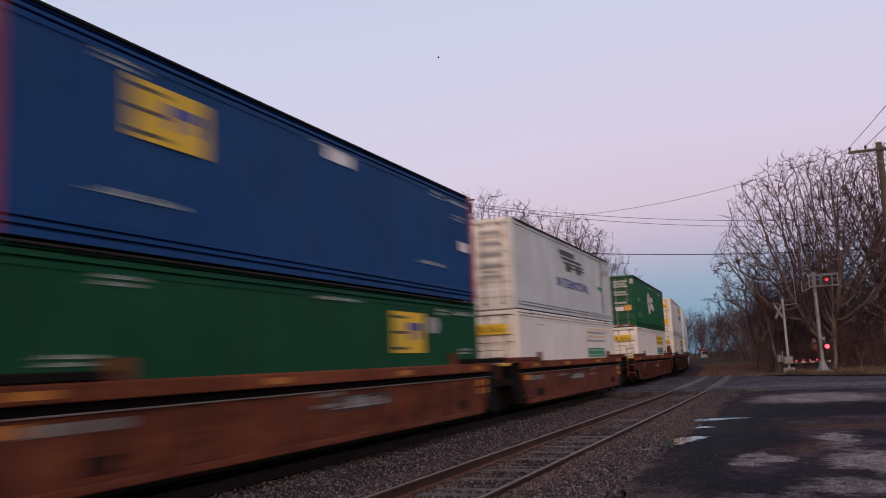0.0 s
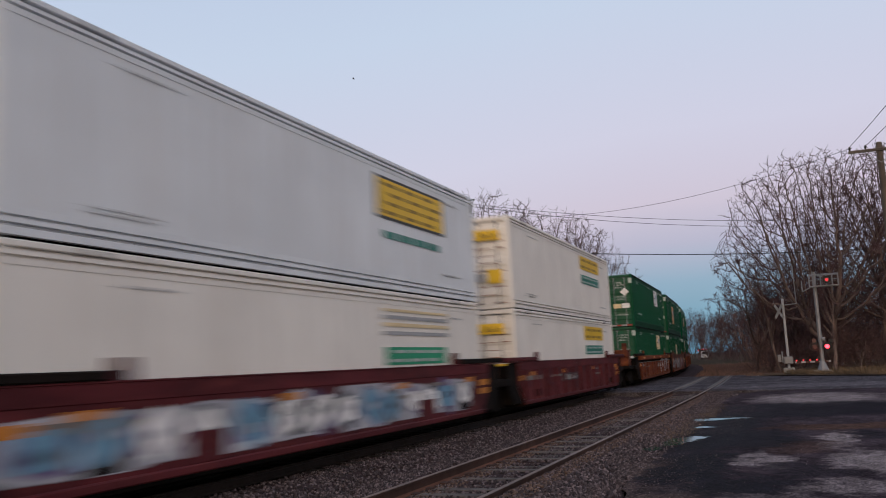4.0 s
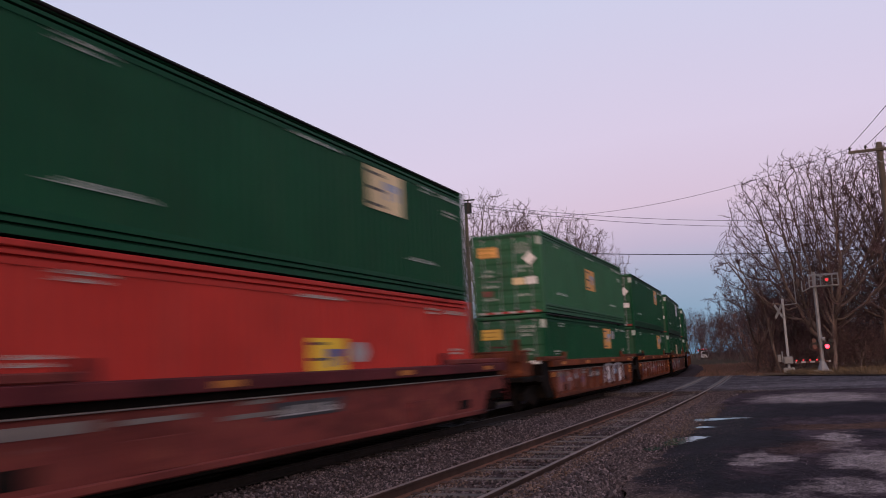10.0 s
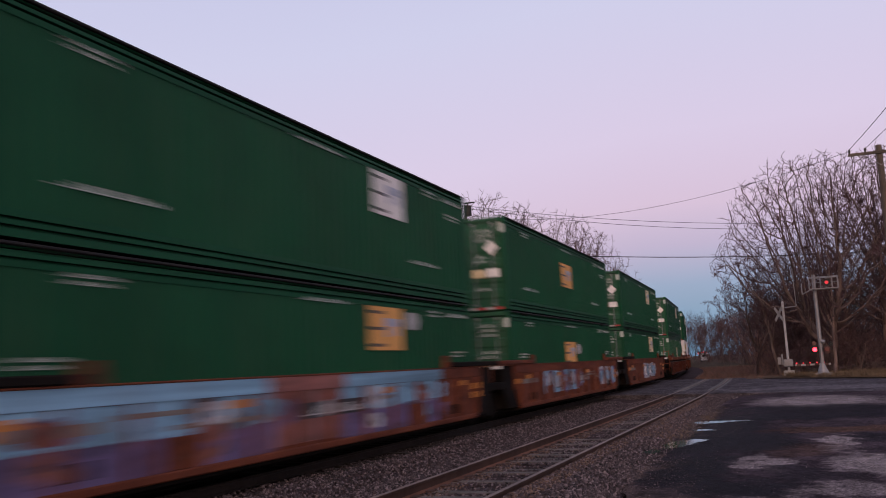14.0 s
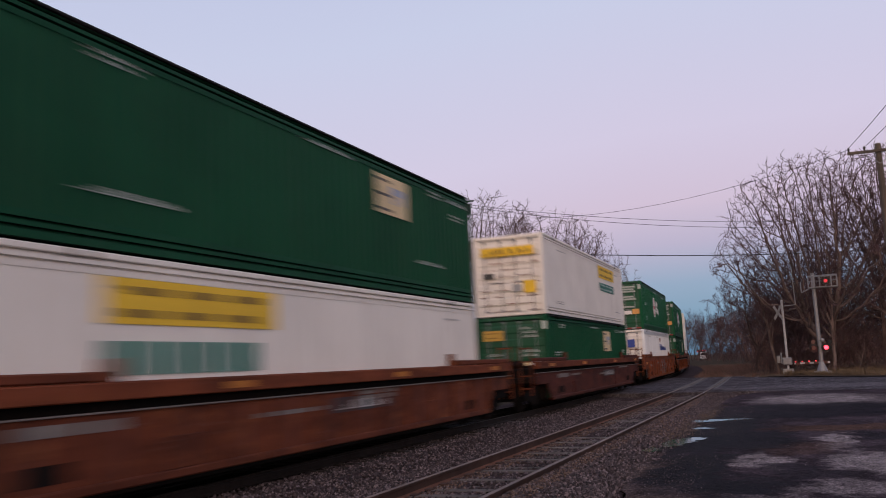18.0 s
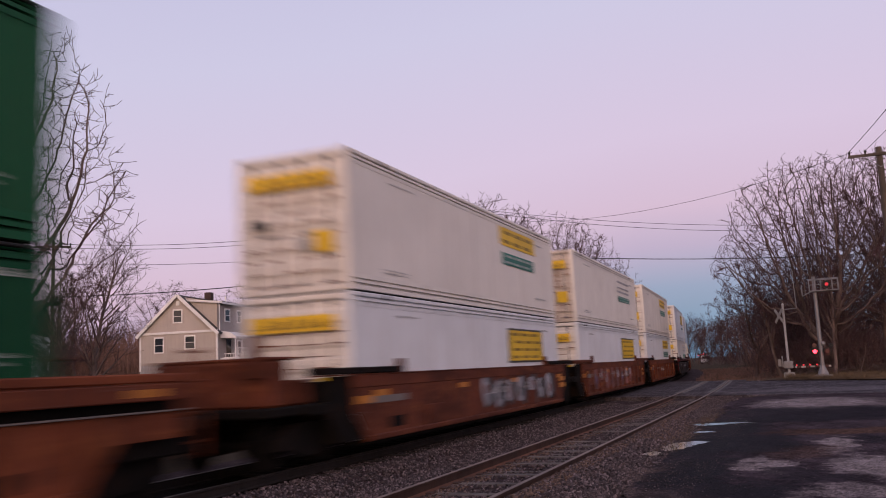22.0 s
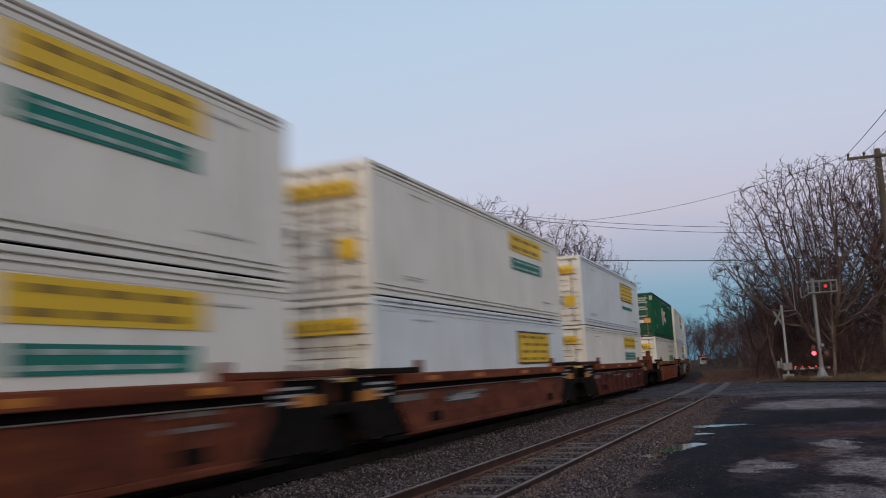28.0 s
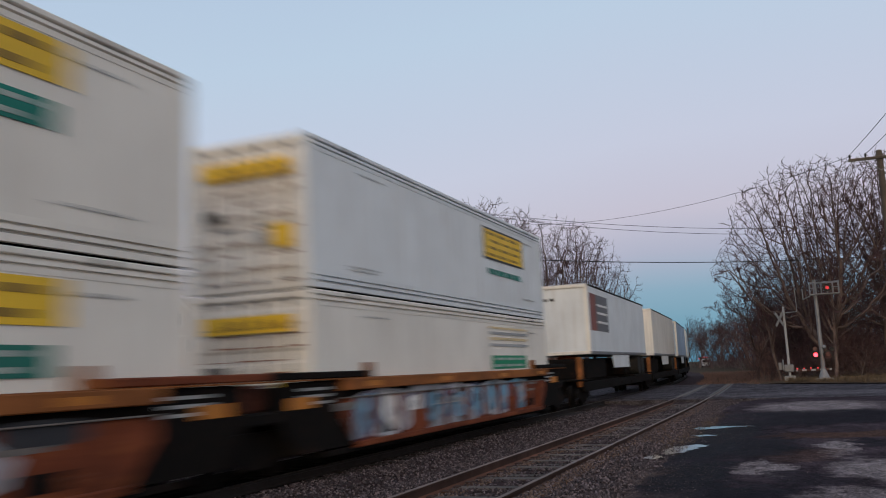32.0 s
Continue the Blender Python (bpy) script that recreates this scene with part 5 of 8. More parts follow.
        inks = [k for k in ((GRAF_WHITE, GRAF_BLUE, GRAF_ROSE) if mat is not GRAF_WHITE else (GRAF_WHITE, DECAL_WHITE, GRAF_BLUE)) if k is not mat] or [GRAF_WHITE]
        if mat is GRAF_VIOLET and not mural:
            inks = [GRAF_TEAL, GRAF_BLUE]
        for k in range(n):
            y = y0 + wide * (k + 0.5) / n + r.uniform(-0.12, 0.12)
            z = mid + r.uniform(-0.1, 0.1) * hz
            s = r.uniform(0.8, 1.1)
            if mat is GRAF_TEAL:
                continue
            if mat is GRAF_BLACK and wide > 2.6:
                daub("spray_outline", GRAF_BLACK, 1.4225, y + 0.2, z - 0.05 * hz, 0.50 * s, hz * 1.02 * s)
                daub("spray_letter", GRAF_WHITE, 1.4265, y - 0.08, z, 0.30 * s, hz * 0.95 * s)
                daub("spray_outline", GRAF_BLACK if k % 2 else GRAF_ROSE, 1.4315, y + r.uniform(-0.1, 0.15), z + r.uniform(-0.3, 0.3) * hz, 0.13 * s, hz * r.uniform(0.3, 0.6))
            elif mat is GRAF_ROSE:
                daub("spray_letter", GRAF_WHITE if k % 3 else GRAF_VIOLET, 1.4255, y, z + r.uniform(-0.4, 0.4) * hz, 0.26 * s, hz * r.uniform(0.15, 0.4))
            elif mat is not GRAF_BLACK:
                daub("spray_outline", GRAF_BLACK if k % 2 else GRAF_VIOLET, 1.4235, y, z, 0.56 * s, hz * 0.80 * s)
                daub("spray_letter", r.choice(inks), 1.4255, y, z, 0.46 * s, hz * 0.68 * s)
                daub("spray_outline", mat if k % 3 else GRAF_BLACK, 1.4275, y + r.uniform(-0.06, 0.06), z + r.uniform(-0.2, 0.2) * hz, 0.13 * s, hz * 0.22 * s)
    if single:
        truck(w, -9.0), truck(w, 9.0)
    else:
        truck(w, 9.65)
        if front_truck:
            part("brake_stand", shared("brake_stand", lambda: Geo().cbox(-1.2, 1.2, -0.32, 0.32, 1.12, 1.90, 0.04).cbox(-1.22, 1.22, -0.3, 0.55, 1.90, 1.96, 0.02).cbox(0.9, 1.15, -0.5, -0.35, 1.6, 2.3, 0.02), RUSTBROWN), w, "rust-brown stand on the end platform", (0, -10.2, 0))
            part("front_deck", shared("front_deck", lambda: Geo().cbox(-1.25, 1.25, -10.7, -9.4, 0.95, 1.118, 0.03), STEEL_DARK), w)
            truck(w, -9.0)
    return w


# a: metres from the middle of the run to the front of the load at 16 s
HIGH, MIDHIGH, LOWMID = (10.0, 12.1, 1.6, 2.62), (5.3, 7.4, 0.83, 2.24), (6.5, 8.4, 1.15, 2.05)
LOW = (9.65, 11.65, 1.65, 2.56)
LOADS = [
    # front, upper (paint, door, sort), lower (paint, door, sort), car (body, chord, single, first of its set), sprays
    (-329.85, ("blue", DECAL_YELLOW, (2.15, 3.95, 1.58, 2.43)), ("green", DECAL_YELLOW, (10.0, 11.9, 1.57, 2.48)), (RUSTBROWN, ORANGE, 0, 0), ()),
    (-310.74, ("grey", None, None), ("white", "faded", None), (RUSTBROWN, ORANGE, 0, 0), ()),
    (-287.73, ("logo", None, None), ("white", "stacked", None), (DARKRUST, ORANGE, 1, 1), ()),
    (-264.90, ("cream", "two", None), ("white", "stacked", None), (DARKBODY, MAROON, 0, 1), ()),
    (-245.11, ("cool", "upper", None), ("white", "faded", None), (MAROON, MAROON, 0, 0), ((GRAF_WHITE, -7.5, 6.5, 0.5, 1.25),)),
    (-226.43, ("white", "two", None), ("white", "two", None), (MAROON, MAROON, 0, 0), ()),
    (-203.58, ("green", DECAL_WHITE, HIGH), ("green", DECAL_CREAM, LOW), (RUSTBROWN, ORANGE, 0, 1), ((GRAF_WHITE, 2.3, 7.0, 0.5, 1.55),)),
    (-184.82, ("green", DECAL_ORANGE, MIDHIGH), ("green", DECAL_CREAM, LOWMID), (RUSTBROWN, RUSTBROWN, 0, 0), ((GRAF_BLACK, -8.0, 0.8, 0.45, 1.5), (GRAF_ROSE, 1.5, 5.5, 0.5, 1.5))),
    (-165.93, ("green", DECAL_ORANGE, (6.7, 8.75, 1.2, 2.1)), ("green", DECAL_CREAM, (3.9, 5.8, 1.64, 2.54)), (RUSTBROWN, RUSTBROWN, 0, 0), ((GRAF_VIOLET, -5.5, 2.0, 0.6, 1.3),)),
    (-142.52, ("green", DECAL_WHITE, (9.8, 11.85, 1.6, 2.58)), ("green", DECAL_YELLOW, (7.3, 9.2, 1.02, 1.9)), (RUSTBROWN, ORANGE, 1, 1), ((GRAF_ROSE, -3.5, 1.0, 0.5, 1.3),)),
    (-119.55, ("green", DECAL_CREAM, (9.7, 11.6, 1.68, 2.58)), ("red", DECAL_YELLOW, (7.2, 8.75, 1.1, 1.86)), (REDCAR, MAROON, 1, 1), ()),
    (-96.48, ("pale", DECAL_ORANGE, (6.7, 8.65, 1.22, 2.1)), ("green", DECAL_ORANGE, (9.65, 11.45, 1.67, 2.57)), (RUSTBROWN, ORANGE, 0, 1), ((GRAF_WHITE, 1.0, 5.5, 0.5, 1.4), (GRAF_ROSE, -7.0, -3.0, 0.5, 1.2))),
    (-77.49, ("green", DECAL_ORANGE, (10.2, 12.0, 1.72, 2.62)), ("green", DECAL_ORANGE, (10.1, 11.95, 1.67, 2.55)), (RUSTBROWN, ORANGE, 0, 0), ((GRAF_ROSE, -7.0, 5.0, 0.6, 1.2),)),
    (-58.50, ("green", DECAL_WHITE, (9.95, 12.05, 1.64, 2.6)), ("green", DECAL_CREAM, (6.55, 8.6, 1.2, 2.04)), (RUSTBROWN, ORANGE, 0, 0), ((GRAF_ROSE, -8.0, 0.0, 0.5, 1.3),)),
    (-35.72, ("green", DECAL_WHITE, (9.8, 11.5, 1.66, 2.6)), ("green", DECAL_ORANGE, (9.4, 11.2, 1.69, 2.6)), (RUSTBROWN, RUSTBROWN, 0, 1), ((GRAF_VIOLET, -8.2, -2.0, 0.42, 0.9), (GRAF_VIOLET, 0.5, 5.2, 0.44, 0.9), (GRAF_BLUE, -8.2, -2.0, 0.86, 1.5), (GRAF_ROSE, -2.0, 0.5, 0.5, 1.45), (GRAF_BLUE, 0.5, 5.2, 0.88, 1.5))),
    (-16.91, ("green", DECAL_ORANGE, (6.6, 8.5, 1.18, 2.08)), ("green", DECAL_ORANGE, (6.55, 8.4, 1.2, 2.02)), (RUSTBROWN, RUSTBROWN, 0, 0), ((GRAF_BLUE, -4.5, 0.6, 0.6, 1.55), (GRAF_WHITE, 4.0, 7.5, 0.6, 1.4))),
    (2.33, ("green", DECAL_CREAM, (9.9, 11.6, 1.7, 2.55)), ("green", DECAL_CREAM, LOW), (RUSTBROWN, RUSTBROWN, 0, 0), ((GRAF_WHITE, -2.0, 3.0, 0.5, 1.4),)),
    (25.14, ("green", DECAL_CREAM, (10.2, 12.0, 1.72, 2.58)), ("pale", DECAL_CREAM, (7.3, 9.0, 1.25, 2.04)), (DARKRUST, ORANGE, 1, 1), ()),
    (47.96, ("green", DECAL_CREAM, (9.6, 11.4, 1.68, 2.54)), ("white", "forward", None), (RUSTBROWN, ORANGE, 1, 1), ()),
    (70.76, ("white", "two", None), ("green", DECAL_CREAM, (9.5, 11.3, 1.6, 2.5)), (DARKRUST, RUSTBROWN, 1, 1), ()),
    (93.63, ("logo", None, None), ("bluetext", None, None), (ORANGE, ORANGE, 1, 1), ((GRAF_TEAL, -1.2, 2.2, 0.45, 1.3),)),
    (116.50, ("logo", None, None), ("green", DECAL_CREAM, (10.5, 12.2, 1.56, 2.46)), (ORANGE, RUSTBROWN, 1, 1), ()),
    (139.32, ("white", "two", None), ("cool", "big", None), (RUSTBROWN, RUSTBROWN, 0, 1), ((GRAF_BLACK, -1.0, 6.5, 0.5, 1.4),)),
    (158.02, ("rusty", "pale", None), ("cool", "big", None), (RUSTBROWN, RUSTBROWN, 0, 0), ((GRAF_ROSE, -6.0, 3.5, 0.5, 1.4),)),
    (176.91, ("white", "two", None), ("cool", "two", None), (RUSTBROWN, RUSTBROWN, 0, 0), ()),
    (200.09, ("cool", "upper", None), ("white", "faded", None), (DARKBODY, MAROON, 1, 1), ()),
    (222.85, ("bluegrey", "one", None), ("white", "two", None), (RUSTBROWN, RUSTBROWN, 1, 1), ()),
    (245.26, ("white", "two", None), ("white", "two", None), (RUSTBROWN, ORANGE, 2, 1), ()),
    (263.97, ("white", "two", None), ("cool", "big", None), (RUSTBROWN, ORANGE, 2, 0), ()),
    (283.12, ("cool", "upper", None), ("white", "two", None), (DARKRUST, ORANGE, 2, 0), ()),
    (305.93, ("logo", None, None), ("white", "faded", None), (ORANGE, YELLOWCAR, 2, 1), ((GRAF_VIOLET, 3.2, 7.8, 0.45, 1.3),)),
    (324.55, ("white", "two", None), ("white", "two", None), (ORANGE, YELLOWCAR, 2, 0), ((GRAF_BLACK, -3.4, -0.9, 1.0, 1.3), (GRAF_BLACK, -4.2, -2.4, 0.5, 0.7), (GRAF_WHITE, -0.8, 4.1, 0.42, 1.5), (GRAF_BLACK, 4.4, 5.6, 1.0, 1.3))),
    (343.36, ("cool", "upper", None), ("white", "faded", None), (ORANGE, YELLOWCAR, 2, 0), ((GRAF_WHITE, -6.4, 2.9, 0.42, 1.45), (GRAF_BLUE, 2.9, 4.5, 0.5, 1.5))),
]


def load(sort, a, b_, up):
    if sort in ("green", "pale", "red", "blue"):
        wall = {"green": GREEN, "pale": GREEN_PALE, "red": RED, "blue": BLUE}[sort]
        door = {"green": DARKGREEN, "pale": GREEN_PALE, "red": RED, "blue": BLUE}[sort]
        words = {"green": "dark green", "pale": "faded green", "red": "bright red", "blue": "deep blue"}[sort]
        c, d = container(words + " corrugated steel freight container with door stickers", wall, door, True, RED if sort == "blue" else None, SEAM if sort in ("green", "blue") else None)
        green_marks(c, d, up, a, b_)
        door_tape(c)
        if sort == "blue":
            plate("sticker", c, DECAL_WHITE, SIDE - 0.004, FRONT + 7.6, FRONT + 8.6, 2.35, 2.62, "white sticker")
            plate("sticker", c, DECAL_WHITE, SIDE - 0.004, FRONT + 14.5, FRONT + 15.1, 1.3, 1.55, "white sticker")
    elif sort == "logo":
        c, d = container("bright green freight container with a round white emblem", GREEN_LOGO, DARKGREEN, True, None, SEAM)
        logo_marks(c)
        door_tape(c)
    elif sort == "grey":
        c, d = container("grey freight container with a dark emblem and lettering", GREY, WHITE, False, None, SEAM)
        for y0, y1, z0, z1 in ((5.9, 8.3, 2.30, 2.50), (6.2, 9.5, 2.14, 2.24), (6.5, 9.9, 2.0, 2.07), (6.8, 7.6, 1.72, 2.0), (8.6, 9.2, 1.72, 2.0), (7.4, 9.9, 1.86, 1.93)):
            plate("emblem", c, DECAL_DARK, SIDE - 0.004, FRONT + y0, FRONT + y1, z0, z1)
        cu = bpy.data.curves.new("lettering", "FONT")
        cu.body, cu.size, cu.extrude = "INTERMODAL", 0.50, 0.003
        cu.materials.append(DECAL_BLUE)
        dg = new("lettering", cu)
        bpy.context.view_layer.update()
        me = bpy.data.meshes.new_from_object(dg.evaluated_get(bpy.context.evaluated_depsgraph_get()))
        bpy.data.objects.remove(dg)
        wide = max(v.co.x for v in me.vertices)
        part("lettering", me, c, "dark blue lettering", Matrix.Translation((SIDE + 0.004, FRONT + 5.25, 1.06)) @ Matrix(((0, 0, 1, 0), (1, 0, 0, 0), (0, 1, 0, 0), (0, 0, 0, 1))) @ Matrix.Diagonal((5.3 / wide, 1, 1, 1)))
        plate("side_post", c, SEAM, SIDE - 0.006, FRONT + 13.4, FRONT + 13.55, 0.35, CH - 0.12)
        plate("sticker", c, DECAL_GREEN, SIDE - 0.004, FRONT + 12.6, FRONT + 13.4, 1.35, 1.5, "small green sticker")
        text_rows(c, DECAL_GREYTEXT, 14.3, 15.6, 2.3, 3)
        for sx in (-1, 1):
            for k in range(5):
                end_plate("lettering", c, DECAL_GREYTEXT, FRONT - 0.03, 0.6 * sx - 0.4, 0.6 * sx + 0.3, 2.4 - 0.35 * k, 2.5 - 0.35 * k)
    elif sort == "bluetext":
        c, d = container("white freight container with dark blue lettering blocks", WHITE_COOL, WHITE, True)
        for k in range(9):
            plate("lettering", c, DECAL_BLUE, SIDE - 0.004, FRONT + 8.5 + 0.46 * k, FRONT + 8.78 + 0.46 * k, 1.66, 2.06 if k < 3 else 1.92)
        plate("emblem", c, GRAF_ROSE, SIDE - 0.004, FRONT + 8.5, FRONT + 9.1, 2.2, 2.5)
        for k in range(3):
            end_plate("lettering", c, DECAL_BLUE, FRONT - 0.096, -0.75 + 0.52 * k, -0.33 + 0.52 * k, 1.85, 2.32)
        text_rows(c, DECAL_GREYTEXT, 1.6, 3.4, 2.5, 1)
        text_rows(c, DECAL_GREYTEXT, 6.0, 7.5, 2.5, 1)
    else:
        wall = {"white": WHITE, "cream": WHITE, "cool": WHITE_COOL, "rusty": WHITE, "bluegrey": BLUEGREY}[sort]
        words = {"white": "white", "cream": "cream white", "cool": "cool white", "rusty": "white, rust-stained", "bluegrey": "blue-grey"}[sort]
        c, d = container(words + " smooth-sided freight container with yellow banners", wall, WHITE_DIRTY if sort in ("rusty", "bluegrey") else WHITE, False)
        white_marks(c, a)
    return c


# lines on which the train runs
V0, V1 = 20.824, -0.39


def advance(a, t):
    d = t - 16.0
    return a - (V0 * d + V1 * d * d / 32)


RUNNING = []
for k, (a, upper, lower, (body, chord, single, first), sprays) in enumerate(LOADS):
    words = {RUSTBROWN.name: "rust-brown", ORANGE.name: "orange-brown", MAROON.name: "dark maroon", DARKRUST.name: "dark rust-brown", DARKBODY.name: "blackened brown", REDCAR.name: "faded red"}[body.name]
    w = well_car(words + " steel well car with weathered sides" + (" and sprayed paint" if sprays else ""), body, chord, single == 1, bool(first), 100 + k, k % 3 != 1, sprays, single == 2)
    lo = load(*lower, False)
    up = load(*upper, True)
    RUNNING += [(w, a + CL / 2, 0.0), (lo, a + CL / 2, 0.345), (up, a + CL / 2, 0.345 + CH + 0.025)]


# ---- trailers on low spine cars at the end of the train ----
def trailer(label, wall, emblem):
    t = thing("semi_trailer", label, "trailer", "trailers on spine cars")
    zb, zt, L = 0.0, 2.95, 16.1
    part("side_wall", shared(("trailer_side", wall.name), lambda: Geo().cbox(-1.29, 1.29, -L / 2, L / 2, zb, zt, 0.04), wall), t)
    part("front_frame", shared("trailer_frame", lambda: Geo().cbox(-1.30, -1.14, -0.04, 0.04, 0, zt).cbox(1.14, 1.30, -0.04, 0.04, 0, zt).cbox(-1.30, 1.30, -0.04, 0.04, zt - 0.14, zt + 0.01).cbox(-1.30, 1.30, -0.04, 0.04, 0, 0.14), WHITE), t, "", (0, -L / 2 - 0.02, 0))
    part("top_rail", shared("trailer_rail", lambda: Geo().cbox(-1.305, 1.305, -L / 2, L / 2, zt - 0.07, zt + 0.012), STEEL_DARK), t)
    part("lower_rail", shared("trailer_lower", lambda: Geo().cbox(-1.31, 1.31, -L / 2, L / 2, -0.02, 0.12), GALV), t)
    part("landing_gear", shared("landing_gear", lambda: Geo().cbox(-0.9, -0.75, -0.1, 0.1, -0.95, 0).cbox(0.75, 0.9, -0.1, 0.1, -0.95, 0).cbox(-0.9, 0.9, -0.04, 0.04, -0.5, -0.42), STEEL_DARK), t, "", (0, -5.0, 0))
    part("skirt", shared("skirt", lambda: Geo().prism([(-2.6, -0.02), (2.2, -0.02), (2.2, -0.62), (-2.2, -0.62)], -0.02, 0.02), WHITE_COOL), t, "", (1.26, -0.5, 0))
    for y in (5.2, 6.5):
        for x in (-1.0, 1.0):
            part("wheel", shared("road_wheel", lambda: Geo().tube((-0.26, 0, 0), (0.26, 0, 0), 0.50, 0.50, 20).tube((0.2, 0, 0), (0.27, 0, 0), 0.27, 0.2, 12), RUBBER), t, "", (x, y, -0.55))
        part("axle", shared("road_axle", lambda: Geo().tube((-1, 0, 0), (1, 0, 0), 0.07, 0.07, 8), STEEL_DARK), t, "", (0, y, -0.55))
    if emblem:
        plate("emblem", t, GRAF_ROSE, 1.288, -7.7, -6.4, 1.0, 2.6, "faded rose printed panel")
        plate("emblem", t, GREY_DARK, 1.289, -6.4, -3.6, 1.0, 2.6, "dark grey printed panel")
        for z in (1.35, 1.75, 2.1):
            plate("lettering", t, DECAL_WHITE, 1.297, -6.2, -3.8, z, z + 0.10)
    for k in range(3):
        end_plate("lettering", t, DECAL_DARK, -L / 2 - 0.001, -0.95 + 0.3 * k, -0.75 + 0.3 * k, 2.3, 2.42)
    return t


def spine_car(label):
    w = thing("spine_car", label, "rail car", "spine cars of the train")
    part("centre_sill", shared("centre_sill", lambda: Geo().cbox(-0.33, 0.33, -9.9, 9.9, 0.55, 1.02, 0.03), STEEL_DARK), w)
    part("deck", shared("spine_deck", lambda: Geo().cbox(-1.25, 1.25, 3.6, 8.4, 0.98, 1.065, 0.02).cbox(-1.25, 1.25, -9.6, -8.2, 1.03, 1.11, 0.02), STEEL_DARK), w)
    part("hitch", shared("hitch", lambda: Geo().cbox(-0.4, 0.4, -0.3, 0.3, 1.02, 2.1, 0.05), ORANGE), w, "", (0, -6.9, 0))
    part("end_stanchion", shared("stanchion", lambda: Geo().cbox(0.95, 1.15, -0.15, 0.15, 0.8, 2.0, 0.02), YELLOWCAR), w, "", (0, -9.4, 0))
    for sx in (-1, 1):
        part("side_sill", shared("spine_side_sill", lambda: Geo().cbox(-0.06, 0.06, -9.6, 9.6, 0.62, 1.0, 0.02), STEEL_DARK), w, "", (sx * 1.22, 0, 0))
    # solid black blocks added to close the dark space under the trailers
    part("hitch_frame", shared("hitch_frame", lambda: Geo().cbox(-1.05, 1.05, -8.1, -3.6, 1.06, 1.95, 0.08), STEEL_DARK), w, "added black block closing the dark space under the trailer")
    part("wheel_well", shared("wheel_well", lambda: Geo().cbox(-0.72, 0.72, 3.4, 8.3, 1.06, 2.0, 0.08), STEEL_DARK), w, "added black block filling the dark between the trailer wheels")
    for k in (-4, -1, 2):
        part("outrigger", shared("outrigger", lambda: Geo().cbox(-1.3, 1.3, -0.12, 0.12, 0.70, 0.85, 0.02), STEEL_DARK), w, "", (0, k, 0))
    truck(w, 9.65), truck(w, -8.9)
    return w


TRAILERS = [(366.0, WHITE_COOL, 1), (386.0, WHITE, 0), (406.0, BLUEGREY, 0), (426.0, GREY, 0)]
for a, wall, emblem in TRAILERS:
    w = spine_car("black steel spine car carrying one road trailer")
    t = trailer(("pale" if wall is WHITE_COOL else "white" if wall is WHITE else "grey") + " road trailer riding on a spine car", wall, emblem)
    RUNNING += [(w, a + CL / 2, 0.0), (t, a + CL / 2, 2.12)]

# ---- trees: bare winter trees ----
def grow(seed, height, spread, kids, crown_from=0.25, trunk_r=None, lean=0.0, twist=0.22, up=0.35, levels=4, twig=0.016):
    """Branching skeleton; returns the meshes of trunk with limbs, and of twigs."""
    r = random.Random(seed)
    big, small = Geo(), Geo()
    sides = (9, 6, 4, 3, 3)

    def limb(p, d, length, rad, level):
        n = (7, 6, 4, 3, 2)[level]
        g = big if level < 2 else small
        pts, rads = [p.copy()], [rad]
        q, dd = p.copy(), d.copy()
        for k in range(n):
            dd = (dd + Vector((r.gauss(0, twist), r.gauss(0, twist), r.gauss(0, twist * 0.6) + up * 0.12 * (1 if level else 0.3)))).normalized()
            q = q + dd * (length / n)
            pts.append(q.copy())
            rads.append(max(twig * 0.55, rad * (1 - 0.8 * (k + 1) / n)))
        ns = sides[level]
        base = len(g.v)
        for k, c in enumerate(pts):
            t = (pts[min(k + 1, n)] - pts[max(k - 1, 0)]).normalized()
            u = t.orthogonal().normalized()
            w = t.cross(u)
            for j in range(ns):
                a = 2 * math.pi * j / ns
                g.v.append(tuple(c + (u * math.cos(a) + w * math.sin(a)) * rads[k]))
        for k in range(n):
            for j in range(ns):
                j2 = (j + 1) % ns
                g.f.append((base + k * ns + j, base + k * ns + j2, base + (k + 1) * ns + j2, base + (k + 1) * ns + j))
                g.mi.append(0)
        if level >= levels:
            return
        count = kids[level]
        for k in range(count):
            f = crown_from + (1 - crown_from) * (k + r.random()) / count if level == 0 else 0.2 + 0.8 * (k + r.random()) / count
            i = min(int(f * n), n - 1)
            c = pts[i].lerp(pts[i + 1], f * n - i)
            t = (pts[i + 1] - pts[i]).normalized()
            az = r.uniform(0, 2 * math.pi)
            u = t.orthogonal().normalized()
            side = u * math.cos(az) + t.cross(u) * math.sin(az)
            ang = r.uniform(0.5, 1.0) if level else r.uniform(0.45, 0.95)
            dd2 = (t * math.cos(ang) + side * math.sin(ang) + Vector((0, 0, up * 0.4))).normalized()
            ln = length * (spread if level == 0 else 0.46 if level == 1 else 0.5) * r.uniform(0.65, 1.1) * (1.1 - 0.55 * f if level == 0 else 1)
            limb(c, dd2, ln, max(twig, rads[i] * r.uniform(0.42, 0.62)), level + 1)

    limb(Vector((0, 0, -0.2)), Vector((lean, 0, 1)).normalized(), height, trunk_r or height * 0.022, 0)
    return big.mesh("trunk", BARK, smooth=True), small.mesh("crown", TWIG, smooth=True)


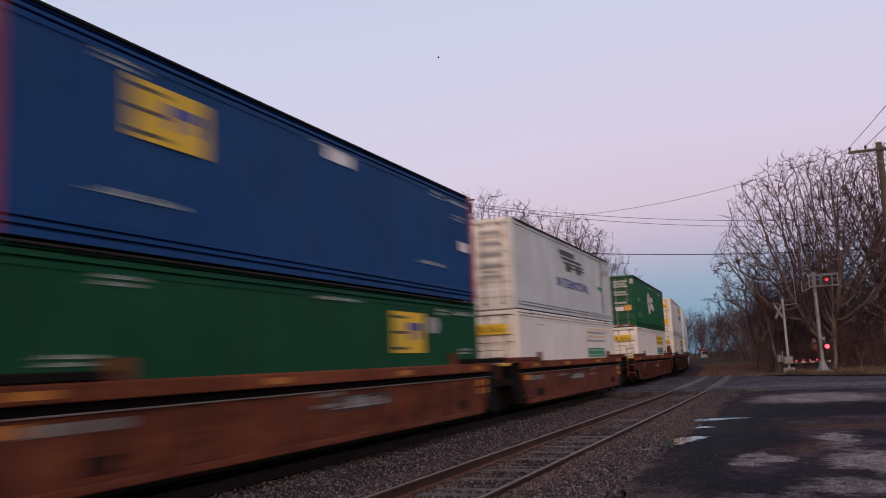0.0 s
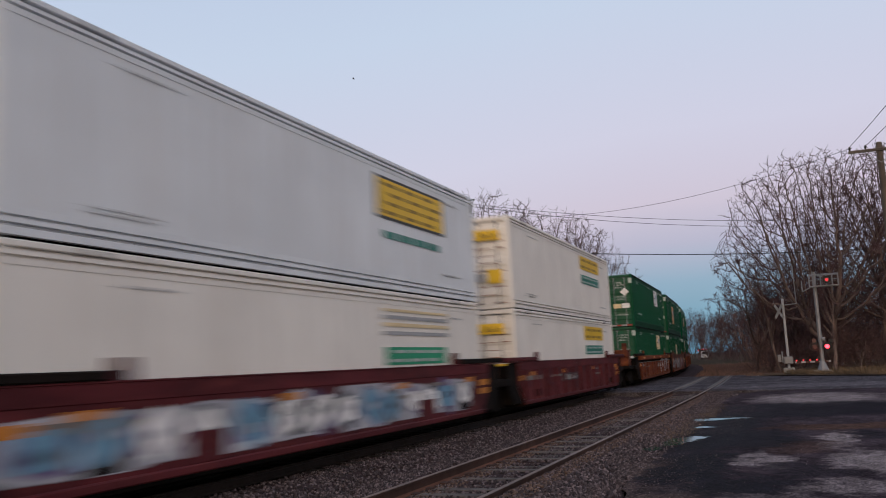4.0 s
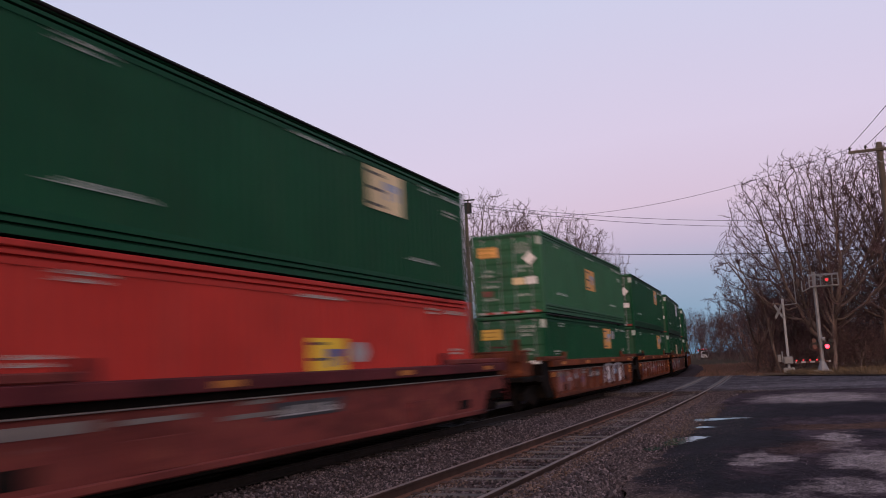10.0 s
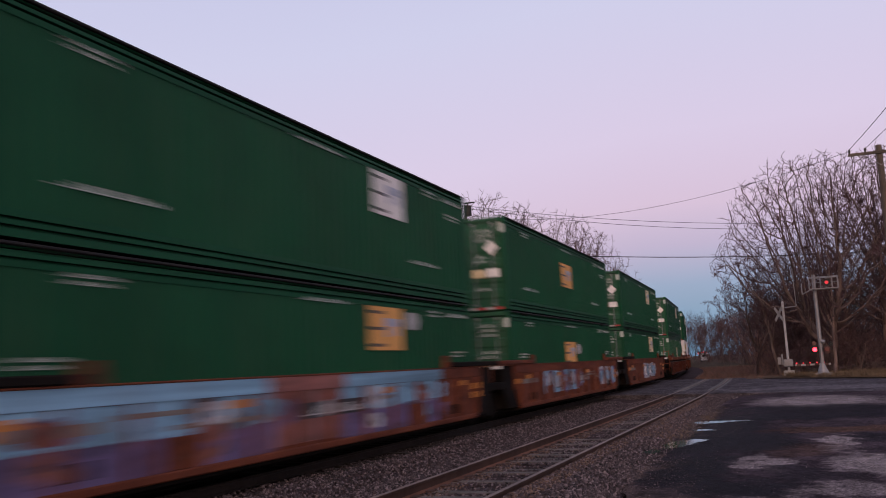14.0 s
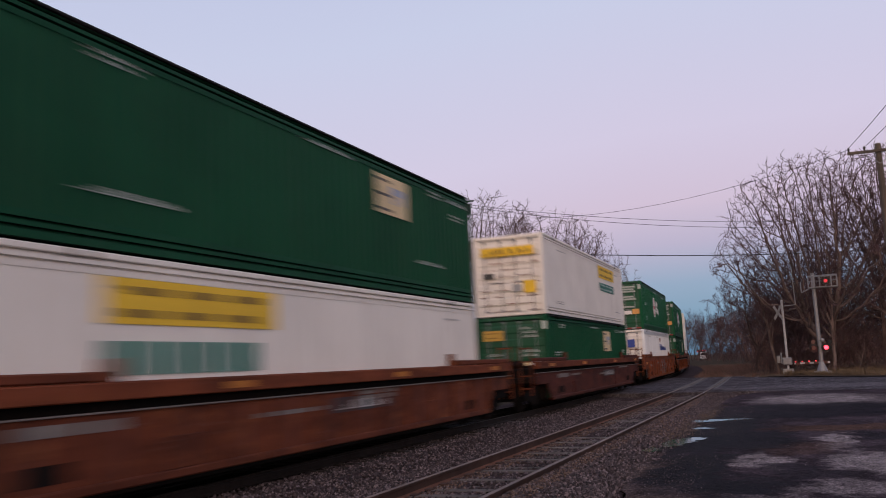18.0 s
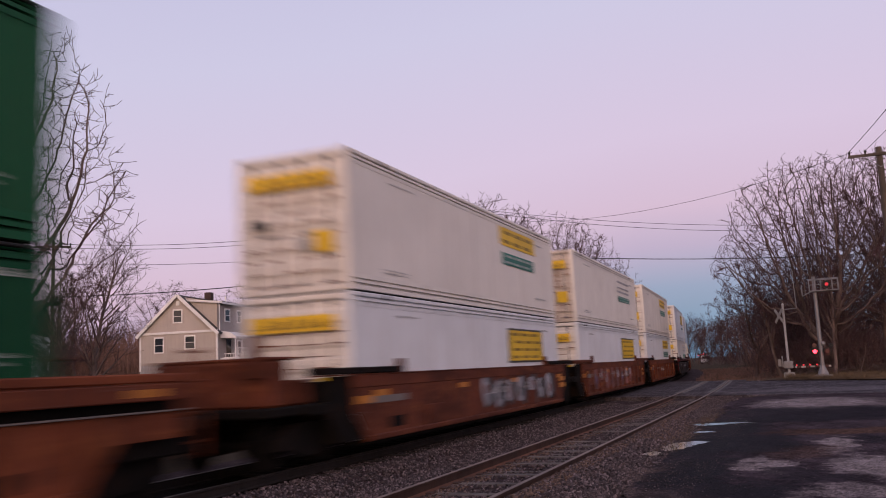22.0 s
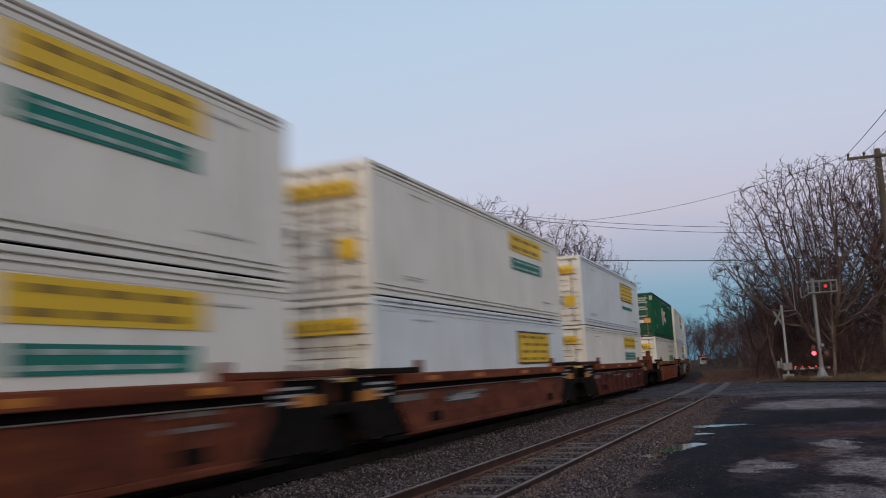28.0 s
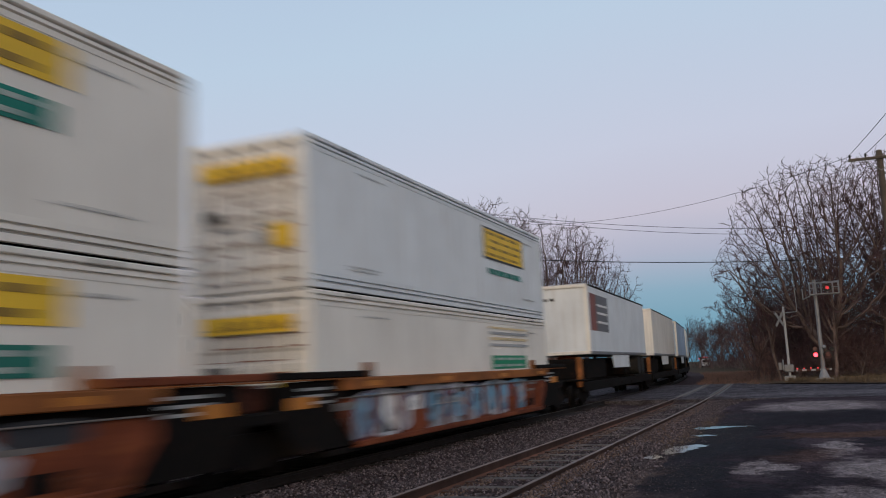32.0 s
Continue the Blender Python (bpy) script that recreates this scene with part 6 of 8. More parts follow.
def spread_tree(seed, height, half, base, count=2900, step=0.36, twig=0.012, reach=0.5, power=2.45, wander=0.24, lean=(0.0, 0.0), stems=1, spray=2, shift=(0.0, 0.0), most=11000, fine=1.0):
    """A round-crowned tree: branches grow towards scattered points of the crown until each is reached. stems: trunks from one foot; shift: the crown's offset."""
    r = np.random.default_rng(seed)
    d = r.normal(size=(count * 2, 3))
    d *= (r.random(count * 2) ** 0.42 / np.linalg.norm(d, axis=1))[:, None]
    zc, zr = (height + base) / 2, (height - base) / 2
    dent = 1 + 0.12 * np.sin(3.1 * np.arctan2(d[:, 1], d[:, 0]) + seed) + 0.08 * np.sin(5.3 * d[:, 2] + 2.0 * seed)
    att = np.c_[d[:, 0] * half * dent + shift[0], d[:, 1] * half * dent + shift[1], zc + d[:, 2] * zr * (0.9 + 0.1 * dent)]
    att = att[att[:, 2] > base + 0.22 * np.hypot(att[:, 0], att[:, 1])][:count]
    pos, par = [], []
    for k in range(stems):
        a = 2 * math.pi * (k + 0.3) / stems + seed
        out = np.array([math.cos(a), math.sin(a)]) * (0.0 if stems == 1 else 0.24)
        p, last = np.array([0.0, 0.0, -0.2]), -1
        if k:
            p, last = pos[1], 1
        reach_z = base * (1.0 if k == 0 else r.uniform(0.8, 1.15))
        while p[2] < reach_z:
            if k == 0 or last != 1 or p is not pos[1]:
                pos.append(p)
                par.append(last)
                last = len(pos) - 1
            p = p + np.array([*(r.normal(0, 0.06, 2) + out + lean), 1.0]) * step
    P = np.array(pos)

    def gaps(a, b_):
        a2, b2 = (a * a).sum(1)[:, None], (b_ * b_).sum(1)[None]
        return np.sqrt(np.maximum(a2 + b2 - 2 * a @ b_.T, 0))

    dist = gaps(att, P)
    near, nd = dist.argmin(1), dist.min(1)
    for _ in range(160):
        if not len(att) or len(pos) > most:
            break
        v = att - np.array(pos)[near]
        v /= np.linalg.norm(v, axis=1)[:, None] + 1e-9
        ids, inv = np.unique(near, return_inverse=True)
        pull = np.zeros((len(ids), 3))
        np.add.at(pull, inv, v)
        pull /= np.linalg.norm(pull, axis=1)[:, None] + 1e-9
        pull += r.normal(0, wander, pull.shape) + (0, 0, 0.06)
        pull *= step / (np.linalg.norm(pull, axis=1)[:, None] + 1e-9)
        first = len(pos)
        N = np.array(pos)[ids] + pull
        pos += list(N)
        par += ids.tolist()
        dist = gaps(att, N)
        low, arg = dist.min(1), dist.argmin(1)
        better = low < nd
        near[better], nd[better] = arg[better] + first, low[better]
        keep = nd > reach
        att, near, nd = att[keep], near[keep], nd[keep]
    n = len(pos)
    area, kids = [0.0] * n, [[] for _ in range(n)]
    for i in range(n - 1, 0, -1):
        if not kids[i]:
            area[i] = twig ** power
        kids[par[i]].append(i)
        area[par[i]] += area[i]
    rad = [a ** (1 / power) for a in area]
    V = [Vector(q) for q in pos]
    big, small = Geo(), Geo()

    def tube_along(g, ids, ns):
        k0 = len(g.v)
        u = None
        for j, i in enumerate(ids):
            t = (V[ids[min(j + 1, len(ids) - 1)]] - V[ids[max(j - 1, 0)]]).normalized()
            u = t.orthogonal().normalized() if u is None else (u - t * u.dot(t)).normalized()
            w = t.cross(u)
            rr = min(rad[i], rad[ids[1]] * 1.15) if j == 0 and ids[0] else rad[i] * (1.0 if j or ids[0] else 1.5)
            for m_ in range(ns):
                a = 2 * math.pi * m_ / ns
                g.v.append(tuple(V[i] + (u * math.cos(a) + w * math.sin(a)) * rr))
        for j in range(len(ids) - 1):
            for m_ in range(ns):
                a, b_ = k0 + j * ns + m_, k0 + j * ns + (m_ + 1) % ns
                g.f.append((a, b_, b_ + ns, a + ns))
                g.mi.append(0)

    heads = [[0]]
    while heads:
        ids = heads.pop()
        while kids[ids[-1]]:
            ks = sorted(kids[ids[-1]], key=lambda k: -rad[k])
            heads += [[ids[-1], k] for k in ks[1:]]
            ids.append(ks[0])
        if len(ids) > 1:
            thick = rad[ids[1]]
            tube_along(big if thick > 0.045 else small, ids, 8 if thick > 0.12 else 5 if thick > 0.04 else 3)
    # fine twigs at the ends
    q = random.Random(seed)
    for i in range(1, n):
        if rad[i] > 0.03:
            continue
        t = (V[i] - V[par[i]]).normalized()
        for _ in range(spray if not kids[i] else 1):
            dd = (t * 0.7 + Vector((q.gauss(0, 0.6), q.gauss(0, 0.6), q.gauss(0.15, 0.5)))).normalized()
            ln = q.uniform(0.2, 0.62)
            mid = V[i] + dd * ln * 0.5
            dd = (dd + Vector((q.gauss(0, 0.4), q.gauss(0, 0.4), q.gauss(0.12, 0.3)))).normalized()
            k0 = len(small.v)
            u = dd.orthogonal().normalized()
            w = dd.cross(u)
            for c, rr in ((V[i], 0.013 * fine), (mid, 0.011 * fine), (mid + dd * ln * 0.5, 0.008 * fine)):
                for a in (0.0, 2.094, 4.189):
                    small.v.append(tuple(c + (u * math.cos(a) + w * math.sin(a)) * rr))
            for j in (0, 3):
                for m_ in range(3):
                    small.f.append((k0 + j + m_, k0 + j + (m_ + 1) % 3, k0 + j + 3 + (m_ + 1) % 3, k0 + j + 3 + m_))
                    small.mi.append(0)
    return big.mesh("trunk", BARK, smooth=True), small.mesh("crown", TWIG, smooth=True)


TREE_SHAPES = {
    "broad": [spread_tree(q, 16.0, hw_, 2.6, 5200, 0.34, 0.015, power=2.3, wander=0.15, stems=st, reach=0.42, fine=1.4) for q, hw_, st in ((11, 7.4, 4), (12, 6.8, 3), (13, 7.0, 4))],
    "open": [spread_tree(q, 14.0, 5.6, 2.6, 1700, 0.34, 0.014, 0.50, 2.2, 0.13, most=8000, fine=1.2) for q in (15, 16)],
    "bank": [spread_tree(17, 14.5, 4.0, 3.2, 1900, 0.34, 0.012, 0.46, 1.95, 0.13, lean=(0.10, -0.12), spray=3, shift=(0.3, -0.6), most=9000)],
    "pin": [grow(q, 9.0, 0.40, (34, 6, 4, 0), 0.10, 0.14, 0.01, 0.07, 0.18, levels=3, twig=0.014) for q in (25, 26)],
    "tall": [grow(q, 13.0, 0.38, (16, 7, 5, 4), 0.28, 0.19, 0.02, 0.13, 0.45, twig=0.014) for q in (21, 22)],
    "slim": [grow(q, 9.0, 0.45, (14, 6, 4, 3), 0.12, 0.12, 0.04, 0.16, 0.4, twig=0.014) for q in (31, 32, 33)],
    "brush": [grow(q, 3.0, 0.85, (13, 6, 4, 0), 0.02, 0.04, 0.1, 0.3, 0.35, levels=3, twig=0.013) for q in (41, 42)],
}
for shape in TREE_SHAPES.values():
    for trunk_me, crown_me in shape:
        trunk_me["tall"] = max(v.co.z for me_ in (trunk_me, crown_me) for v in me_.vertices)


def tree(shape, k, x, y, height, turn, label, group, category="tree", dz=0.0, wide=1.0):
    """A tree of the given height at (x, y)."""
    me = TREE_SHAPES[shape][k % len(TREE_SHAPES[shape])]
    size = height / me[0]["tall"]
    t = thing("tree" if shape != "brush" else "bush", label, category, group)
    t.matrix_world = pose(x, y, ground_z(x, y) - 0.05 + dz, 0, 0, turn) @ Matrix.Diagonal((size * wide, size * wide, size, 1))
    part("trunk", me[0], t)
    part("crown", me[1], t)
    return t


rt = random.Random(77)
BIG = "large bare tree with a broad spreading crown of fine twigs"
WOOD = "bare winter tree at the edge of the wood"
# the big trees behind the signals
for k, (x, y, high, turn) in enumerate(((2.1, 66.8, 16.2, 20), (7.4, 69.5, 16.8, 140), (12.5, 71, 16.5, 250), (0.4, 75, 10.0, 200))):
    tree("broad", k, x, y, high, turn, BIG, "large trees beyond the road", wide=0.89)
for k, (x, y, high) in enumerate(((2.2, 64.6, 10.5), (5.8, 69.5, 12.5), (-1.2, 67, 9.5))):
    tree("tall", k, x, y, high, 60 * k, "slender bare tree with upright limbs", "large trees beyond the road")
for k in range(9):
    tree("slim", k, -3.5 + 2.1 * k + rt.uniform(-0.7, 0.7), 70 + rt.uniform(0, 7), rt.uniform(7.0, 9.5), rt.uniform(0, 360), WOOD, "trees of the wood", wide=1.2)
# the wood along the bend
for k in range(76):
    s = 70 + 2.75 * k + rt.uniform(-1.5, 1.5)
    off = 11.5 + rt.uniform(0, 3) + (rt.uniform(0, 12) if k % 3 else 0)
    x, y, _ = on_track(s, off)
    tree("tall" if k % 9 == 1 else "slim", k, x, y, rt.uniform(0.82, 1.12) * (9.8 if s < 130 else 12.0), rt.uniform(0, 360), WOOD, "trees of the wood")
for k in range(64):
    s = 66 + 2.3 * k + rt.uniform(-1, 1)
    x, y, _ = on_track(s, 9.8 + rt.uniform(0, 5))
    tree("brush", k, x, y, rt.uniform(2.2, 4.6), rt.uniform(0, 360), "tangled leafless brush under the trees", "brush along the wood", category="bush")
for k in range(26):
    x, y = -2.8 + 0.62 * k + rt.uniform(-0.4, 0.4), 64.8 + rt.uniform(0, 6)
    tree("brush", k, x, y, rt.uniform(1.6, 3.6), rt.uniform(0, 360), "tangled leafless brush under the trees", "brush along the wood", category="bush")
for k in range(26):
    x, y = -4 + 1.35 * k + rt.uniform(-0.6, 0.6), 84 + rt.uniform(0, 22) + 0.2 * k
    tree("slim", k, x, y, rt.uniform(5.0, 7.2), rt.uniform(0, 360), "bare winter tree inside the wood", "trees of the wood")
for k in range(20):
    x, y = -1 + 1.2 * k, 73 + rt.uniform(0, 7)
    tree("brush", k, x, y, rt.uniform(3.2, 5.0), rt.uniform(0, 360), "tangled leafless brush under the trees", "brush along the wood", category="bush", wide=1.3)
for k in range(30):
    x, y = -112 + 2.9 * k + rt.uniform(-0.8, 0.8), 88 + rt.uniform(0, 26) + 0.25 * k
    tree("slim", k, x, y, rt.uniform(6.5, 9.5), rt.uniform(0, 360), "bare tree in the far row behind the houses", "far row of trees")
# beyond the train
for k, (x, y, high) in enumerate(((-30.0, 85, 20.2), (-26.5, 88, 18.4), (-23, 86, 17.6), (-20.4, 89, 15.0), (-18.4, 91, 12.4), (-28, 93, 18.5), (-22.5, 95, 18), (-34, 84, 17.0), (-33, 92, 19.0))):
    tree("open" if k not in (1, 5) else "tall", k, x, y, high - ground_z(x, y) + 0.2, 47 * k, "bare tree beyond the railway line", "trees beyond the train", wide=0.9 if k < 4 else 0.7)
for k, (x, y, high) in enumerate(((-73.5, 88, 12.5), (-63.0, 99, 14.5), (-70.5, 102, 13.0), (-57.5, 104, 13.0), (-81, 76, 12), (-90, 74, 12))):
    tree("open" if k < 4 else "broad", k, x, y, high, 71 * k, "bare tree behind the houses", "trees behind the houses", wide=1.15)
tree("open", 1, -47.5, 94, 20.5, 150, "tall bare tree with heavy limbs behind the garage", "trees behind the houses", wide=1.05)
tree("bank", 0, -24.4, 21.4, 14.0, 0, "big bare tree with a forked leaning trunk on the bank", "trees near the left bank", dz=0.1)
tree("open", 1, -32.5, 24.0, 12.5, 10, "big bare tree with heavy low limbs", "trees near the left bank")
tree("pin", 0, -33.0, 34.0, 8.9, 10, "slender bare tree with a straight stem and many fine side branches", "trees near the left bank", wide=1.15)
tree("pin", 1, -36.8, 35.6, 7.8, 200, "slender bare tree with a straight stem and many fine side branches", "trees near the left bank", wide=1.1)
for k, (x, y, high) in enumerate(((-41.5, 39.0, 8.0), (-45, 44.5, 8.0), (-43.0, 37.5, 7.0), (-49, 46, 8.5))):
    tree("slim", k + 1, x, y, high, 80 * k, "bare tree in the yard beyond the bank", "trees near the left bank", wide=1.2)
for k, (x, y) in enumerate(((-26.5, 24), (-30, 27.0), (-33, 31), (-34.2, 32), (-35.3, 33.6), (-36.2, 33), (-36.5, 35), (-35, 35.5))):
    tree("brush", k, x, y, 2.7, 50 * k, "dark leafless shrub on the bank", "shrubs on the bank", category="bush")

# ---- crossing signals ----
SX, SY = -0.64, 62.6
cb = thing("crossbuck_signal", "white crossbuck mast with a gate mechanism beside the road", "crossing signal", at=pose(SX, SY, ground_z(SX, SY) + 0.09))
part("foundation", Geo().cbox(-0.35, 0.35, -0.35, 0.35, -0.3, 0.35, 0.04).mesh("foundation", CONCRETE), cb)
part("mast", Geo().tube((0, 0, 0.3), (0, 0, 4.9), 0.085, 0.075, 14).tube((0, 0, 4.9), (0, 0, 5.0), 0.10, 0.03, 14).mesh("mast", MASTWHITE, smooth=False), cb)
for a in (48, -48):
    part("crossbuck_blade", shared("crossbuck_blade", lambda: Geo().cbox(-0.6, 0.6, -0.012, 0.012, -0.10, 0.10, 0.005), CONCRETE), cb, "white reflective board", pose(-0.30, -0.13 + 0.004 * a / 48, 4.15, 0, a, -52))
part("mechanism_box", Geo().cbox(-0.30, 0.30, -0.22, 0.22, 0.60, 1.10, 0.05).cbox(-0.40, -0.30, -0.1, 0.1, 0.7, 1.45, 0.03).mesh("mechanism_box", GALV), cb)
part("counterweight", Geo().cbox(-0.66, -0.42, -0.05, 0.05, 0.75, 1.25, 0.03).mesh("counterweight", GALV), cb)
arm = part("gate_arm", Geo().cbox(0.4, 2.6, -0.03, 0.03, 0.62, 0.74, 0.01).mesh("gate_arm", MASTWHITE), cb)
for k in range(4):
    part("stripe", shared("gate_stripe", lambda: Geo().box(0, 0.28, -0.034, 0.034, 0.618, 0.742), RED_OFF), arm, "red reflective stripe", (0.5 + 0.56 * k, 0, 0))
for k in range(5):
    part("arm_light", shared("arm_light", lambda: Geo().tube((0, -0.05, 0), (0, 0.02, 0), 0.05, 0.05, 10), RED_DIM), arm, "small red light", (0.5 + 0.42 * k, 0, 0.80))
part("bracket", Geo().tube((0, 0, 4.55), (0.85, 0, 4.6), 0.03, 0.03, 8).tube((0.85, 0, 4.6), (0.8, 0, 7.2), 0.03, 0.02, 8).mesh("bracket", GALV), cb)

MX, MY = 1.38, 59.8
sg = thing("signal_mast", "tall galvanised signal mast with a short cantilever and flashing red lights", "crossing signal", at=pose(MX, MY, ground_z(MX, MY) + 0.09))
part("foundation", Geo().cbox(-0.55, 0.55, -0.5, 0.5, -0.3, 0.18, 0.05).mesh("foundation", CONCRETE), sg)
part("mast_base", Geo().tube((0, 0, 0.18), (0, 0, 0.75), 0.36, 0.13, 12).mesh("mast_base", GALV), sg)
part("mast", Geo().tube((0, 0, 0.7), (0, 0, 6.4), 0.13, 0.11, 16).mesh("mast", GALV, smooth=False), sg)
cage = part("cantilever_walkway", Geo().cbox(-0.3, 1.4, -0.4, 0.4, 5.43, 5.50, 0.01).tube((-0.3, -0.4, 6.2), (1.4, -0.4, 6.2), 0.03, 0.03, 8).tube((-0.3, 0.4, 6.2), (1.4, 0.4, 6.2), 0.03, 0.03, 8).tube((-0.3, -0.4, 5.85), (1.4, -0.4, 5.85), 0.02, 0.02, 8).mesh("cantilever_walkway", GALV), sg)
for k in range(6):
    for y in (-0.4, 0.4):
        part("railing_post", shared("railing_post", lambda: Geo().tube((0, 0, 5.46), (0, 0, 6.22), 0.028, 0.028, 6), GALV), cage, "", (-0.3 + 0.34 * k, y, 0))
part("side_bracket", Geo().tube((-0.1, 0, 5.5), (-0.75, 0, 5.2), 0.035, 0.035, 8).tube((-0.75, 0, 5.2), (-0.75, 0, 5.9), 0.035, 0.035, 8).mesh("side_bracket", GALV), sg)
oh = part("overhead_light", Geo().tube((0.72, -0.45, 5.82), (0.72, -0.6, 5.82), 0.24, 0.24, 16).mesh("overhead_light", BLACKMET), sg)
part("lens", Geo().tube((0.72, -0.605, 5.82), (0.72, -0.615, 5.82), 0.11, 0.11, 14).mesh("lens", RED_FAINT), oh, "dim red lens")
part("crossarm", Geo().tube((-0.62, 0, 1.65), (0.62, 0, 1.65), 0.05, 0.05, 10).mesh("crossarm", BLACKMET), sg)
LAMPS = []
for x in (-0.36, 0.36):
    tgt = part("background_disc", shared("background_disc", lambda: Geo().tube((0, 0, 0), (0, -0.015, 0), 0.27, 0.27, 24).tube((0, -0.01, 0.0), (0, 0.14, 0), 0.17, 0.10, 16), BLACKMET), sg, "black round backing", (x, -0.14, 1.65))
    part("hood", shared("hood", lambda: Geo().add([(0.165 * math.sin(a), y, 0.165 * math.cos(a)) for y in (-0.02, -0.26) for a in np.linspace(-2.0, 2.0, 13)], [(k, k + 1, 14 + k, 13 + k) for k in range(12)]), BLACKMET), tgt)
    lens = part("flasher", shared("flasher", lambda: Geo().tube((0, -0.012, 0), (0, -0.002, 0), 0.13, 0.13, 20, mi=0).tube((0, 0.002, 0), (0, 0.012, 0), 0.13, 0.13, 20, mi=1), RED_LIT, RED_OFF), sg, "round red lens that flashes", (x, -0.34, 1.65))
    LAMPS.append((lens, x))
for x in (-0.30, 0.62):
    part("rear_lamp", shared("rear_lamp", lambda: Geo().tube((0, 0, 0), (0, 0.3, 0), 0.12, 0.14, 14), BLACKMET), sg, "", (x, 0.12, 1.98))
part("upper_lens", Geo().tube((-0.36, -0.10, 2.04), (-0.36, -0.13, 2.04), 0.13, 0.13, 14).mesh("upper_lens", RED_OFF), sg, "dark red lens")
part("bell", Geo().tube((0, 0, 0), (0, -0.1, 0), 0.14, 0.06, 14).mesh("bell", GALV), sg, "", (0.16, -0.12, 2.12))

# litter and a small sign at the road edge
for k, (x, y) in enumerate(((-2.75, 60.6), (-2.6, 60.9))):
    part("lump", Geo().cbox(-0.12, 0.12, -0.1, 0.1, 0, 0.18, 0.05).mesh("lump", DECAL_WHITE), thing("litter", "crumpled white litter on the verge", "litter", "litter on the verge", at=pose(x, y, ground_z(x, y) + 0.09, 0, 0, 40 * k)))


# ---- utility poles and wires ----
def pole(label, x, y, top, arms, turn, r0=0.15, base=None):
    p = thing("utility_pole", label, "utility pole", "utility poles", at=pose(x, y, 0, 0, 0, turn))
    z0 = (ground_z(x, y) if base is None else base) - 0.4
    part("shaft", Geo().tube((0, 0, z0), (0, 0, top), r0, r0 * 0.72, 12).mesh("shaft", POLEWOOD), p)
    for z, w in arms:
        a = part("crossarm", Geo().cbox(-w, w, -0.2, -0.10, z - 0.06, z + 0.06, 0.01).mesh("crossarm", POLEWOOD), p)
        for k in (-0.95, -0.45, 0.45, 0.95):
            part("insulator", shared("insulator", lambda: Geo().tube((0, 0, 0), (0, 0, 0.10), 0.03, 0.05, 8).tube((0, 0, 0.10), (0, 0, 0.18), 0.06, 0.03, 8), BLACKMET), a, "", (k * w, -0.15, z + 0.06))
        part("brace", Geo().tube((-0.5 * w, -0.13, z - 0.05), (0, -0.12, z - 0.55), 0.015, 0.015, 6).tube((0.5 * w, -0.13, z - 0.05), (0, -0.12, z - 0.55), 0.015, 0.015, 6).mesh("brace", GALV), p)
    return p


pole("weathered wooden utility pole with one crossarm", 3.98, 39.8, 10.05, ((9.72, 1.22),), 4, 0.17)
pole("wooden utility pole with a transformer beyond the tracks", -20.15, 54.5, 12.6, (), 0, 0.14)
tr_ = thing("transformer", "dark pole-mounted transformer can", "transformer", at=pose(-19.9, 54.3, 12.15))
part("can", Geo().tube((0, 0, -0.35), (0, 0, 0.35), 0.24, 0.24, 14).tube((0, 0, 0.35), (0, 0, 0.55), 0.06, 0.04, 8).mesh("can", BLACKMET), tr_)
part("cutout", Geo().cbox(-0.3, 0.5, -0.05, 0.05, 0.5, 0.6, 0.02).mesh("cutout", BLACKMET), tr_)
pole("wooden utility pole with a crossarm near the houses", -40.7, 38.5, 10.35, ((10.0, 1.0),), 40, 0.12)
pole("wooden utility pole among the trees beyond the road", 17.5, 75.5, 12.0, ((11.5, 1.1),), -10, 0.14)


def wire(label, pts, r=0.014):
    """A cord sagging from point to point."""
    out = []
    for a, b_, sag in pts:
        a, b_ = Vector(a), Vector(b_)
        for k in range(1 if out else 0, 17):
            t = k / 16
            p = a.lerp(b_, t)
            p.z -= 4 * sag * t * (1 - t)
            out.append(p)
    return tagged(new("overhead_wire", Geo().sweep(out, r).mesh("overhead_wire", BLACKMET)), label, "wire", "overhead wires")


L0, R0, P1, F1 = (-20.15, 54.4, 12.55), (17.5, 75.3, 11.7), (3.98, 39.7, 9.9), (-40.7, 38.5, 10.2)
wire("thin overhead power wire sagging between poles", [(F1, L0, 0.9), (L0, (16.5, 75.3, 11.75), 1.35)], 0.016)
wire("thin overhead power wire sagging between poles", [((-41.5, 39.1, 10.15), (-20.3, 54.4, 12.4), 1.0), ((-20.1, 54.4, 12.4), (18.4, 75.3, 11.7), 1.75)], 0.016)
wire("overhead wire to the near pole", [((-20.15, 54.4, 11.9), (2.95, 39.75, 9.95), 1.3)], 0.010)
wire("thick black overhead cable", [((-40.7, 38.5, 7.0), (-20.15, 54.4, 9.4), 0.6), ((-20.15, 54.4, 9.4), (17.5, 75.3, 9.2), 0.9)], 0.03)
wire("overhead wire from the far pole", [((-40.7, 38.5, 9.0), (-20.15, 54.4, 10.6), 0.7)], 0.014)
wire("overhead wire running over the lot", [((2.86, 39.75, 10.0), (4.3, 10.0, 7.9), 0.2)], 0.012)
wire("overhead wire running over the lot", [((3.52, 39.75, 10.0), (5.4, 10.0, 8.3), 0.2)], 0.012)


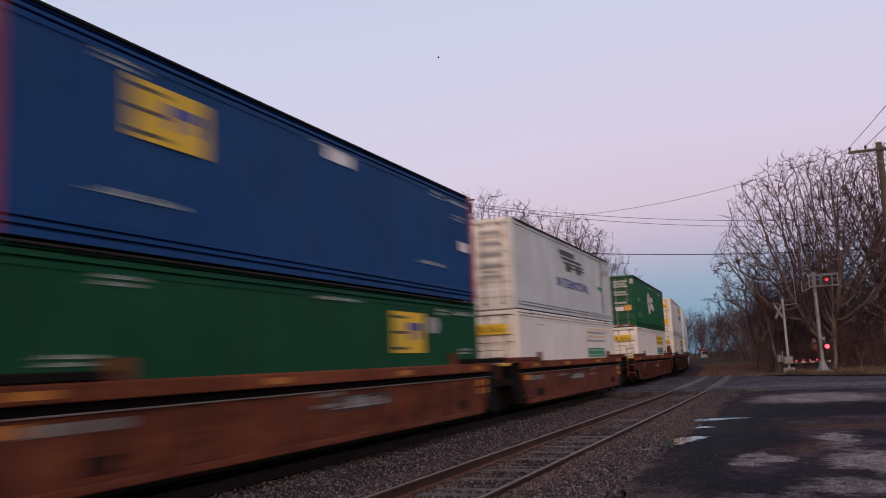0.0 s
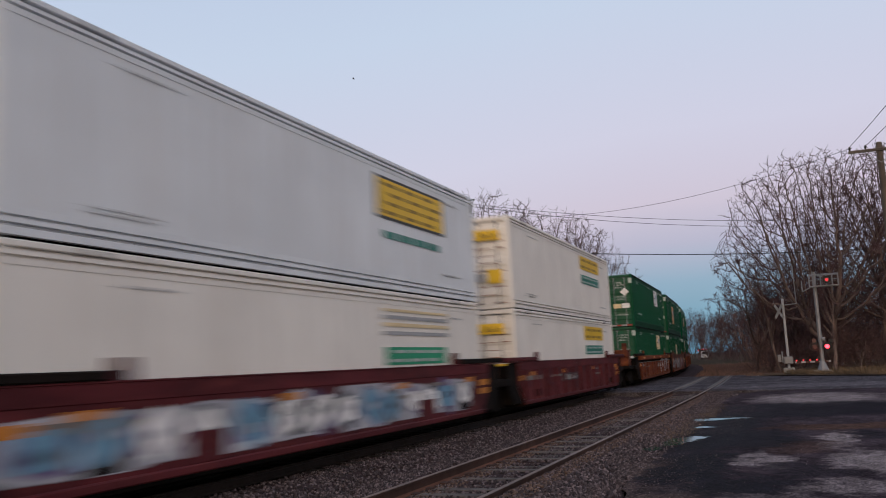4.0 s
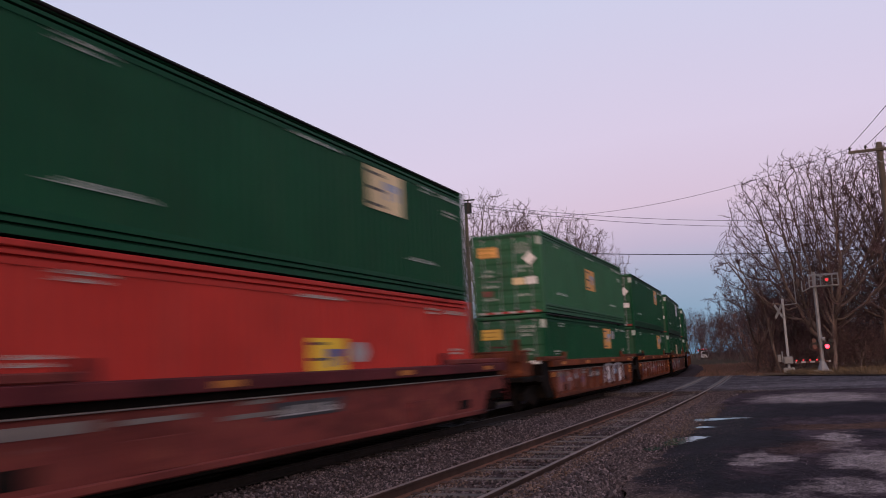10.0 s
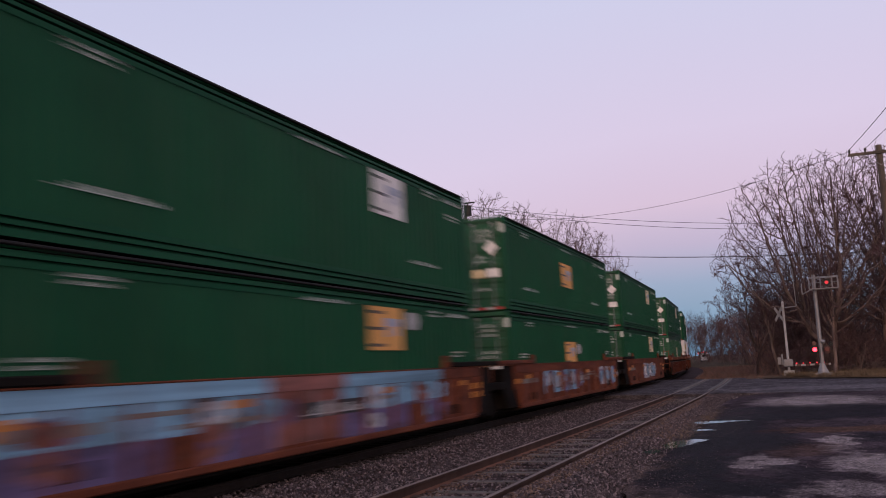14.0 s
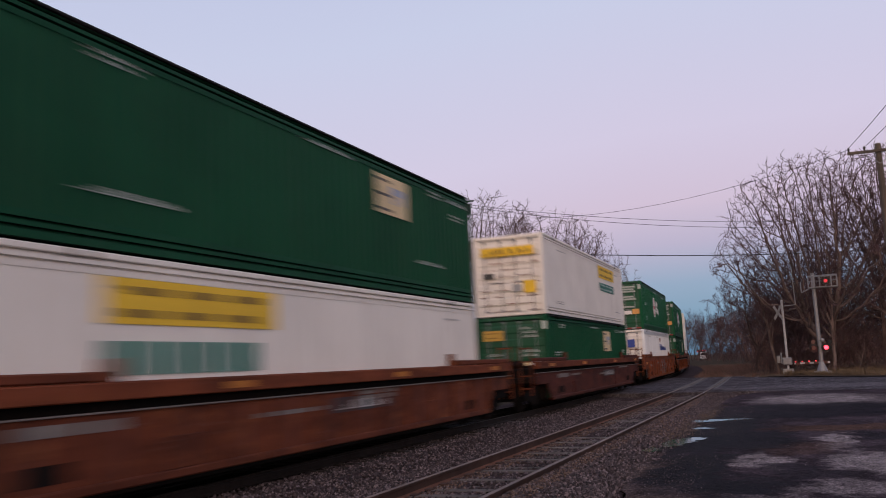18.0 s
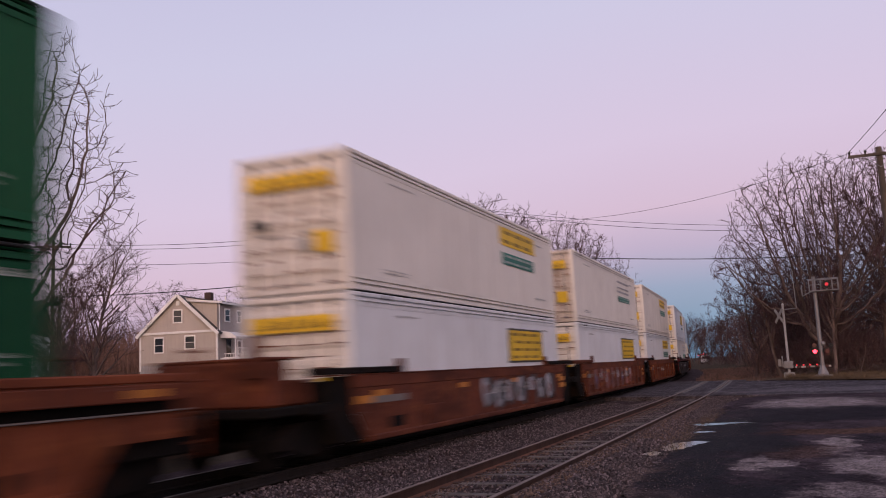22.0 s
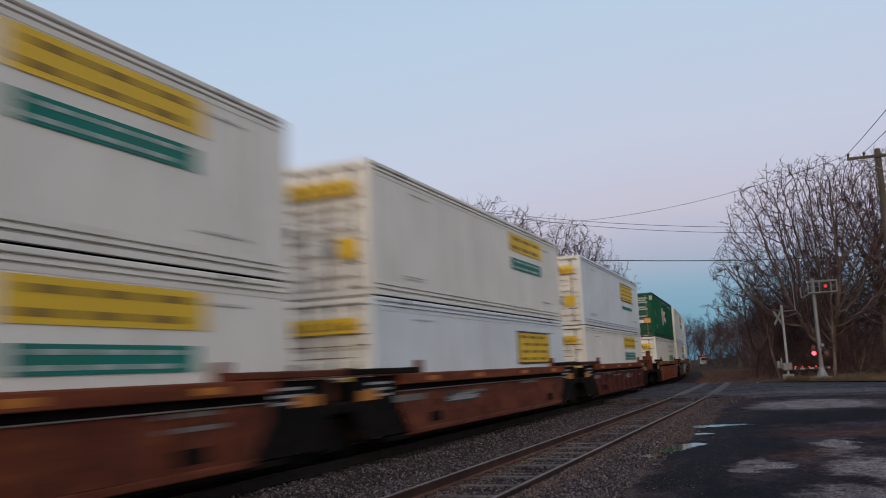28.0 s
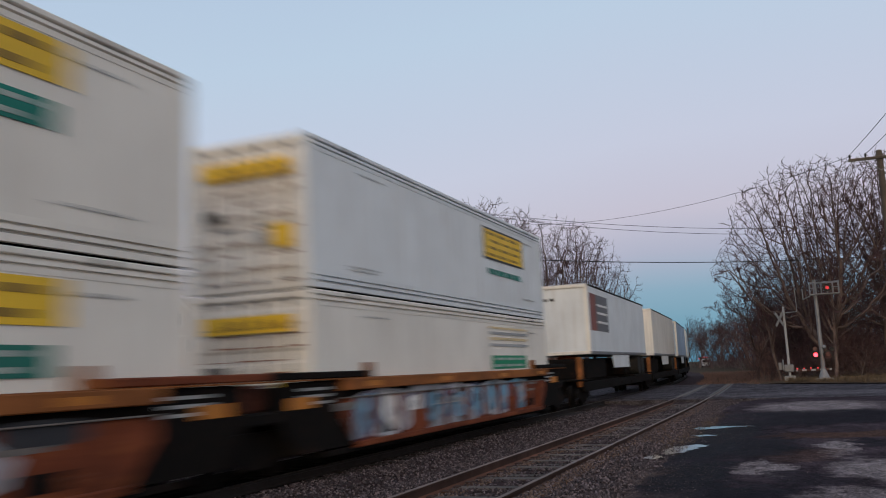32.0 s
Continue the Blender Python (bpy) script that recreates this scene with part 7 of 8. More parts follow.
# ---- houses ----
def window(parent, x0, x1, z0, z1, y=-0.02):
    """A window on a wall that faces -y in the parent's space."""
    w = part("window", Geo().cbox(x0 - 0.12, x1 + 0.12, y - 0.05, y + 0.02, z0 - 0.12, z0).cbox(x0 - 0.12, x1 + 0.12, y - 0.05, y + 0.02, z1, z1 + 0.14).cbox(x0 - 0.12, x0, y - 0.05, y + 0.02, z0, z1).cbox(x1, x1 + 0.12, y - 0.05, y + 0.02, z0, z1).mesh("window", TRIM), parent, "white-framed sash window")
    part("pane", Geo().box(x0, x1, y - 0.02, y + 0.01, z0, (z0 + z1) / 2 - 0.02).mesh("pane", GLASS), w)
    part("pane", Geo().box(x0, x1, y - 0.02, y + 0.01, (z0 + z1) / 2 + 0.02, z1).mesh("pane", GLASS), w)
    part("sash_bar", Geo().box(x0, x1, y - 0.035, y + 0.01, (z0 + z1) / 2 - 0.02, (z0 + z1) / 2 + 0.02).mesh("sash_bar", TRIM), w)
    return w


def clapboards(w, z0, z1, pitch=0.2, gable=None):
    """Lapped boards of a wall facing -y: each a thin wedge. gable(z): half width at z."""
    g = Geo()
    z = z0
    while z < z1 - 0.02:
        t = min(z + pitch, z1)
        a0, a1 = (w / 2, w / 2) if gable is None else (gable(z), gable(t))
        if a1 <= 0.02:
            break
        g.add([(-a0, -0.03, z), (a0, -0.03, z), (a1, -0.005, t), (-a1, -0.005, t), (-a0, 0, z), (a0, 0, z)], [(0, 1, 2, 3), (0, 4, 5, 1)])
        z = t
    return g


HW, HD, EAVE, PEAK, TOP = 7.9, 11.2, 3.45, 7.1, 6.2
h1 = thing("house", "beige two-storey house with white trim and a taupe side wing", "house", "houses beyond the railway", at=pose(-50.75, 67.6, 2.80, 0, 0, 11.5))
# local: x from -HW to 0 along the gable front, which faces -y
part("wall", Geo().prism([(0.0, 0.0), (HD, 0.0), (HD, EAVE), (0.0, EAVE)], -HW, 0.0).mesh("wall", SIDING), h1, "beige lapped siding")
part("gable_wall", Geo().add([(-HW, 0, EAVE), (0, 0, EAVE), (-HW / 2, 0, PEAK), (-HW, HD, EAVE), (0, HD, EAVE), (-HW / 2, HD, PEAK)], [(0, 1, 2), (3, 5, 4), (0, 3, 4, 1)]).mesh("gable_wall", SIDING), h1)
part("siding", clapboards(HW, 0.5, EAVE).mesh("siding", SIDING), h1, "", (-HW / 2, -0.002, 0))
part("gable_siding", clapboards(HW, EAVE + 0.22, PEAK - 0.1, 0.2, lambda z: (PEAK - z) / (PEAK - EAVE) * HW / 2 - 0.05).mesh("gable_siding", SIDING), h1, "", (-HW / 2, -0.002, 0))
part("belt_trim", Geo().cbox(-HW - 0.12, 0.12, -0.10, 0.02, EAVE - 0.02, EAVE + 0.20).mesh("belt_trim", TRIM), h1)
part("foundation", Geo().cbox(-HW - 0.02, 0.02, -0.05, HD, -1.4, 0.5).mesh("foundation", FOUNDATION), h1, "pale grey foundation")
part("cellar_vent", Geo().cbox(-6.0, -5.2, -0.07, -0.04, 0.08, 0.34, 0.01).mesh("cellar_vent", SHINGLE), h1, "dark cellar vent")
for x in (-HW, 0):
    part("corner_trim", Geo().cbox(x - 0.09, x + 0.09, -0.07, 0.09, 0.0, EAVE).mesh("corner_trim", TRIM), h1)
slope = math.hypot(HW / 2, PEAK - EAVE)
ang = math.degrees(math.atan2(PEAK - EAVE, HW / 2))
part("roof", Geo().cbox(-slope - 0.35, 0.02, -0.3, HD + 0.3, 0.02, 0.16, 0.02).mesh("roof", SHINGLE), h1, "dark shingled roof slope", pose(-HW / 2, 0, PEAK - 0.02) @ pose(0, 0, 0, 0, -ang))
part("roof_edge", Geo().cbox(0.0, slope + 0.35, -0.3, 0.55, 0.02, 0.16, 0.02).mesh("roof_edge", SHINGLE), h1, "narrow roof strip before the dormer", pose(-HW / 2, 0, PEAK - 0.02) @ pose(0, 0, 0, 0, ang))
for sx in (-1, 1):
    part("bargeboard", Geo().cbox(-slope - 0.36, 0.0, -0.36, -0.28, -0.12, 0.18, 0.01).mesh("bargeboard", TRIM), h1, "", pose(-HW / 2, 0, PEAK - 0.02) @ (pose(0, 0, 0, 0, -ang) if sx < 0 else Matrix.Diagonal((-1, 1, 1, 1)) @ pose(0, 0, 0, 0, -ang)))
# the dormer takes up the whole slope of the near side
part("dormer_cheek", Geo().add([(0.02, 0.5, EAVE - 0.2), (0.02, 0.5, TOP), (-HW / 2, 0.5, PEAK - 0.06), (-HW / 2, 0.5, EAVE), (0.02, 0.62, EAVE - 0.2), (0.02, 0.62, TOP), (-HW / 2, 0.62, PEAK - 0.06), (-HW / 2, 0.62, EAVE)], [(0, 1, 2, 3), (7, 6, 5, 4), (0, 4, 5, 1)]).mesh("dormer_cheek", SIDING), h1, "beige dormer side")
part("dormer", Geo().box(-HW / 2, 0.0, 0.64, HD, EAVE - 0.1, TOP).mesh("dormer", SIDING_GREY), h1, "taupe upper storey wall")
part("side_siding", clapboards(HD - 0.1, 0.5, TOP).mesh("side_siding", SIDING_GREY), h1, "taupe lapped siding", pose(0.004, HD / 2, 0, 0, 0, 90))
part("dormer_roof", Geo().prism([(0.3, 0.0), (HD + 0.3, 0.0), (HD + 0.3, 0.13), (0.3, 0.13)], -HW / 2, 0.4).mesh("dormer_roof", SHINGLE), h1, "", Matrix.Translation((0, 0, TOP + 0.05)) @ Matrix(((1, 0, 0, 0), (0, 1, 0, 0), (-(PEAK - TOP) / HW * 2 + 0.01, 0, 1, 0), (0, 0, 0, 1))))
part("dormer_fascia", Geo().prism([(0.22, 0.0), (0.30, 0.0), (0.30, 0.2), (0.22, 0.2)], -HW / 2, 0.42).mesh("dormer_fascia", TRIM), h1, "", Matrix.Translation((0, 0, TOP - 0.03)) @ Matrix(((1, 0, 0, 0), (0, 1, 0, 0), (-(PEAK - TOP) / HW * 2 + 0.01, 0, 1, 0), (0, 0, 0, 1))))
part("gutter", Geo().cbox(0.38, 0.48, 0.25, HD + 0.3, TOP - 0.12, TOP + 0.06, 0.01).mesh("gutter", TRIM), h1)
part("downpipe", Geo().cbox(0.02, 0.12, 0.36, 0.48, EAVE - 0.3, TOP - 0.1, 0.02).mesh("downpipe", TRIM), h1, "white downpipe")
window(h1, -HW / 2 - 0.45, -HW / 2 + 0.33, 4.55, 5.65)
part("vent", Geo().cbox(-HW / 2 - 0.22, -HW / 2 + 0.16, -0.07, 0.0, 6.12, 6.6, 0.05).mesh("vent", TRIM), h1, "small white attic vent")
window(h1, -6.35, -5.55, 1.75, 3.05)
window(h1, -3.2, -2.3, 2.0, 3.1)
for y0, y1, z0, z1 in ((1.75, 2.75, 4.55, 5.6), (4.55, 5.35, 4.55, 5.6), (7.7, 8.8, 4.5, 5.6), (4.6, 5.3, 1.4, 2.6), (8.6, 9.6, 0.9, 2.4)):
    w = window(h1, y0, y1, z0, z1)
    w.matrix_basis = pose(0.01, 0, 0, 0, 0, 90)
part("entry_door", Geo().cbox(0.01, 0.07, 2.0, 3.0, 0.9, 2.75, 0.01).mesh("entry_door", GLASS), h1, "dark glazed entry door under an awning")
part("awning", Geo().add([(0.0, 0.7, 3.5), (0.9, 0.7, 3.35), (1.6, 0.7, 2.95), (0.0, 4.2, 3.5), (0.9, 4.2, 3.35), (1.6, 4.2, 2.95), (0.0, 0.7, 2.85), (1.6, 0.7, 2.8), (0.0, 4.2, 2.85), (1.6, 4.2, 2.8)], [(0, 1, 4, 3), (1, 2, 5, 4), (0, 6, 7, 2, 1), (3, 4, 5, 9, 8), (2, 7, 9, 5), (6, 8, 9, 7)]).mesh("awning", TRIM), h1, "white curved metal awning")
for y in (0.8, 2.4, 4.1):
    part("porch_post", shared("porch_post", lambda: Geo().cbox(-0.05, 0.05, -0.05, 0.05, 0.95, 2.85), TRIM), h1, "", (1.5, y, 0))
part("porch_deck", Geo().cbox(0.03, 1.6, 0.6, 4.3, -1.3, 0.95).mesh("porch_deck", TRIM), h1, "white porch base")
for k in range(12):
    part("baluster", shared("baluster", lambda: Geo().box(-0.025, 0.025, -0.025, 0.025, 0.95, 1.85), TRIM), h1, "", (1.55, 0.85 + 0.29 * k, 0))
part("railing", Geo().cbox(1.51, 1.59, 0.7, 4.25, 1.84, 1.92, 0.01).mesh("railing", TRIM), h1)
part("chimney", Geo().cbox(-HW / 2 - 0.35, -HW / 2 + 0.35, 6.2, 6.9, 6.0, 7.9, 0.02).mesh("chimney", BROWNROOF), h1, "dark brick chimney")
part("vent_pipe", Geo().tube((-1.6, 5.4, 6.3), (-1.6, 5.4, 7.25), 0.06, 0.06, 8).mesh("vent_pipe", TRIM), h1)

# a white house whose far slope runs lower
LX, RX, LE, RE, PK, D2 = -2.45, 3.75, 5.15, 3.9, 7.0, 9.5
h2 = thing("house", "small white gabled house with a grey roof", "house", "houses beyond the railway", at=pose(-54.4, 84.0, 2.45))
part("wall", Geo().prism([(0.02, -1.2), (D2, -1.2), (D2, RE), (0.02, RE)], LX, RX).mesh("wall", SIDING_WHITE), h2, "white siding")
part("gable_wall", Geo().add([(LX, 0, 2.9), (RX, 0, 2.9), (RX, 0, RE), (0, 0, PK), (LX, 0, LE), (LX, D2, 2.9), (RX, D2, 2.9), (RX, D2, RE), (0, D2, PK), (LX, D2, LE)], [(0, 1, 2, 3, 4), (9, 8, 7, 6, 5), (0, 4, 9, 5)]).mesh("gable_wall", SIDING_WHITE), h2)
g = Geo()
for k in range(20):
    z0, z1 = 2.9 + 0.2 * k, 3.1 + 0.2 * k
    ends = [(max(LX, LX * (PK - z) / (PK - LE)) + 0.02, min(RX, RX * (PK - z) / (PK - RE)) - 0.02) for z in (z0, z1)]
    if z1 < PK:
        g.add([(ends[0][0], -0.03, z0), (ends[0][1], -0.03, z0), (ends[1][1], -0.005, z1), (ends[1][0], -0.005, z1), (ends[0][0], 0, z0), (ends[0][1], 0, z0)], [(0, 1, 2, 3), (0, 4, 5, 1)])
part("gable_siding", g.mesh("gable_siding", SIDING_WHITE), h2)
part("siding", clapboards(RX - LX, 0.3, 2.8).mesh("siding", SIDING_GREY), h2, "taupe lower siding", ((LX + RX) / 2, -0.002, 0))
part("belt_trim", Geo().cbox(LX - 0.05, RX + 0.05, -0.08, 0.0, 2.78, 2.95, 0.01).mesh("belt_trim", TRIM), h2)
for ex, ez in ((LX, LE), (RX, RE)):
    k = 1.10
    part("roof", Geo().add([(0, -0.3, PK + 0.12), (ex * k, -0.3, PK + 0.12 - (PK - ez) * k), (ex * k, D2 + 0.3, PK + 0.12 - (PK - ez) * k), (0, D2 + 0.3, PK + 0.12), (0, -0.3, PK - 0.02), (ex * k, -0.3, PK - 0.02 - (PK - ez) * k), (ex * k, D2 + 0.3, PK - 0.02 - (PK - ez) * k), (0, D2 + 0.3, PK - 0.02)], [(0, 1, 2, 3), (7, 6, 5, 4), (0, 4, 5, 1), (3, 2, 6, 7), (1, 5, 6, 2)]).mesh("roof", SLATE), h2, "grey shingled roof slope")
    part("bargeboard", Geo().add([(0, -0.36, PK + 0.13), (ex * k, -0.36, PK + 0.13 - (PK - ez) * k), (ex * k, -0.36, PK - 0.15 - (PK - ez) * k), (0, -0.36, PK - 0.15), (0, -0.305, PK + 0.13), (ex * k, -0.305, PK + 0.13 - (PK - ez) * k), (ex * k, -0.305, PK - 0.15 - (PK - ez) * k), (0, -0.305, PK - 0.15)], [(0, 1, 2, 3), (7, 6, 5, 4), (0, 4, 5, 1), (3, 2, 6, 7), (1, 5, 6, 2)]).mesh("bargeboard", TRIM), h2)
part("attic_vent", Geo().prism([(-0.38, 6.1), (0.38, 6.1), (0, 6.5)], 0, 0.03).mesh("attic_vent", SHINGLE), h2, "dark triangular attic vent", pose(0.0, -0.05, 0, 0, 0, -90))
window(h2, -0.35, 0.35, 4.3, 5.5)
window(h2, 0.9, 2.1, 1.2, 2.2)
part("window_hood", Geo().prism([(-0.5, 2.35), (-0.03, 2.7), (-0.03, 2.35)], 0.7, 2.3).mesh("window_hood", TRIM), h2, "white window awning")
part("chimney", Geo().cbox(1.1, 1.8, 5.6, 6.3, 5.0, 7.4, 0.02).mesh("chimney", BROWNROOF), h2, "brick chimney")

# garage and the tan house behind it
GW, GE, GP2 = 3.5, 3.05, 5.15
ga = thing("garage", "grey-beige garage with a white door and white trim", "garage", "houses beyond the railway", at=pose(-45.7, 81.2, 2.0, 0, 0, 12))
part("wall", Geo().add([(-GW, 0, -0.6), (GW, 0, -0.6), (GW, 0, GE), (0, 0, GP2), (-GW, 0, GE), (-GW, 7, -0.6), (GW, 7, -0.6), (GW, 7, GE), (0, 7, GP2), (-GW, 7, GE)], [(0, 1, 2, 3, 4), (9, 8, 7, 6, 5), (0, 4, 9, 5), (1, 6, 7, 2)]).mesh("wall", SIDING), ga, "beige siding")
part("siding", clapboards(2 * GW, GE, GP2 - 0.1, 0.2, lambda z: (GP2 - z) / (GP2 - GE) * GW - 0.05).mesh("siding", SIDING), ga)
for sx in (-1, 1):
    part("roof", Geo().add([(0, -0.4, GP2 + 0.14), (sx * 4.0, -0.4, GE - 0.16), (sx * 4.0, 7.3, GE - 0.16), (0, 7.3, GP2 + 0.14), (0, -0.4, GP2), (sx * 4.0, -0.4, GE - 0.30), (sx * 4.0, 7.3, GE - 0.30), (0, 7.3, GP2)], [(0, 1, 2, 3), (7, 6, 5, 4), (0, 4, 5, 1), (3, 2, 6, 7), (1, 5, 6, 2)]).mesh("roof", SHINGLE), ga)
    part("bargeboard", Geo().add([(0, -0.46, GP2 + 0.16), (sx * 4.05, -0.46, GE - 0.16), (sx * 4.05, -0.46, GE - 0.42), (0, -0.46, GP2 - 0.12), (0, -0.405, GP2 + 0.16), (sx * 4.05, -0.405, GE - 0.16), (sx * 4.05, -0.405, GE - 0.42), (0, -0.405, GP2 - 0.12)], [(0, 1, 2, 3), (7, 6, 5, 4), (0, 4, 5, 1), (3, 2, 6, 7), (1, 5, 6, 2)]).mesh("bargeboard", TRIM), ga)
gd = part("garage_door", Geo().cbox(-2.5, 2.5, -0.06, 0.0, -0.3, 2.25, 0.01).mesh("garage_door", TRIM), ga, "white panelled garage door")
for k in range(4):
    part("panel", shared("garage_panel", lambda: Geo().cbox(-2.4, 2.4, -0.02, 0, 0.04, 0.5, 0.015), SIDING_WHITE), gd, "", (0, -0.062, -0.2 + 0.6 * k))
part("notice_board", Geo().cbox(-0.55, 0.55, -0.1, -0.03, 2.95, 4.2, 0.02).mesh("notice_board", TRIM), ga, "white board on the gable")

h4 = thing("house", "tan house with a brown roof and two arched windows", "house", "houses beyond the railway", at=pose(-52.5, 95.0, 2.4, 0, 0, 10))
part("wall", Geo().add([(-4.2, 0, -0.6), (4.2, 0, -0.6), (4.2, 0, 4.9), (0, 0, 7.9), (-4.2, 0, 4.9), (-4.2, 9, -0.6), (4.2, 9, -0.6), (4.2, 9, 4.9), (0, 9, 7.9), (-4.2, 9, 4.9)], [(0, 1, 2, 3, 4), (9, 8, 7, 6, 5), (0, 4, 9, 5), (1, 6, 7, 2)]).mesh("wall", TAN), h4, "tan siding")
for sx in (-1, 1):
    part("roof", Geo().add([(0, -0.4, 8.1), (sx * 4.9, -0.4, 4.6), (sx * 4.9, 9.3, 4.6), (0, 9.3, 8.1), (0, -0.4, 7.9), (sx * 4.9, -0.4, 4.4), (sx * 4.9, 9.3, 4.4), (0, 9.3, 7.9)], [(0, 1, 2, 3), (7, 6, 5, 4), (0, 4, 5, 1), (3, 2, 6, 7), (1, 5, 6, 2)]).mesh("roof", BROWNROOF), h4, "brown shingled roof slope")
    window(h4, sx * 1.4 - 0.4, sx * 1.4 + 0.4, 5.0, 6.2)
part("chimney", Geo().cbox(-0.4, 0.4, 3.0, 3.8, 6.5, 9.3, 0.02).mesh("chimney", BROWNROOF), h4, "brick chimney")

h3 = thing("house", "white house with a dark roof half hidden by trees", "house", "houses beyond the railway", at=pose(-60.5, 50.5, 1.6, 0, 0, 35))
part("wall", Geo().prism([(0, -0.5), (9, -0.5), (9, 4.6), (0, 4.6)], -9, 3).mesh("wall", SIDING_WHITE), h3, "white siding")
part("siding", clapboards(12.0, 0.3, 4.6).mesh("siding", SIDING_WHITE), h3, "", (-3.0, -0.002, 0))
part("roof", Geo().prism([(-0.5, 4.5), (4.5, 7.4), (9.5, 4.5), (9.5, 4.7), (4.5, 7.6), (-0.5, 4.7)], -9.4, 3.4).mesh("roof", SHINGLE), h3)
for x in (-7.5, -4.5, -1.5, 1.0):
    window(h3, x, x + 1.0, 1.2, 2.6)

# the yard's fences: solid white panels with a lattice top, then a lower run of pickets
fence = thing("fence", "white vinyl fence with a lattice top around the yard", "fence", "yard fences", at=pose(-49.2, 69.6, 2.35, 0, 0, 16))
for k in range(3):
    part("panel", shared("fence_panel", lambda: Geo().cbox(0.06, 1.94, -0.02, 0.02, -0.6, 1.45, 0.01).cbox(0.06, 1.94, -0.03, 0.03, 1.74, 1.82, 0.01), TRIM), fence, "", (2.0 * k - 2.0, 0, 0))
    for j in range(7):
        part("lattice_bar", shared("lattice_bar", lambda: Geo().box(-0.02, 0.02, -0.012, 0.012, 1.44, 1.75), TRIM), fence, "", (2.0 * k - 1.8 + 0.27 * j, 0, 0))
for k in range(4):
    part("post", shared("fence_post", lambda: Geo().cbox(-0.07, 0.07, -0.07, 0.07, -0.8, 1.92, 0.02), TRIM), fence, "", (2.0 * k - 2.0, 0, 0))
picket = thing("fence", "grey picket gate between white posts", "fence", "yard fences", at=pose(-45.0, 70.9, 2.25, 0, 0, 14))
for k in range(5):
    part("post", CACHE["fence_post"], picket, "", (0.62 * k, 0, -0.1))
for k in range(20):
    part("picket", shared("picket", lambda: Geo().cbox(-0.04, 0.04, -0.015, 0.015, -0.6, 1.5, 0.01), MASTWHITE), picket, "", (0.08 + 0.123 * k, 0, 0))

mk = thing("marker_post", "short yellow marker post on the lawn", "post", at=pose(-31.9, 43.0, ground_z(-31.9, 43.0)))
part("shaft", Geo().tube((0, 0, -0.1), (0, 0, 1.0), 0.06, 0.06, 10).tube((0, 0, 1.0), (0, 0, 1.06), 0.06, 0.03, 10).mesh("shaft", DECAL_CREAM), mk)


# ---- vehicles beyond the train ----
def car(label, x, y, turn, mat, name="car", tail=False, z=None):
    c = thing(name, label, "car", "parked cars", at=pose(x, y, ground_z(x, y) if z is None else z, 0, 0, turn))
    part("body", Geo().prism([(-2.2, 0.35), (2.2, 0.35), (2.25, 0.75), (1.35, 0.95), (-2.1, 1.0), (-2.25, 0.7)], -0.88, 0.88).mesh("body", mat), c)
    part("cabin", Geo().prism([(-2.0, 1.0), (1.25, 0.96), (0.55, 1.46), (-1.5, 1.5)], -0.76, 0.76).mesh("cabin", GLASS), c, "dark glazed cabin")
    part("roof", Geo().cbox(-0.74, 0.74, -1.5, 0.5, 1.47, 1.53, 0.02).mesh("roof", mat), c)
    for wx in (-0.82, 0.82):
        for wy in (-1.4, 1.4):
            wh = part("wheel", shared("car_tyre", lambda: Geo().tube((-0.1, 0, 0), (0.1, 0, 0), 0.33, 0.33, 18), RUBBER), c, "", (wx, wy, 0.33))
            part("rim", shared("car_rim", lambda: Geo().tube((-0.11, 0, 0), (0.11, 0, 0), 0.2, 0.2, 14), GALV), wh)
    for sx in (-0.65, 0.65):
        part("tail_light", shared(("tail", tail), lambda: Geo().cbox(-0.15, 0.15, -0.03, 0.03, -0.07, 0.07, 0.02), RED_DIM if tail else RED_OFF), c, "red tail light", (sx, -2.24, 0.82))
    return c


car("black sport utility car parked before the garage", -42.9, 73.6, 12, CARBLACK, tail=True, z=1.95)


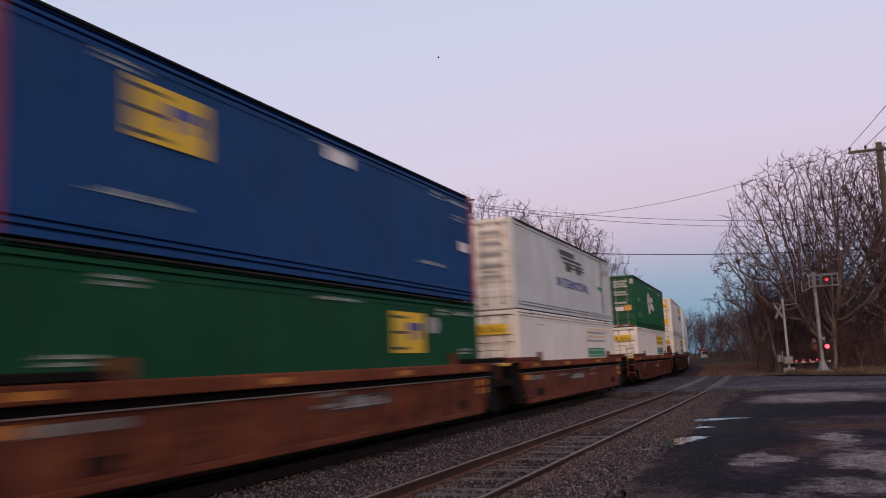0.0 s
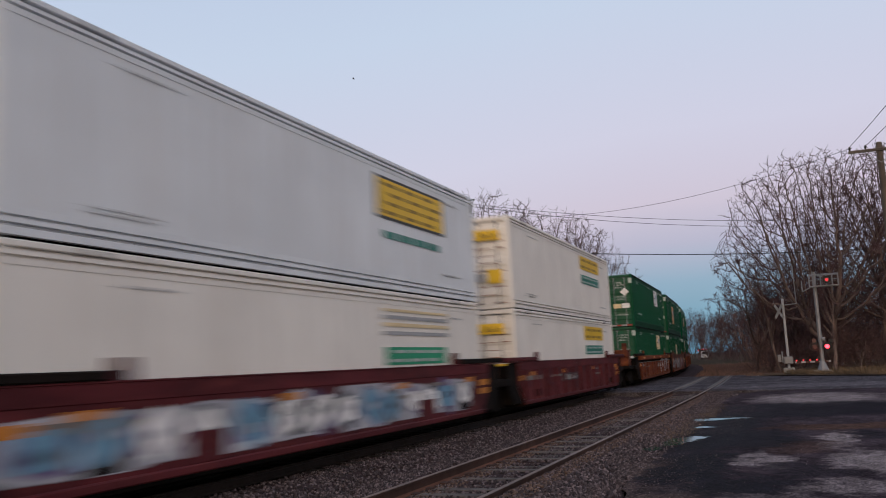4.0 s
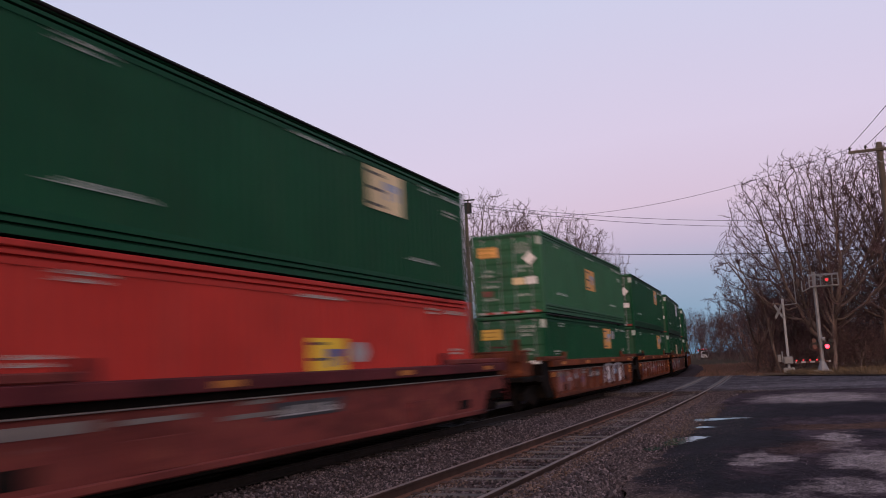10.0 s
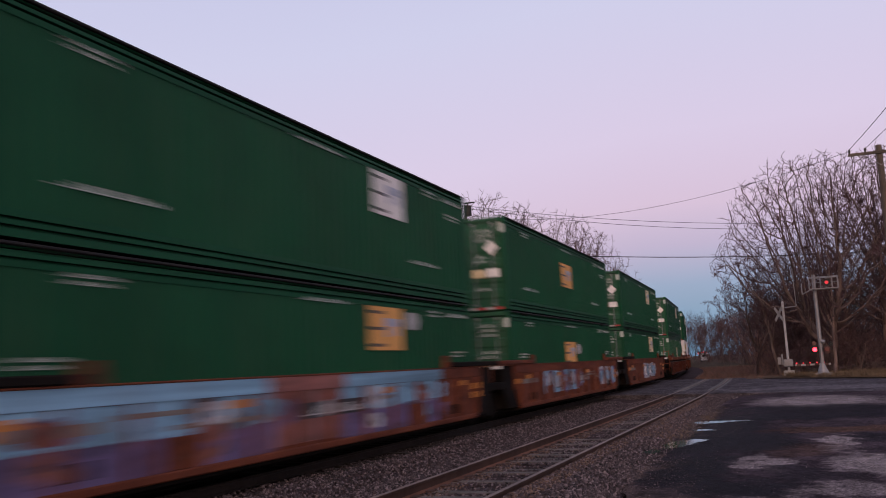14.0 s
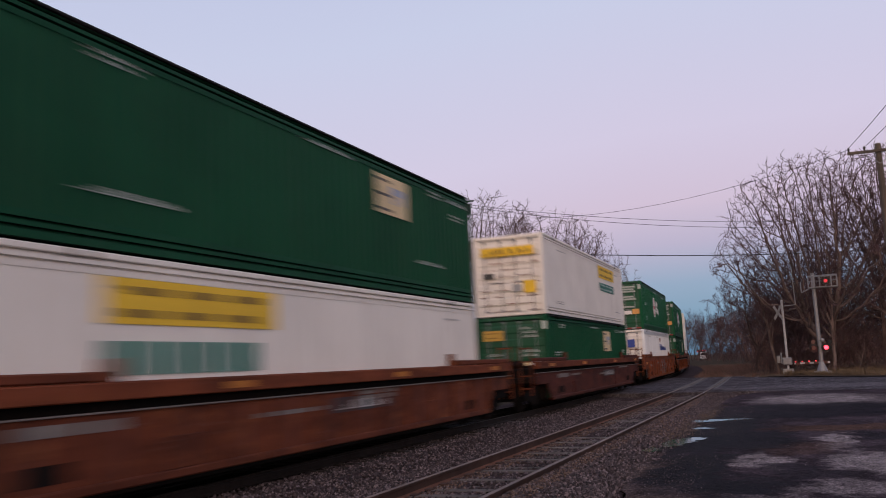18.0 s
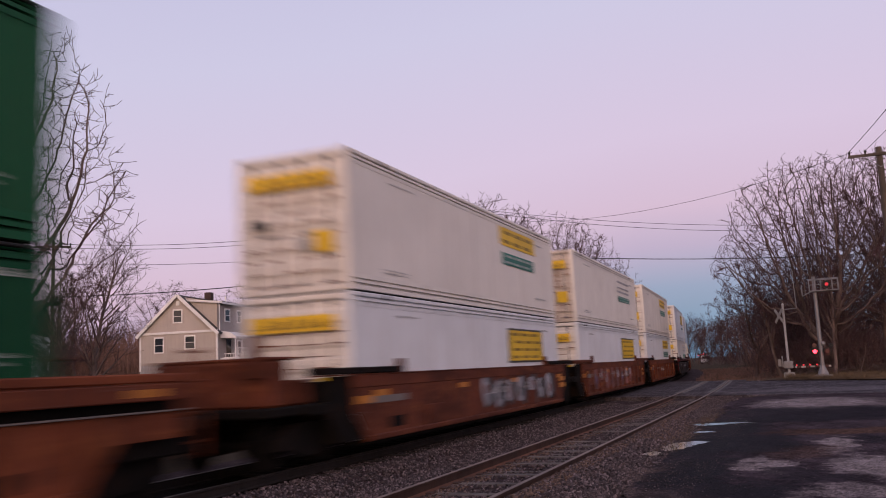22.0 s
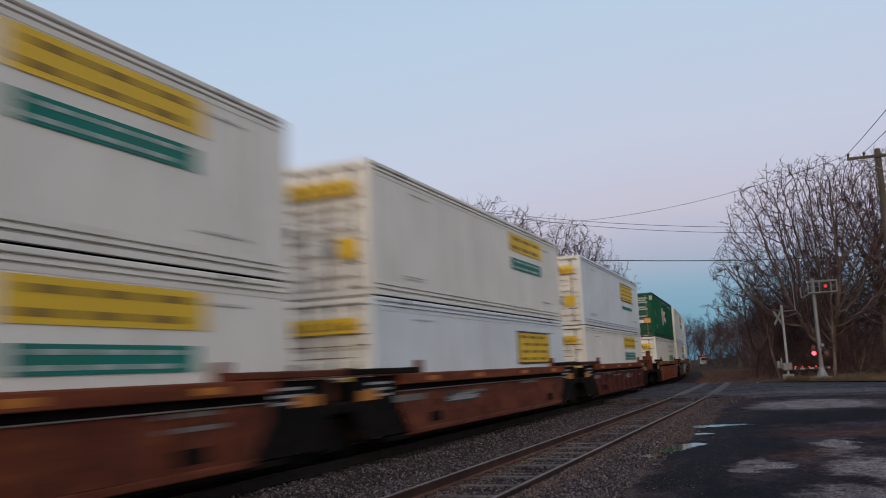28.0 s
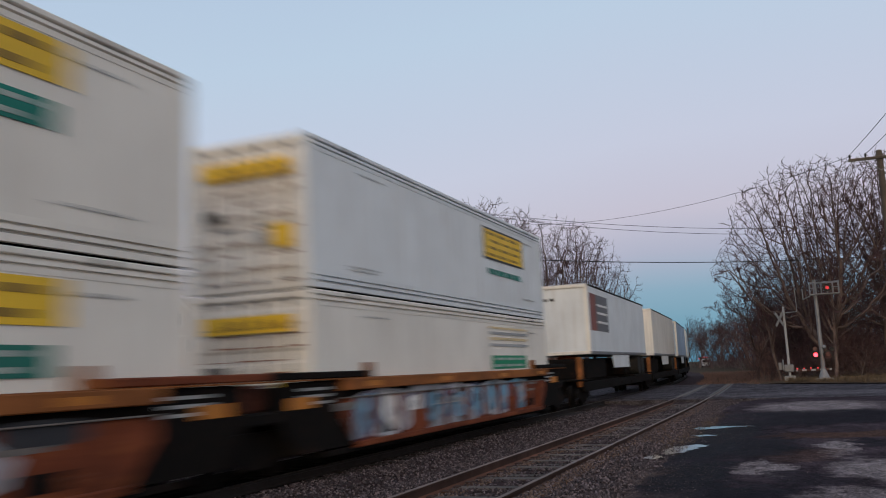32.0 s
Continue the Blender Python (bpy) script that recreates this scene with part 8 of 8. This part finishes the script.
def pickup(label, x, y, z, turn):
    """A crew-cab pickup; the front towards +y."""
    c = thing("pickup_truck", label, "pickup truck", "parked cars", at=pose(x, y, z, 0, 0, turn))
    part("body", Geo().prism([(-2.9, 0.5), (2.75, 0.5), (2.85, 0.95), (2.6, 1.2), (1.15, 1.28), (-2.95, 1.22)], -0.98, 0.98).mesh("body", CARWHITE), c)
    part("bed", Geo().box(-0.8, 0.8, -2.8, -1.05, 1.0, 1.235).mesh("bed", STEEL_DARK), c, "dark open load bed")
    part("cabin", Geo().prism([(-1.0, 1.24), (1.2, 1.27), (0.5, 1.85), (-0.85, 1.88)], -0.86, 0.86).mesh("cabin", GLASS), c, "dark glazed cab")
    part("roof", Geo().cbox(-0.84, 0.84, -0.88, 0.48, 1.84, 1.93, 0.03).mesh("roof", CARWHITE), c)
    for px_ in (-0.87, 0.87):
        part("pillar", shared("pickup_pillar", lambda: Geo().prism([(-1.02, 1.24), (-0.86, 1.24), (-0.76, 1.86), (-0.88, 1.86)], -0.015, 0.015).prism([(0.05, 1.26), (0.17, 1.26), (0.1, 1.86), (0.0, 1.86)], -0.015, 0.015), CARWHITE), c, "", (px_, 0, 0))
    for wx in (-0.88, 0.88):
        for wy in (-1.85, 1.8):
            wh = part("wheel", shared("pickup_tyre", lambda: Geo().tube((-0.13, 0, 0), (0.13, 0, 0), 0.4, 0.4, 18), RUBBER), c, "", (wx, wy, 0.4))
            part("rim", shared("pickup_rim", lambda: Geo().tube((-0.14, 0, 0), (0.14, 0, 0), 0.24, 0.22, 14), GALV), wh)
    for sx in (-0.85, 0.85):
        part("tail_light", shared("pickup_tail", lambda: Geo().cbox(-0.09, 0.09, -0.03, 0.03, -0.16, 0.16, 0.02), RED_OFF), c, "red tail light", (sx, -2.94, 1.0))
    part("bumper", Geo().cbox(-0.95, 0.95, -3.05, -2.9, 0.45, 0.65, 0.03).mesh("bumper", GALV), c)
    return c


pickup("white crew-cab pickup truck parked before the garage", -40.6, 76.2, 1.95, -42)
vn = thing("van", "white van standing far down the line with red lights", "van", at=pose(-21.6, 226, 0.0, 0, 0, 6))
part("body", Geo().cbox(-1.0, 1.0, -2.6, 2.6, 0.4, 2.1, 0.12).mesh("body", CARWHITE), vn)
part("rear_window", Geo().cbox(-0.75, 0.75, -2.62, -2.58, 1.3, 1.9, 0.02).mesh("rear_window", GLASS), vn)
for sx in (-0.85, 0.85):
    part("wheel", shared("van_wheel", lambda: Geo().tube((-0.12, 0, 0), (0.12, 0, 0), 0.38, 0.38, 16), RUBBER), vn, "", (sx, -1.7, 0.38))
    part("wheel", CACHE["van_wheel"], vn, "", (sx, 1.7, 0.38))
for k in range(4):
    part("red_light", shared("van_light", lambda: Geo().tube((0, -0.04, 0), (0, 0.02, 0), 0.16, 0.16, 10), RED_DIM), vn, "small red light", (-1.5 + 0.6 * k, -2.66, 2.45 if k else 2.2))
part("light_bar", Geo().cbox(-1.6, 0.6, -2.64, -2.5, 2.1, 2.6, 0.03).mesh("light_bar", BLACKMET), vn)

# a bird high over the line
bird = thing("bird", "small dark bird in flight", "bird", at=pose(0, 0, 0))
part("body", Geo().tube((0, -0.16, 0), (0, 0.05, 0.0), 0.02, 0.05, 8).tube((0, 0.05, 0), (0, 0.2, 0), 0.05, 0.01, 8).mesh("body", BLACKMET), bird)
for sx in (-1, 1):
    part("wing", Geo().add([(0, 0.08, 0.02), (sx * 0.22, 0.1, 0.10), (sx * 0.45, -0.02, 0.04), (sx * 0.2, -0.08, 0.07), (0, -0.06, 0.0), (0, 0.08, 0.0), (sx * 0.22, 0.1, 0.08), (sx * 0.2, -0.08, 0.05)], [(0, 1, 3, 4), (1, 2, 3), (5, 4, 7, 6), (6, 7, 2)]).mesh("wing", BLACKMET), bird)


# ---- everything that moves ----
def motions():
    times = [0.8 * k for k in range(41)]
    for ob, a, z in RUNNING:
        rows = []
        for t in times:
            x, y, u = on_track(advance(a, t))
            rows.append((t, pose(x, y, z, 0, 0, math.degrees(u))))
        walk(ob, rows)
    # the two red lamps flash in turn: each lens turns its lit or its dark face to the road
    for k, (lens, x) in enumerate(LAMPS):
        rows, angle = [], 180.0 if k == 0 else 0.0
        rows.append((0.0, pose(x, -0.34, 1.65, 0, 0, angle)))
        for i in range(1, 55):
            t = i * 0.5 / FLASH
            if t > 31.8:
                break
            rows += [(t - 0.067, pose(x, -0.34, 1.65, 0, 0, angle)), (t - 0.034, pose(x, -0.34, 1.65, 0, 0, angle + 60)), (t, pose(x, -0.34, 1.65, 0, 0, angle + 120)), (t + 0.034, pose(x, -0.34, 1.65, 0, 0, angle + 180))]
            angle += 180.0
        rows.append((32.0, pose(x, -0.34, 1.65, 0, 0, angle)))
        walk(lens, rows)
    walk(bird, [(t, pose(x, y, z, 0, 0, 110)) for t, x, y, z in FLIGHT])


FLASH = 0.8455
FLIGHT = [(0.0, -40.56, 102.25, 42.25), (3.0, -48.54, 98.71, 40.31), (8.0, -58.96, 92.86, 37.23), (13.5, -67.52, 86.84, 34.22), (20.0, -75.32, 80.17, 31.15), (32.0, -86.67, 67.74, 26.3)]
motions()
